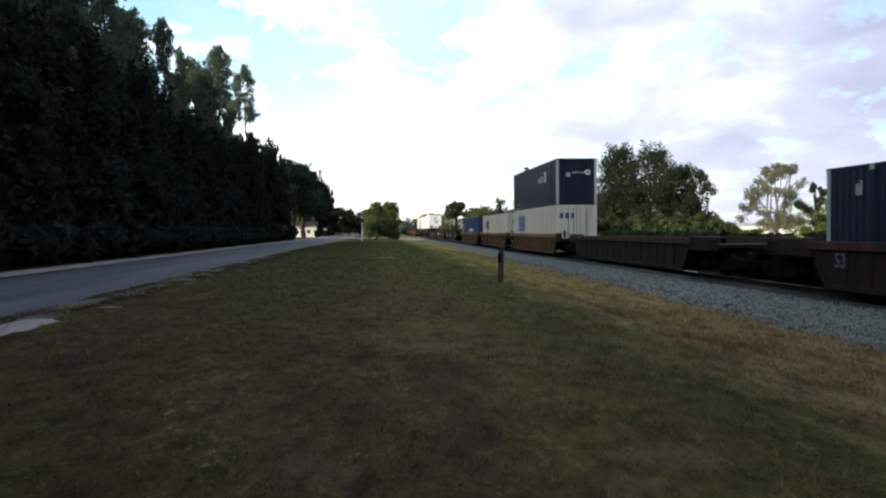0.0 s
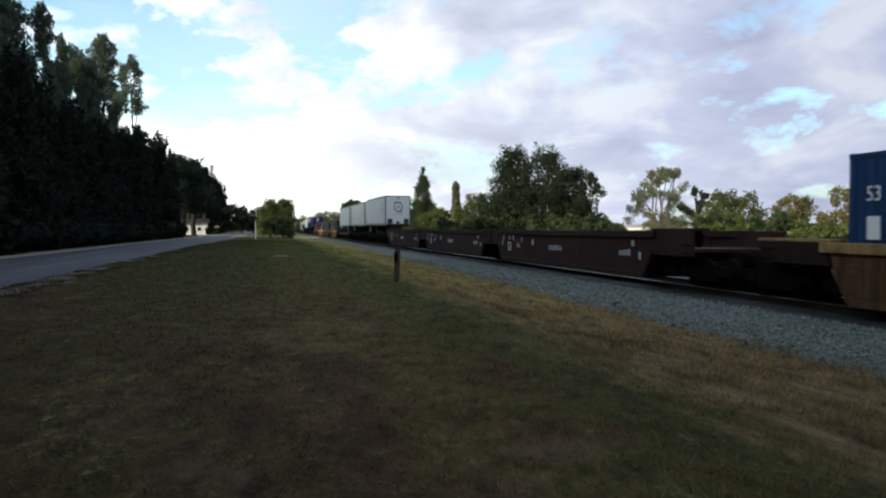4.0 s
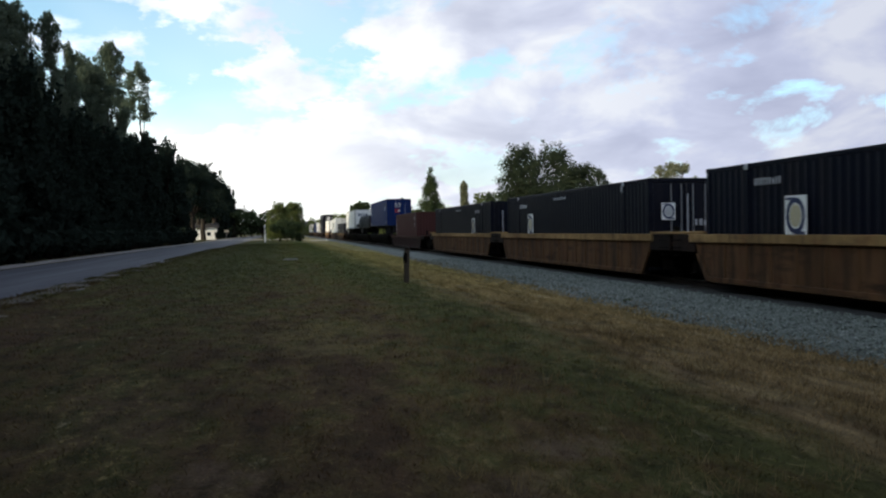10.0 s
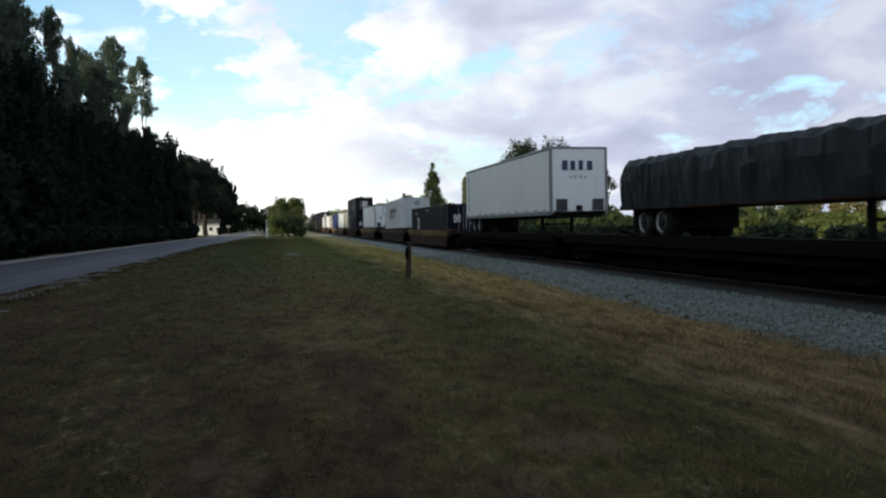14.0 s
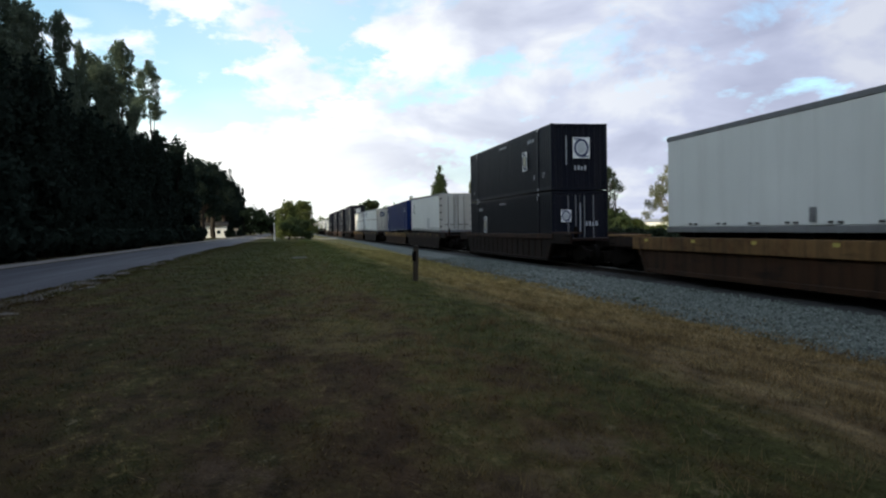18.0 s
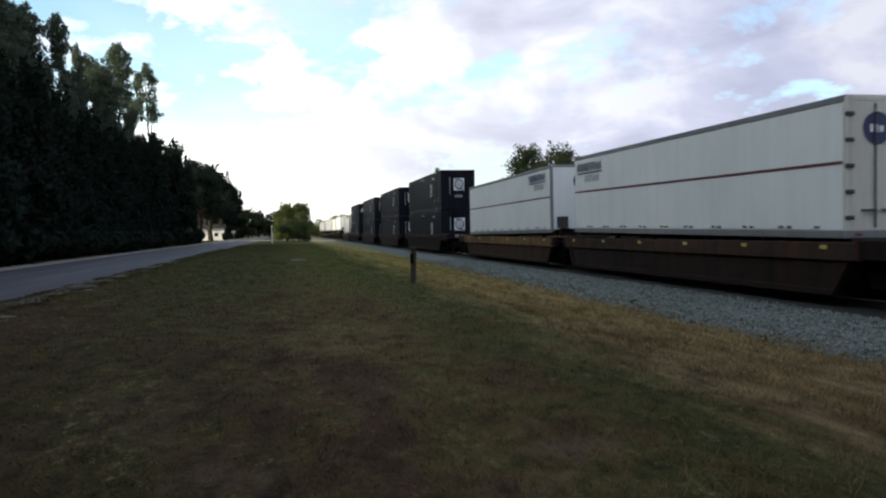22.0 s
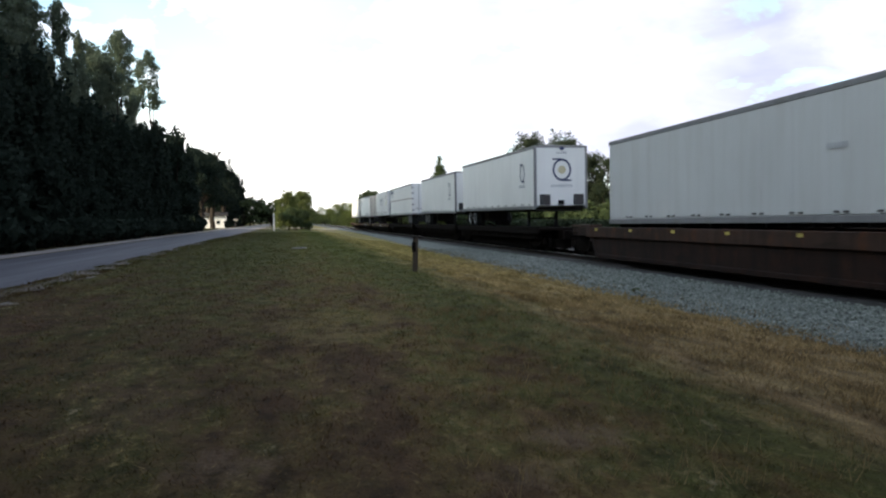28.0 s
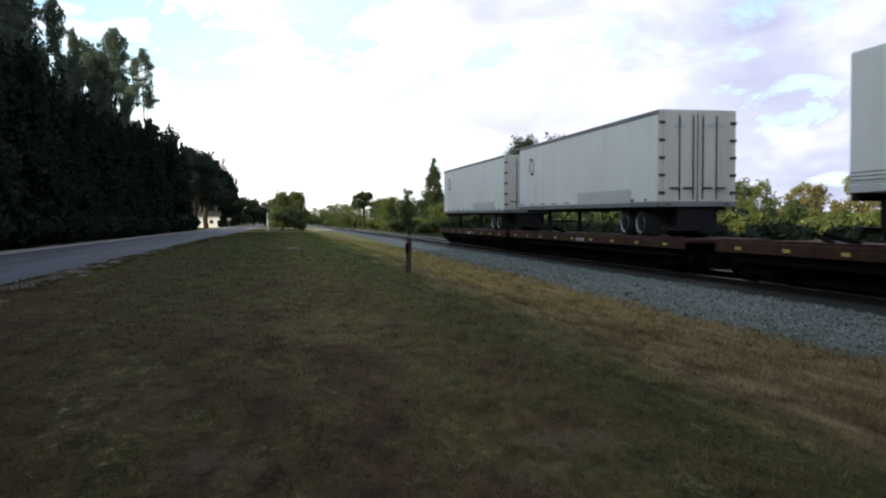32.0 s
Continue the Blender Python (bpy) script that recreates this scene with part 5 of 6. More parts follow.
def road_wheel_set(t, y, z, rim_mat):
    """A pair of dual wheels on an axle, as parts of a trailer."""
    ax = bmesh.new()
    rod(ax, (-0.95, 0, 0), (0.95, 0, 0), 0.065, 8)
    axle = part("axle", ax, CHASSIS, t, m=pose(0, y, z))
    for sx in (-1, 1):
        bm = bmesh.new()
        for off in (0.0, 0.30):
            rod(bm, (sx * (0.98 - off) - 0.13, 0, 0), (sx * (0.98 - off) + 0.13, 0, 0), 0.50, 20)
        bmesh.ops.bevel(bm, geom=[e for e in bm.edges if len(e.link_faces) == 2 and e.calc_face_angle(0) > 1.2], offset=0.045, segments=2, affect="EDGES")
        w = part("wheel", bm, RUBBER, t, m=pose(0, y, z))
        hb = bmesh.new()
        bmesh.ops.create_cone(hb, cap_ends=False, segments=20, radius1=0.31, radius2=0.25, depth=0.10)
        bmesh.ops.create_cone(hb, cap_ends=False, segments=20, radius1=0.34, radius2=0.31, depth=0.03)
        bmesh.ops.transform(hb, matrix=Matrix.Translation((sx * 1.115, 0, 0)) @ Matrix.Rotation(-sx * math.pi / 2, 4, "Y"), verts=hb.verts)
        part("rim", hb, rim_mat, w, "steel wheel rim")
        hc = bmesh.new()
        rod(hc, (sx * 1.09, 0, 0), (sx * 1.15, 0, 0), 0.11, 10)
        part("hub", hc, CHASSIS, w, "dark wheel hub")


def undercarriage(t, length, floor, deck, nose_near, rim_mat=HUB):
    """Wheels, landing legs and rear guard between a floor and the deck below."""
    wy = (length - 1.6, length - 2.85) if nose_near else (1.6, 2.85)
    for y in wy:
        road_wheel_set(t, y, deck + 0.51, rim_mat)
    part("slider_frame", boxes((-0.62, 0.62, min(wy) - 1.5, max(wy) + 1.5, deck + 0.30, floor), bevel=0.03), CHASSIS, t)
    ly = 2.9 if nose_near else length - 2.9
    leg = part("landing_leg", boxes((-0.07, 0.07, -0.07, 0.07, deck + 0.10, floor), (-0.14, 0.14, -0.14, 0.14, deck + 0.06, deck + 0.11)), CHASSIS, t, m=pose(-0.72, ly, 0))
    again(leg, pose(0.72, ly, 0))
    part("leg_brace", boxes((-0.7, 0.7, ly - 0.03, ly + 0.03, deck + 0.45, deck + 0.53)), CHASSIS, t)
    gy = length - 0.12 if nose_near else 0.12
    part("rear_guard", boxes((-1.1, 1.1, gy - 0.05, gy + 0.05, deck + 0.28, deck + 0.40), (-0.6, -0.5, gy - 0.05, gy + 0.05, deck + 0.28, floor), (0.5, 0.6, gy - 0.05, gy + 0.05, deck + 0.28, floor)), CHASSIS, t)
    fl = part("mud_flap", boxes((-0.32, 0.32, -0.01, 0.01, deck + 0.16, floor)), RUBBER, t, m=pose(-0.85, (wy[0] + 0.75 if nose_near else wy[0] - 0.75), 0))
    again(fl, pose(0.85, (wy[0] + 0.75 if nose_near else wy[0] - 0.75), 0))


def trailer(label, length, floor, top, body_mat, nose_near, deck=1.10, door_mat=None, stripe=None, band=None, group="trailers", border=True, wheels=True):
    """Road semi-trailer; local y runs away from the near end."""
    t = thing("semi_trailer", label, "trailer", group)
    h0, h1 = floor + 0.16, top - 0.16
    part("body", boxes((-1.29, 1.29, 0.03, length - 0.03, h0, h1 + 0.1), bevel=0.02), body_mat, t)
    part("roof", boxes((-1.28, 1.28, 0.02, length - 0.02, h1 + 0.1, top), bevel=0.05), SILVER, t)
    tr = part("top_rail", boxes((-1.305, -1.27, 0.0, length, h1, top - 0.02), bevel=0.012), band or RAILGREY, t, "grey top rail")
    again(tr, pose(2.575, 0, 0))
    br = part("bottom_rail", boxes((-1.31, -1.25, 0.0, length, floor, h0), bevel=0.012), band or RAILGREY, t, "grey bottom rail")
    again(br, pose(2.56, 0, 0))
    lamp = part("marker_lamp", boxes((-0.012, 0.012, -0.08, 0.08, -0.025, 0.025)), MARKBLACK, t, m=pose(-1.30, 0.9, h0 + 0.07))
    y = 1.9
    while y < length - 0.4:
        again(lamp, pose(-1.30, y, h0 + 0.07))
        again(lamp, pose(-1.30, y + 0.32, h0 + 0.075))
        y += 1.55
    seam = part("panel_seam", boxes((-0.002, 0.002, -0.006, 0.006, h0 + 0.02, h1 - 0.01)), body_mat, t, m=pose(-1.2925, 1.25, 0))
    y = 2.5
    while y < length - 0.5:
        again(seam, pose(-1.2925, y, 0))
        y += 1.25
    if stripe:
        part("stripe", boxes((-1.298, -1.288, 0.06, length - 0.06, (floor + top) / 2 + 0.05, (floor + top) / 2 + 0.12)), stripe, t, "thin dark stripe")
    if nose_near:
        part("nose", boxes((-1.24, 1.24, -0.015, 0.05, h0, h1 + 0.05), bevel=0.012), body_mat, t)
        if border:
            ed = part("nose_corner", boxes((-0.075, 0.075, -0.02, 0.10, floor + 0.05, top - 0.03), bevel=0.03), RAILGREY, t, "grey corner trim", pose(-1.245, 0, 0))
            again(ed, pose(1.245, 0, 0))
            part("nose_header", boxes((-1.2, 1.2, -0.02, 0.05, h1 + 0.05, top - 0.02), bevel=0.012), RAILGREY, t, "grey trim")
        bx = part("connector_box", boxes((-0.25, 0.25, -0.10, -0.01, 0, 0.50), bevel=0.02), DOORBAR, t, "dark grey connector box", pose(-0.80, 0, h0 + 0.04))
        again(bx, pose(0.86, 0, h0 + 0.04))
        part("gladhand_bracket", boxes((-0.14, 0.14, -0.08, 0.0, h0 + 0.04, h0 + 0.26), bevel=0.02), CHASSIS, t)
    else:
        dm = door_mat or body_mat
        part("door", boxes((-1.2, -0.012, -0.01, 0.04, h0, h1 + 0.02), bevel=0.008), dm, t)
        part("door", boxes((0.012, 1.2, -0.01, 0.04, h0, h1 + 0.02), bevel=0.008), dm, t)
        door_gear(t, h0, h1 + 0.02, -0.01, DOORBAR, DOORBAR, (-0.62, -0.16, 0.16, 0.62), 5)
        fr = part("door_post", boxes((-0.05, 0.05, -0.015, 0.06, floor, top - 0.03), bevel=0.01), dm, t, m=pose(-1.25, 0, 0))
        again(fr, pose(1.25, 0, 0))
        part("door_header", boxes((-1.2, 1.2, -0.015, 0.06, h1 + 0.02, top - 0.03), bevel=0.01), dm, t)
        part("rear_sill", boxes((-1.3, 1.3, -0.03, 0.06, floor, h0), bevel=0.012), RAILGREY, t)
        tl = part("tail_lamp", boxes((-0.09, 0.09, -0.05, -0.03, -0.035, 0.035), bevel=0.01), MARKMAROON, t, "dull red tail lamp", pose(-1.0, 0, floor + 0.08))
        again(tl, pose(1.0, 0, floor + 0.08))
    part("crossmember_frame", boxes(*[(-1.2, 1.2, y, y + 0.08, floor - 0.11, floor) for y in np.arange(0.4, length - 0.3, 0.9)]), CHASSIS, t)
    if wheels:
        undercarriage(t, length, floor - 0.02, deck, nose_near)
    return t


def truck(car, y):
    """Two-axle railway truck under a car."""
    bm = bmesh.new()
    for x in (-1.0, 1.0):
        prism(bm, [(-1.25, 0.36), (-1.25, 0.62), (-0.55, 0.66), (-0.25, 0.80), (0.25, 0.80), (0.55, 0.66), (1.25, 0.62), (1.25, 0.36), (0.85, 0.36), (0.5, 0.22), (-0.5, 0.22), (-0.85, 0.36)], x - 0.07, x + 0.07)
    box(bm, -1.0, 1.0, -0.2, 0.2, 0.42, 0.74, 0.02)
    # low block added to darken the see-through gap between the wheels
    box(bm, -0.55, 0.55, -1.45, 1.45, 0.14, 0.56, 0.02)
    fr = part("truck", bm, STEEL, car, "dark cast truck", pose(0, y, 0))
    for yy in (-0.88, 0.88):
        bm = bmesh.new()
        rod(bm, (-0.85, 0, 0), (0.85, 0, 0), 0.08, 8)
        for x in (-0.75, 0.75):
            rod(bm, (x - 0.06, 0, 0), (x + 0.06, 0, 0), 0.42, 22)
            rod(bm, (x * 0.9 - 0.015, 0, 0), (x * 0.9 + 0.015, 0, 0), 0.455, 22)
        part("wheelset", bm, WHEELSTEEL, fr, "worn steel wheelset", pose(0, yy, 0.422))
        cap = bmesh.new()
        rod(cap, (-1.10, 0, 0), (-1.04, 0, 0), 0.13, 10)
        part("bearing_cap", cap, STEEL, fr, m=pose(0, yy, 0.46))


def well_car(label, paint_mat, chord_mat, length=16.9, sill=1.35, low=0.10, reach=(1.3, 1.3), coupled=True, group="well cars", ribs=15, marks=False, flush=False, reflectors=False, chord=0.22):
    """Container well car unit; local y 0 is the near end of the well."""
    t = thing("well_car", label, "well car", group)
    for sx in (-1, 1):
        x = sx * 1.42
        bm = bmesh.new()
        prism(bm, [(0.65, low), (length - 0.65, low), (length - 0.12, 0.80), (length, sill - chord + 0.02), (0, sill - chord + 0.02), (0.12, 0.80)], x - 0.012, x + 0.012)
        part("side_plate", bm, paint_mat, t)
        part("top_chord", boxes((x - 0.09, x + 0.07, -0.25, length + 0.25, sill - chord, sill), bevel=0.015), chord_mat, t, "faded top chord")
        part("bottom_chord", boxes((x - 0.06, x + 0.05, 0.6, length - 0.6, low - 0.02, low + 0.12), bevel=0.012), paint_mat, t)
        for outline in ([(0.60, low - 0.02), (0.75, low + 0.10), (0.24, 0.86), (0.08, 0.80)], [(length - 0.08, 0.80), (length - 0.24, 0.86), (length - 0.75, low + 0.10), (length - 0.60, low - 0.02)]):
            bm = bmesh.new()
            prism(bm, outline, x - 0.05, x + 0.045)
            part("slanted_chord", bm, paint_mat, t)
        rb = part("rib", boxes((-0.05, 0.05, -0.045, 0.045, low + 0.12, sill - chord), bevel=0.02), paint_mat, t, m=pose(x + sx * (-0.07 if flush else -0.005), 1.5, 0))
        for i in range(1, ribs):
            again(rb, pose(x + sx * (-0.07 if flush else -0.005), 1.5 + (length - 3.0) * i / (ribs - 1), 0))
    cm = part("cross_member", boxes((-1.4, 1.4, -0.25, 0.25, low, low + 0.06)), paint_mat, t, m=pose(0, 0.85, 0))
    for y in (4.4, 8.4, 12.4, length - 0.95):
        again(cm, pose(0, y, 0))
    for y0, y1 in ((-reach[0], 0.0), (length, length + reach[1])):
        a = 0.0 if y0 < 0 else length
        e = part("end_platform", boxes((-1.35, 1.35, y0, y1, 0.98, 1.08), bevel=0.012), paint_mat, t)
        bm = bmesh.new()
        d = 1 if y0 < 0 else -1
        prism(bm, [(a, 1.06), (a, 0.80), (a + d * 0.52, low), (a + d * 0.65, low), (a + d * 0.14, 0.86), (a + d * 0.14, 1.06)][::d], -1.40, 1.40)
        part("bulkhead", bm, STEEL, t, "dark slanted end of the well")
        # dark filler boxes added in place of the shadow around the truck
        part("shade_filler", boxes((-1.30, 1.30, (y0 + 0.25) if y0 < 0 else y0, y1 if y0 < 0 else y1 - 0.25, 0.80, 0.99), (-1.05, 1.05, min(a, a - d * 0.7), max(a, a - d * 0.7), 0.26, 0.82)), STEEL, t)
        part("end_ledge", boxes((-1.46, -0.95, y0 - 0.1 if y0 < 0 else y0, y1 if y0 < 0 else y1 + 0.1, sill, sill + 0.07), bevel=0.012), chord_mat, e, "side ledge over the truck")
        for sx in (-1, 1):
            part("end_sill", boxes((sx * 1.40 - 0.05, sx * 1.40 + 0.05, y0, y1, 0.86, sill - 0.01), bevel=0.012), WELLBROWN if chord_mat is not MAROON else paint_mat, t, "grimy end sill")
        part("centre_sill", boxes((-0.3, 0.3, y0 - 0.5, y1 + 0.5, 0.70, 0.98), bevel=0.02), STEEL, t)
    if coupled:
        part("coupler", boxes((-0.12, 0.12, -reach[0] - 1.05, -reach[0] - 0.4, 0.74, 0.94), (-0.2, 0.2, -reach[0] - 1.25, -reach[0] - 1.0, 0.72, 0.96), bevel=0.02), STEEL, t)
    truck(t, -reach[0] + 0.05)
    truck(t, length + reach[1] - 0.05)
    iron = bmesh.new()
    for z in (0.0, 0.22, 0.44):
        rod(iron, (0, -0.20, z), (0, 0.20, z), 0.016, 5)
        rod(iron, (0, -0.20, z), (0.09, -0.20, z), 0.016, 5)
        rod(iron, (0, 0.20, z), (0.09, 0.20, z), 0.016, 5)
    gi = part("grab_iron", iron, STEEL, t, m=pose(-1.53, -reach[0] + 0.30, 0.74))
    again(gi, pose(-1.53, length + reach[1] - 0.30, 0.74))
    hose = bmesh.new()
    limb(hose, (0.35, -reach[0] - 0.1, 0.80), (0.30, -reach[0] - 0.75, 0.45), 0.035, 0.03, 4, 0.15, 4, 6)
    part("air_hose", hose, RUBBER, t)
    bw = bmesh.new()
    rod(bw, (-1.36, 0, 0), (-1.40, 0, 0), 0.24, 14)
    part("brake_wheel", bw, STEEL, t, m=pose(0.25, -reach[0] + 0.2, 1.35))
    if marks:
        for i, (u, w) in enumerate(((length - 3.4, 0.45), (length * 0.5, 1.6), (1.9, 0.9))):
            decal(t, "marking", bars(5 if w > 0.8 else 3, w, 0.20, i), MARKGREY, "side", u, low + 0.72, 0.145)
    if reflectors:
        rf = decal(t, "reflector", plate(0.22, 0.085), DULLGOLD, "side", 0.8, sill - 0.10, 0.214)
        for k in range(1, 6):
            again(rf, face_pose("side", 0.8 + (length - 1.6) * k / 5, sill - 0.10, 0.214))
    return t


def flat_car(label, deck_mat, length, group="flat cars", deck=1.08, marks=True):
    """Low intermodal flat unit; local y 0 is its near end."""
    t = thing("flat_car", label, "flat car", group)
    part("deck", boxes((-1.36, 1.36, 0, length, deck - 0.10, deck), bevel=0.012), deck_mat, t)
    for sx in (-1, 1):
        part("side_sill", boxes((sx * 1.36 - 0.04, sx * 1.36 + 0.04, 0.05, length - 0.05, deck - 0.27, deck - 0.0), bevel=0.012), deck_mat, t)
        part("lower_sill", boxes((sx * 1.22 - 0.04, sx * 1.22 + 0.04, 0.6, length - 0.6, deck - 0.52, deck - 0.26), bevel=0.012), STEEL, t)
    # the wide lower block is added to stand for the black shade under the deck
    part("centre_sill", boxes((-0.9, 0.9, 2.9, length - 2.9, 0.08, deck - 0.10), (-0.35, 0.35, -0.5, length + 0.5, 0.55, deck - 0.11), bevel=0.02), STEEL, t)
    cb = part("cross_bearer", boxes((-1.3, 1.3, 0, 0.12, 0.62, deck - 0.1)), STEEL, t, m=pose(0, 0.9, 0))
    for y in np.arange(3.2, length - 0.5, 2.3):
        again(cb, pose(0, y, 0))
    hs = bmesh.new()
    rod(hs, (-0.35, length - 3.4, deck), (-0.12, length - 2.4, deck + 0.22), 0.06)
    rod(hs, (0.35, length - 3.4, deck), (0.12, length - 2.4, deck + 0.22), 0.06)
    part("hitch_stand", hs, STEEL, t)
    part("rub_rail", boxes((-1.33, -1.25, 0.2, length - 0.2, deck, deck + 0.07)), deck_mat, t)
    truck(t, 1.6)
    truck(t, length - 1.6)
    part("coupler", boxes((-0.12, 0.12, -0.95, -0.4, 0.74, 0.94), (-0.2, 0.2, -1.15, -0.9, 0.72, 0.96), bevel=0.02), STEEL, t)
    if marks:
        rf = decal(t, "reflector", plate(0.26, 0.08), DULLGOLD, "side", 1.2, deck - 0.15, 0.115)
        for k in range(1, 9):
            again(rf, face_pose("side", 1.2 + (length - 2.4) * k / 8, deck - 0.15, 0.115))
        decal(t, "marking", bars(7, 0.9, 0.13, 3), MARKGREY, "side", length * 0.45, deck - 0.16, 0.115)
    return t


# railway cars: one of each sort and spacing is built, the rest are copies
SORTS = {
    "rust": dict(label="rust-red container well car with yellow reflectors", paint_mat=WELLRUST, chord_mat=BROWNCHORD, group="rusty well cars", reflectors=True, sill=1.21, chord=0.38, flush=True),
    "plain_rust": dict(label="rust-red container well car with smooth grimy sides", paint_mat=WELLRUST, chord_mat=BROWNCHORD, group="rusty well cars", sill=1.22, chord=0.36, flush=True),
    "tan": dict(label="faded yellow-brown container well car with ribbed sides", paint_mat=WELLTAN, chord_mat=TOPTAN, group="tan well cars"),
    "ochre": dict(label="grimy ochre container well car with dark ribbed sides", paint_mat=WELLOCHRE, chord_mat=OCHRECHORD, group="ochre well cars", reflectors=True, sill=1.21, chord=0.40, flush=True),
    "brown": dict(label="rusty brown container well car with ribbed sides", paint_mat=WELLBROWN, chord_mat=BROWNCHORD, group="brown well cars", sill=1.28),
    "maroon": dict(label="empty dark maroon well car with pale markings", paint_mat=MAROON, chord_mat=MAROON, sill=1.58, low=0.16, group="maroon well cars", marks=True, flush=True),
    "red": dict(label="rusty red well car carrying a short container", paint_mat=MAROON, chord_mat=DECKRED, sill=1.08, group="red well cars"),
}
built, used = {}, set()


def place_car(src, near):
    if src in used:
        ob = run(copy_thing(src, pose(TRACK_X, near, 0)), near)
    else:
        used.add(src)
        ob = run(src, near)
    return ob


def place_well(sort, near, ends):
    """ends: how far each end platform reaches past the well."""
    key = (sort, ends)
    if key not in built:
        built[key] = well_car(reach=ends, coupled=ends[0] > 1.0, **SORTS[sort])
        if sort == "maroon":
            car = built[key]
            number(car, "53", 0.58, PAPERWHITE, "side", 14.9, 0.78, 0.155)
            for u, v, w, h in ((15.9, 1.22, 0.16, 0.20), (14.9, 1.22, 0.16, 0.20), (14.3, 1.22, 0.18, 0.20), (16.1, 0.98, 0.14, 0.26), (1.3, 1.18, 0.20, 0.18), (0.8, 0.80, 0.16, 0.24), (11.4, 1.05, 0.24, 0.24)):
                decal(car, "marking", plate(w, h), MARKGREY, "side", u, v, 0.15)
            decal(car, "marking", disc(0.17, 0.7), MARKDIM, "side", 13.0, 1.14, 0.15)
            decal(car, "repaired_patch", plate(0.6, 0.10), ORANGEMARK, "side", 13.7, 1.02, 0.15, "faded orange patch")
    return place_car(built[key], near)


# (far end of the load at 16 s, sort of car)
WELLS = [(-350.7, "brown"), (-325.4, "brown"), (-303.4, "tan"), (-283.7, "tan"), (-263.5, "tan"), (-238.6, "maroon"), (-218.9, "maroon"), (-199.4, "maroon"), (-118.6, "tan"), (-98.9, "tan"), (-79.3, "tan"), (-57.0, "red"), (25.5, "ochre"), (46.1, "rust"), (71.0, "ochre"), (96.8, "brown"), (123.7, "rust"), (141.9, "ochre"), (170.0, "rust"), (189.1, "ochre"), (214.9, "brown"), (238.3, "plain_rust"), (262.0, "plain_rust"), (285.6, "brown"), (306.6, "rust")]


def end_reach(gap):
    return 2.4 if gap > 4.5 else 1.9 if gap > 3.0 else 0.65 if gap < -0.2 else 1.3


for i, (far, sort) in enumerate(WELLS):
    gap_near = far - 16.52 - WELLS[i - 1][0] - 0.38 - 2.6 if i else 5.0
    gap_far = WELLS[i + 1][0] - 16.52 - far - 0.38 - 2.6 if i < len(WELLS) - 1 else 3.5
    gap_near, gap_far = (2.0 if g > 9 else g for g in (gap_near, gap_far))
    near = far - 16.15 - 0.37
    ends = (end_reach(gap_near), end_reach(gap_far))
    if far == -350.7:
        lead = well_car(reach=ends, **SORTS[sort])
        number(lead, "53", 0.50, MARKDIM, "side", 15.5, 0.80, 0.235)
        run(lead, near)
    elif far in (-303.4, -283.7):
        # black panel with white figures near one end of the car
        ob = well_car(reach=ends, **SORTS[sort])
        p = decal(ob, "number_panel", plate(1.0, 0.62), STEEL, "side", 15.75, 0.80, 0.235, "black panel with white figures")
        part("figures", bars(3, 0.55, 0.22, 4, 0.4), MARKGREY, p, m=pose(0.05, -0.12, 0.008))
        run(ob, near)
    else:
        place_well(sort, near, ends)
dark_flat = flat_car("black low flat car under road trailers", STEEL, 18.4, "dark flat cars", marks=False)
rust_flat = flat_car("rusty red flat car with pale reflectors", DECKRED, 18.4, "rusty flat cars", 1.02)
for far, src in ((-179.3, dark_flat), (-160.7, dark_flat), (-140.1, rust_flat), (-35.0, dark_flat), (-15.6, dark_flat), (3.9, dark_flat), (330.9, dark_flat), (350.0, dark_flat), (369.9, dark_flat), (388.9, rust_flat), (408.9, rust_flat), (427.9, rust_flat)):
    place_car(src, far - 17.3)

# containers in the wells
C53 = 16.15


def stack(far, z0, z1, mat, label, end="plain", length=C53, rise=0.0, **kw):
    t = container(label, length, z0, z1, mat, end, **kw)
    run(t, far - length, rise, length)
    return t


def navy_marks(t, z0, z1, flip=False):
    def at(u):
        return C53 - u if flip else u
    emblem(t, "side", at(3.95), z0 + 1.57, 0.92)
    decal(t, "marking", bars(12, 1.5, 0.11, 1, 0.5), MARKGREY, "side", at(8.0), z1 - 0.30)
    decal(t, "marking", bars(9, 1.1, 0.17, 2, 0.5), MARKGREY, "side", at(2.9), z1 - 0.48)
    decal(t, "marking", bars(2, 0.18, 0.24, 3), MARKGREY, "side", at(2.4), z0 + 0.70)
    decal(t, "marking", bars(2, 0.20, 0.20, 4), MARKGREY, "side", at(14.9), z0 + 0.55)
    decal(t, "marking", bars(1, 0.16, 0.20, 5), MARKGREY, "side", at(14.2), z1 - 0.25)
    emblem(t, "end", -0.66 if flip else 0.08, z0 + 1.85, 0.54 if flip else 0.92)
    decal(t, "marking", bars(4, 0.60, 0.20, 6), MARKGREY, "end", 0.55 if flip else 0.05, z0 + (1.5 if flip else 0.98))
    decal(t, "marking", plate(0.045, 1.3), MARKGREY, "end", -0.62 if not flip else 0.0, z0 + 1.75)


# lead box, mostly past the camera
t = stack(-350.7, 0.20, 3.10, INK, "navy blue steel container with silver posts in a well car", post_mat=SILVER)
decal(t, "marking", bars(2, 0.30, 0.34, 4), MARKGREY, "side", C53 - 1.5, 2.55)
decal(t, "marking", bars(5, 1.6, 0.22, 8), MARKGREY, "side", 9.0, 2.6)
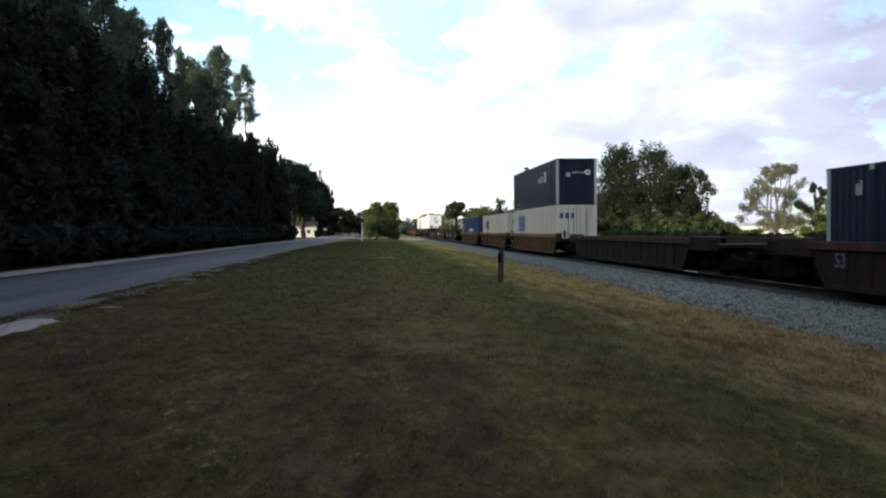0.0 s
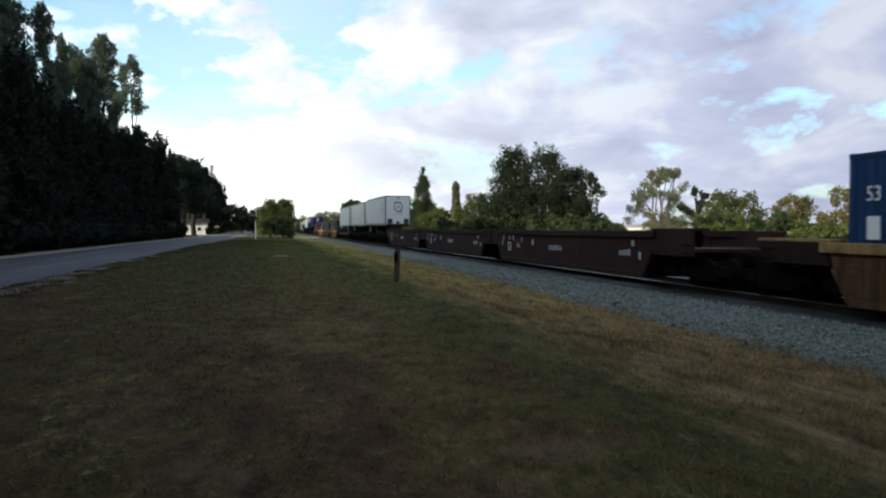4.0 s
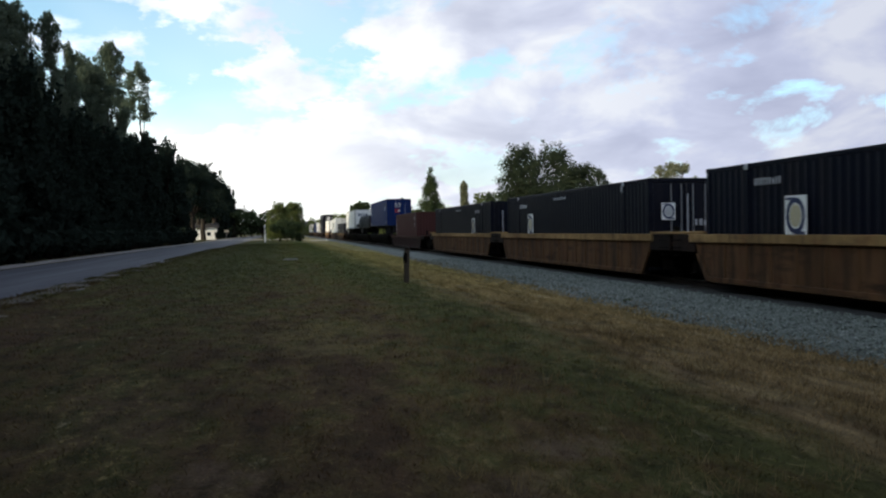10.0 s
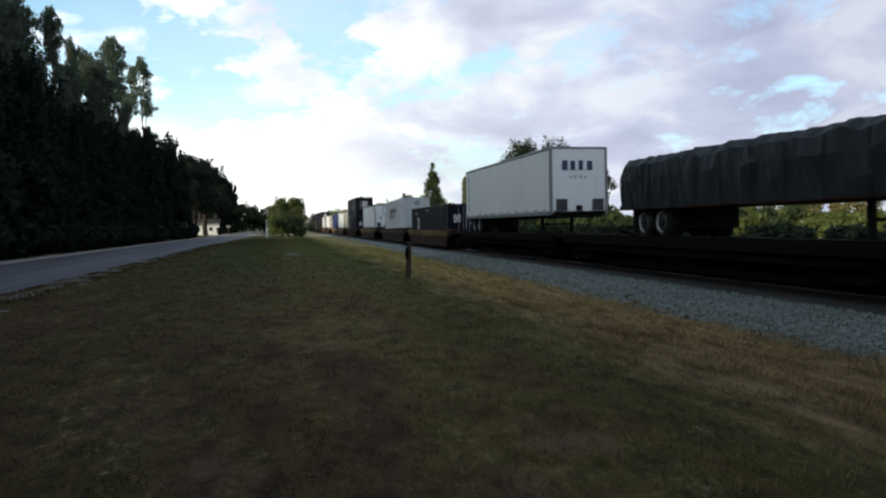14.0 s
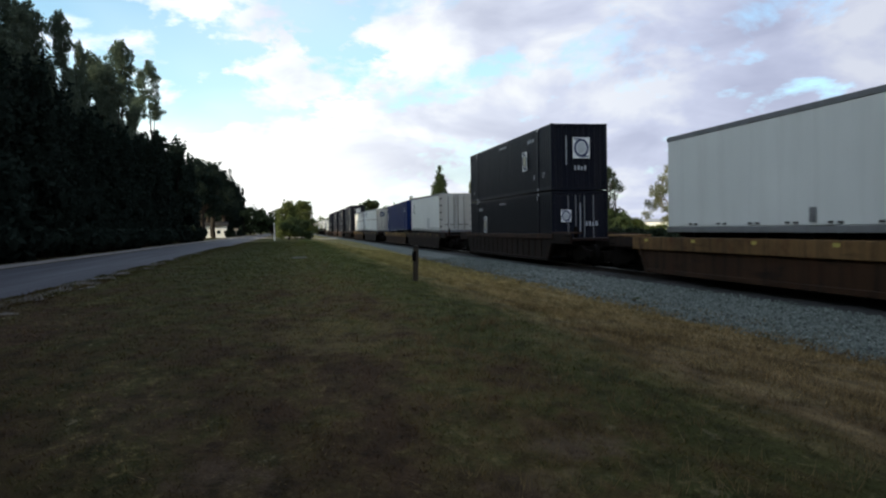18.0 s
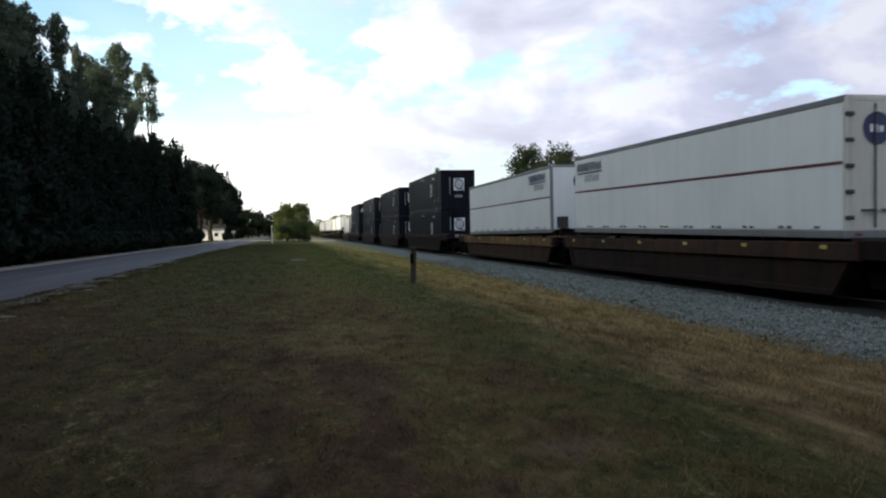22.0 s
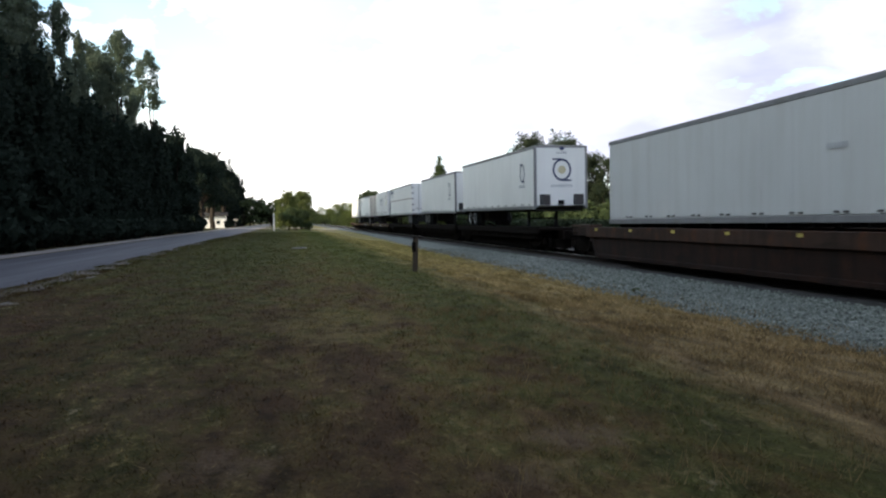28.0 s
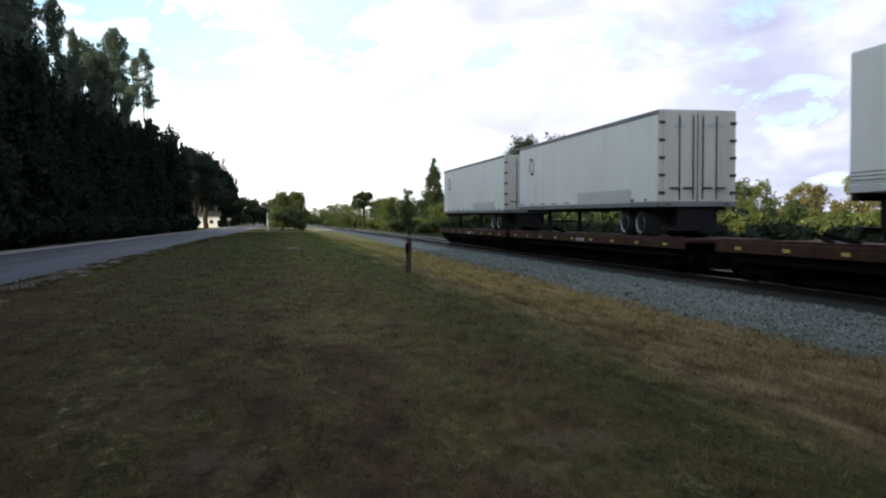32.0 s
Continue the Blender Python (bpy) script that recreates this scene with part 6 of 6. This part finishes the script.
# double stack: navy over cream
t = stack(-303.4, 0.20, 3.18, CREAM, "cream steel container with blue lettering at the bottom of a stack", "doors", pitch=0.30)
for i in range(3):
    decal(t, "logo_block", (ring(0.41, 0.20, 1.05, False) if i == 0 else plate(0.60, 0.84)) if i < 2 else hourglass(0.98, 0.86), MARKBLUE, "side", 13.15 - 0.87 * i, 2.28, 0.046, "blue logo block")
number(t, "INTERMODAL", 0.40, MARKBLUE, "side", 12.3, 1.62, 0.046).name = "lettering"
decal(t, "lettering", bars(3, 1.1, 0.42, 8), MARKNAVY, "end", -0.55, 2.55, 0.012)
t = stack(-303.4, 3.22, 6.13, INK, "dark navy container with silver posts on top of a stack", post_mat=SILVER)
decal(t, "lettering", bars(5, 1.7, 0.40, 9), MARKGREY, "side", 4.7, 5.06)
decal(t, "diamond_mark", ring(0.30, 0.18, 1.25, False), PAPERWHITE, "side", 3.35, 5.15)
decal(t, "marking", bars(6, 1.1, 0.16, 2), MARKGREY, "side", 13.3, 3.63)
decal(t, "lettering", bars(6, 0.9, 0.14, 9), MARKGREY, "end", 0.15, 5.25, 0.012)
decal(t, "diamond_mark", ring(0.16, 0.09, 1.0, False), PAPERWHITE, "end", 0.72, 5.25, 0.012)
decal(t, "diamond_mark", plate(0.26, 0.26), MARKGREY, "end", -0.55, 5.1, 0.012)
# cream box
t = stack(-283.7, 0.20, 3.11, CREAM, "cream steel container with dark lettering in a tan well car", "doors", pitch=0.30)
for i in range(3):
    decal(t, "logo_block", (ring(0.36, 0.18, 1.05, False) if i == 0 else plate(0.54, 0.74)) if i < 2 else hourglass(0.80, 0.76), MARKBLACK, "side", 13.35 - 0.80 * i, 2.12, 0.046, "dark logo block")
number(t, "53", 0.58, MARKBLACK, "side", 15.03, 2.13)
decal(t, "lettering", bars(3, 1.2, 0.42, 8), MARKNAVY, "end", -0.2, 2.40, 0.012)
decal(t, "marking", plate(0.4, 0.3), OFFWHITE, "side", 2.72, 2.48)
# mid-blue box with white word
t = stack(-263.5, 0.20, 3.12, STACKBLUE, "mid-blue container with white lettering and rusty patches")
decal(t, "lettering", bars(3, 1.1, 0.30, 1), MARKRED, "side", 8.9, 1.60)
decal(t, "lettering", bars(9, 3.5, 0.38, 2), PAPERWHITE, "side", 6.45, 1.66)
decal(t, "diamond_mark", ring(0.42, 0.24, 1.0, False), MARKGREY, "side", 13.2, 2.40)
decal(t, "diamond_mark", bars(5, 0.7, 0.6, 3), MARKDIM, "side", 12.4, 2.40)
for u in (-0.62, 0.62):
    decal(t, "diamond_mark", ring(0.34, 0.20, 0.8, False), MARKDIM, "end", u, 2.2, 0.012)
number(t, "53", 0.42, PAPERWHITE, "side", 15.4, 2.3)
decal(t, "marking", plate(0.35, 0.45), PAPERWHITE, "side", 15.4, 1.65)
# dark boxes in tan wells
for i, far in enumerate((-118.6, -98.9, -79.3)):
    t = stack(far, 0.20, 3.10, NAVY, "navy steel container with white ring-mark panel in a well car", "doors" if i < 2 else "plain", group="navy containers in wells")
    navy_marks(t, 0.20, 3.10, i < 2)
# short oxide-red box
t = stack(-58.5, 0.20, 3.11, REDBOX, "short oxide-red steel container in a rusty red well car", length=12.19, pitch=0.26)
decal(t, "marking", bars(3, 0.34, 0.30, 4), MARKGREY, "side", 0.85, 2.62)
decal(t, "marking", bars(2, 0.30, 0.22, 6, 0.5), MARKGREY, "side", 0.75, 2.05)
for k in range(8):
    decal(t, "marking", bars(1, 0.20, 0.19, k), PAPERWHITE, "side", 11.55, 2.55 - 0.24 * k, 0.05)
decal(t, "marking", plate(0.03, 1.7), MARKGREY, "end", 0.62, 2.0, 0.012)


def chassis(near, length, floor, deck, nose_near, label, rise=0.0):
    """Bare road chassis that carries a container."""
    c = thing("container_chassis", label, "chassis", "container chassis")
    beam = part("beam", boxes((-0.075, 0.075, 0.1, length - 0.1, floor - 0.30, floor), bevel=0.01), CHASSIS, c, m=pose(-0.475, 0, 0))
    again(beam, pose(0.475, 0, 0))
    bolster = part("bolster", boxes((-1.25, 1.25, -0.1, 0.1, floor - 0.16, floor), bevel=0.01), CHASSIS, c, m=pose(0, 0.1, 0))
    again(bolster, pose(0, length * 0.5, 0))
    again(bolster, pose(0, length - 0.1, 0))
    undercarriage(c, length, floor - 0.15, deck, nose_near, CHASSIS)
    run(c, near, rise, length)


# bright blue box on road wheels
t = stack(-35.4, 2.16, 4.99, BLUE, "bright blue corrugated container on a road chassis", pitch=0.36, depth=0.008)
chassis(-35.4 - C53, C53, 2.16, 1.08, False, "black road chassis under a bright blue container")
number(t, "53", 0.62, PAPERWHITE, "side", 1.38, 3.95)
number(t, "53", 0.72, PAPERWHITE, "end", -0.15, 4.30, 0.012)
decal(t, "lettering", bars(2, 0.50, 0.42, 3), MARKRED, "end", -0.2, 3.72, 0.012)
decal(t, "lettering", plate(0.28, 0.12), PAPERWHITE, "end", 0.0, 3.72, 0.022)
decal(t, "marking", plate(0.04, 1.3), MARKGREY, "end", 0.66, 3.9, 0.012)
decal(t, "marking", bars(7, 1.15, 0.18, 5), MARKGREY, "side", 0.98, 2.47)
decal(t, "logo_panel", plate(0.72, 0.56), PAPERWHITE, "side", 15.02, 3.95)
decal(t, "marking", plate(0.72, 0.13), PAPERWHITE, "side", 15.02, 3.52)
decal(t, "logo_mark", disc(0.29, 0.62), MARKNAVY, "side", 15.02, 4.0, 0.056)
decal(t, "marking", bars(4, 0.8, 0.2, 6), PAPERWHITE, "side", C53 - 0.9, 4.75)
decal(t, "marking", bars(6, 1.0, 0.16, 7), MARKGREY, "side", C53 - 1.0, 2.45)
dash = decal(t, "reflector", plate(0.26, 0.038), PAPERWHITE, "side", 0.8, 2.22, 0.012)
for k in range(1, 12):
    again(dash, face_pose("side", 0.8 + 1.32 * k, 2.22, 0.012))

# tarpaulin load on a flatbed
fb = thing("flatbed_trailer", "flatbed trailer with dark tarpaulin load and red bulkhead", "trailer")
part("bed", boxes((-1.28, 1.28, 0, 14.4, 2.00, 2.16), bevel=0.015), DECKRED, fb)
rs2 = np.random.RandomState(31)
tv, tf = [], []
prof = [(-1.29, 2.05), (-1.31, 2.5), (-1.30, 3.0), (-1.24, 3.45), (-1.0, 3.66), (0.0, 3.72), (1.0, 3.66), (1.24, 3.45), (1.31, 2.5), (1.29, 2.05)]
nt = 58
for j in range(nt + 1):
    y = 1.2 + 13.0 * j / nt
    sag = 0.05 * math.sin(j * 0.9) + 0.06 * rs2.randn()
    for k, (x, z) in enumerate(prof):
        w = 0 if k in (0, len(prof) - 1) else 1
        tv.append((x * (1 + 0.025 * w * rs2.randn()), y, z + w * (0.03 * rs2.randn() + 0.4 * sag)))
wv = len(prof)
for j in range(nt):
    for k in range(wv - 1):
        q = j * wv + k
        tf.append((q, q + wv, q + wv + 1, q + 1))
tf += [tuple(range(wv)), tuple(range(nt * wv, nt * wv + wv))[::-1]]
mesh_object("tarpaulin", tv, tf, TARP, fb)
strap = part("strap", boxes((-1.335, -1.325, -0.04, 0.04, 2.05, 3.4)), CHASSIS, fb, "dark strap", pose(0, 2.2, 0))
for k in range(1, 9):
    again(strap, pose(0, 2.2 + 1.4 * k, 0))
part("bulkhead", boxes((-1.27, 1.27, 0.0, 0.14, 2.1, 3.45), bevel=0.02), REDBOX, fb, "faded red front bulkhead")
undercarriage(fb, 14.4, 2.0, 1.08, True)
run(fb, -34.4)

# white trailer with dark letters on its nose
t = run(trailer("white road trailer with ribbed sides and dark nose lettering", 16.3, 1.95, 4.91, WHITE, True, 1.08, group="trailers on flat cars"), 3.6 - 16.3)
decal(t, "lettering", bars(4, 1.5, 0.42, 4), MARKNAVY, "end", 0.0, 4.1, 0.03)
decal(t, "lettering", bars(4, 0.9, 0.12, 5), MARKGREY, "end", 0.0, 3.6, 0.03)
for k in range(13):
    part("side_rib", boxes((-1.312, -1.286, 0.1, 16.2, 2.2 + 0.2 * k, 2.235 + 0.2 * k)), WHITE, t)
for k in range(4):
    decal(t, "lettering", plate(0.34, 0.42), MARKGREY, "side", 15.4 - 0.02 * k, 4.3 - 0.55 * k, 0.02)

t = stack(25.5, 0.20, 3.08, NAVY, "navy blue steel container with door end in a tan well car", "doors")
navy_marks(t, 0.20, 3.08, True)
# light grey 45-foot box riding high in a well
t = stack(44.6, 1.33, 4.225, OFFWHITE, "pale grey container with black lettering riding high in a well car", length=13.72, rise=-0.15, pitch=0.34, group="")
number(t, "45", 0.55, MARKBLACK, "end", 0.1, 3.65, 0.012)
number(t, "45", 0.42, MARKBLACK, "side", 0.36, 3.38)
decal(t, "logo_mark", plate(0.95, 1.10), MARKBLACK, "side", 8.80, 2.83)
decal(t, "logo_mark", bars(1, 0.45, 1.10, 2), MARKRED, "side", 8.62, 2.83, 0.056)
decal(t, "lettering", bars(7, 3.4, 0.50, 6), MARKBLACK, "side", 6.3, 3.12)
decal(t, "lettering", bars(5, 2.4, 0.27, 7, 0.5), MARKBLACK, "side", 6.6, 2.60)
chassis(44.6 - 13.72, 13.72, 1.33, 0.20, True, "black road chassis sunk in the well of a car", -0.15)


def well_trailer(far, length, top, nose, label, stripe=None, door=None, mat=WHITE, rise=0.0):
    t = run(trailer(label, length, 1.36, top, mat, nose, 0.20, door, stripe, group="trailers in well cars"), far - length, rise, length)
    return t


t = well_trailer(69.5, 14.5, 4.25, True, "white trailer with grey trim and blue ring mark on its nose")
emblem(t, "end", 0.05, 3.55, 1.0, False, MARKBLUE)
emblem(t, "side", 1.50, 3.48, 0.88, False)
decal(t, "placard", disc4(0.24), MARKGREY, "end", -0.55, 2.65, 0.03)
decal(t, "placard", plate(0.24, 0.34), RAILGREY, "side", 7.45, 1.76, 0.016)
decal(t, "lettering", bars(7, 0.9, 0.10, 2), MARKGREY, "end", 0.05, 3.0, 0.03)
# navy double stack
DS_LABEL = "navy blue steel container with white ring-mark panel in a double stack"


def double(far, lower_doors=False, upper_doors=False):
    t = stack(far, 0.20, 3.14, NAVY, DS_LABEL, "doors" if lower_doors else "plain", group="double-stacked containers")
    navy_marks(t, 0.20, 3.14, lower_doors)
    t = stack(far, 3.19, 6.11, NAVY, DS_LABEL, "doors" if upper_doors else "plain", group="double-stacked containers")
    navy_marks(t, 3.19, 6.11, upper_doors)
    number(t, "53'", 0.32, MARKGREY, "side", 0.95 if not upper_doors else C53 - 0.95, 3.90)


double(96.8, True, False)
t = well_trailer(122.6, 14.63, 4.345, False, "white trailer with aged door end and patched side", door=BEIGE, rise=0.15)
emblem(t, "side", 12.76, 3.32, 0.88, False, MARKBLACK)
decal(t, "patch_panel", plate(1.27, 0.9), OFFWHITE, "side", 5.1, 2.0, 0.014)
decal(t, "patch_panel", plate(5.0, 0.15), OFFWHITE, "side", 2.6, 1.64, 0.016)
t = stack(141.6, 1.42, 4.275, BLUE, "bright blue corrugated container riding high in a tan well car", pitch=0.36, rise=-0.17, depth=0.008)
chassis(141.6 - C53, C53, 1.42, 0.20, True, "black road chassis under a blue container in the well", -0.17)
number(t, "53", 0.55, PAPERWHITE, "side", 1.48, 3.35)
number(t, "53", 0.70, PAPERWHITE, "end", -0.1, 3.6, 0.012)
decal(t, "lettering", bars(2, 0.5, 0.42, 3), MARKRED, "end", -0.1, 3.0, 0.012)
decal(t, "logo_panel", plate(0.72, 0.56), PAPERWHITE, "side", 15.02, 3.17)
decal(t, "marking", plate(0.72, 0.13), PAPERWHITE, "side", 15.02, 2.74)
decal(t, "logo_mark", disc(0.29, 0.62), MARKNAVY, "side", 15.02, 3.22, 0.056)
decal(t, "marking", bars(4, 0.7, 0.2, 6), PAPERWHITE, "side", C53 - 0.75, 3.95)
decal(t, "marking", bars(6, 1.0, 0.16, 7), MARKGREY, "side", C53 - 1.0, 1.65)
dash = decal(t, "reflector", plate(0.26, 0.038), PAPERWHITE, "side", 0.8, 1.46, 0.012)
for k in range(1, 12):
    again(dash, face_pose("side", 0.8 + 1.32 * k, 1.46, 0.012))


def express(t, length, z):
    decal(t, "lettering", bars(14, 2.5, 0.30, 5, 0.5), MARKNAVY, "side", length - 1.65, z, 0.016)
    decal(t, "lettering", bars(7, 1.5, 0.26, 6, 0.45), MARKGREY, "side", length - 1.95, z - 0.45, 0.016)
    decal(t, "underline", plate(2.5, 0.05), MARKNAVY, "side", length - 1.65, z - 0.24, 0.016)


t = well_trailer(170.0, 16.1, 4.35, False, "white trailer with thin dark stripe and rust-stained doors", MARKMAROON, BEIGE, rise=0.15)
express(t, 16.1, 3.88)
bd = decal(t, "badge", disc(0.34), MARKNAVY, "end", -0.55, 3.65, 0.03)
part("script", bars(3, 0.34, 0.16, 4), PAPERWHITE, bd, m=pose(0, 0, 0.009))
t = well_trailer(189.1, 16.15, 4.33, True, "white trailer with thin dark stripe and plain nose", MARKMAROON, rise=-0.11)
express(t, 3.6, 3.90)
bd = decal(t, "badge", disc(0.37), MARKNAVY, "end", 0.1, 3.62, 0.03, "blue round badge")
part("script", bars(3, 0.46, 0.22, 4), PAPERWHITE, bd, m=pose(0, 0, 0.009))
part("access_door", boxes((0.35, 0.85, -0.05, -0.016, 1.72, 2.42), bevel=0.012), DOORBAR, t, "dark access door")
double(214.9)
double(238.3)
double(262.0)
double(285.6, False, True)
t = well_trailer(305.4, 14.62, 4.32, True, "plain white trailer with faded nose mark and dark top rail", mat=OFFWHITE, rise=-0.08)
emblem(t, "end", -0.1, 3.65, 1.0, False, PAPERWHITE)
decal(t, "marking", bars(6, 0.7, 0.12, 2), MARKGREY, "side", 2.15, 3.0, 0.016)


def flat_trailer(far, length, top, nose, label, stripe=None, door=None, floor=2.02, deck=1.08, rise=0.0):
    return run(trailer(label, length, floor, top, WHITE, nose, deck, door, stripe, group="trailers on flat cars"), far - length, rise, length)


def q_nose(t, z):
    emblem(t, "end", 0.05, z, 1.15, False)
    decal(t, "lettering", bars(9, 1.1, 0.13, 3), MARKGREY, "end", 0.05, z - 0.75, 0.03)
    decal(t, "badge", disc(0.12, 0.7), MARKNAVY, "end", 0.05, z + 1.0, 0.03)
    decal(t, "lettering", bars(5, 0.55, 0.10, 4), MARKGREY, "end", 0.05, z + 0.80, 0.03)


for far, length, top in ((-179.3, 16.15, 5.075), (-160.7, 16.1, 5.02), (330.6, 16.1, 5.02), (347.7, 14.6, 4.925)):
    t = flat_trailer(far, length, top, True, "white road trailer with grey trim and ring mark on its nose", rise=0.09)
    emblem(t, "side", 2.0, top - 1.22, 1.0, False)
    decal(t, "lettering", bars(7, 1.0, 0.13, 2), MARKGREY, "side", 2.0, top - 1.86, 0.016)
    q_nose(t, top - 1.15)
t = flat_trailer(-140.1, 16.15, 5.06, False, "white road trailer with rust-streaked double doors", None, BEIGE)
emblem(t, "side", 14.1, 3.88, 0.95, False)
decal(t, "lettering", bars(4, 0.5, 0.18, 2), MARKGREY, "end", -0.72, 4.55, 0.03)
decal(t, "lettering", bars(6, 0.7, 0.18, 3), MARKGREY, "end", 0.72, 4.55, 0.03)
t = flat_trailer(369.6, 16.15, 4.97, False, "white road trailer with thin dark red stripe and hinged doors", MARKMAROON, WHITE)
express(t, 16.15, 4.56)
# white refrigerated container on a chassis
rc = thing("refrigerated_container", "white refrigerated container with scuffed panels and cooling unit", "container")
part("body", boxes((-1.29, 1.29, 0.30, 12.13, 2.30, 4.98), bevel=0.03), WHITE, rc)
part("base_rail", boxes((-1.30, 1.30, 0.2, 12.13, 2.12, 2.30), bevel=0.015), OFFWHITE, rc)
for k in range(3):
    part("side_groove", boxes((-1.297, -1.287, 0.35, 12.05, 2.36 + 0.08 * k, 2.385 + 0.08 * k)), RAILGREY, rc)
fr = part("end_frame", boxes((-0.09, 0.09, 0.0, 0.32, 2.14, 5.0), bevel=0.02), WHITE, rc, m=pose(-1.21, 0, 0))
again(fr, pose(1.21, 0, 0))
part("end_header", boxes((-1.2, 1.2, 0.0, 0.3, 4.82, 5.0), bevel=0.02), WHITE, rc)
part("unit_panel", boxes((-1.1, 1.1, 0.10, 0.3, 2.2, 4.82), bevel=0.01), OFFWHITE, rc)
part("fan_grille", ring(0.40, 0.30, 1.0, False), MARKBLACK, rc, "round dark fan rim", face_pose("end", 0.22, 3.85, -0.09))
part("fan", disc(0.30), HUB, rc, "grey fan behind its rim", face_pose("end", 0.22, 3.85, -0.095))
for z in (2.80, 3.28):
    part("vent", boxes((-0.98, -0.30, 0.07, 0.11, z, z + 0.24), bevel=0.01), MARKBLACK, rc, "dark vent slot")
part("compressor_guard", boxes((-0.75, 0.75, 0.02, 0.10, 2.2, 2.36), bevel=0.01), MARKBLACK, rc)
bm = bmesh.new()
rod(bm, (-0.85, 0.06, 4.35), (-0.15, 0.06, 3.45), 0.035)
rod(bm, (-0.15, 0.06, 3.45), (-0.05, 0.06, 2.45), 0.03)
part("unit_brace", bm, MARKBLACK, rc, "dark slanted brace")
part("hazard_label", boxes((0.3, 0.6, 0.08, 0.10, 4.45, 4.72)), MARKGOLD, rc, "yellow label")
decal(rc, "lettering", bars(9, 3.4, 0.46, 6, 0.45), MARKGREY, "side", 6.0, 3.98, 0.012)
decal(rc, "lettering", bars(6, 2.9, 0.20, 7, 0.5), MARKGREY, "side", 6.0, 3.48, 0.012)
decal(rc, "label_plate", plate(0.34, 0.4), MARKGOLD, "side", 1.2, 3.55, 0.012)
decal(rc, "marking", bars(3, 0.4, 0.5, 4), MARKGREY, "side", 1.6, 4.3, 0.012)
run(rc, 384.9 - 12.13)
chassis(384.9 - 12.13, 12.13, 2.12, 1.02, True, "black road chassis under a white refrigerated container")
for far, length, top in ((408.5, 15.0, 5.055), (427.4, 16.1, 5.08)):
    t = flat_trailer(far, length, top, False, "white road trailer with aged doors on a rusty flat car", None, BEIGE, 2.05, 1.02, 0.10)
    emblem(t, "side", length - 2.04, top - 1.04, 0.82, False, MARKBLACK)
    decal(t, "patch_panel", plate(5.0, 0.45), OFFWHITE, "side", 4.5, 2.42, 0.014)
    decal(t, "lettering", bars(4, 0.4, 0.16, 2), MARKGREY, "end", -0.6, top - 0.5, 0.03)
    decal(t, "lettering", bars(6, 0.6, 0.16, 3), MARKGREY, "end", 0.65, top - 0.5, 0.03)


def motions():
    """The whole train rolls past at one speed."""
    for ob, near, dz, tilt in MOVERS:
        walk(ob, [(t, pose(TRACK_X, near + SPEED * (16 - t), dz, tilt)) for t in (0, 16, 32)])


motions()
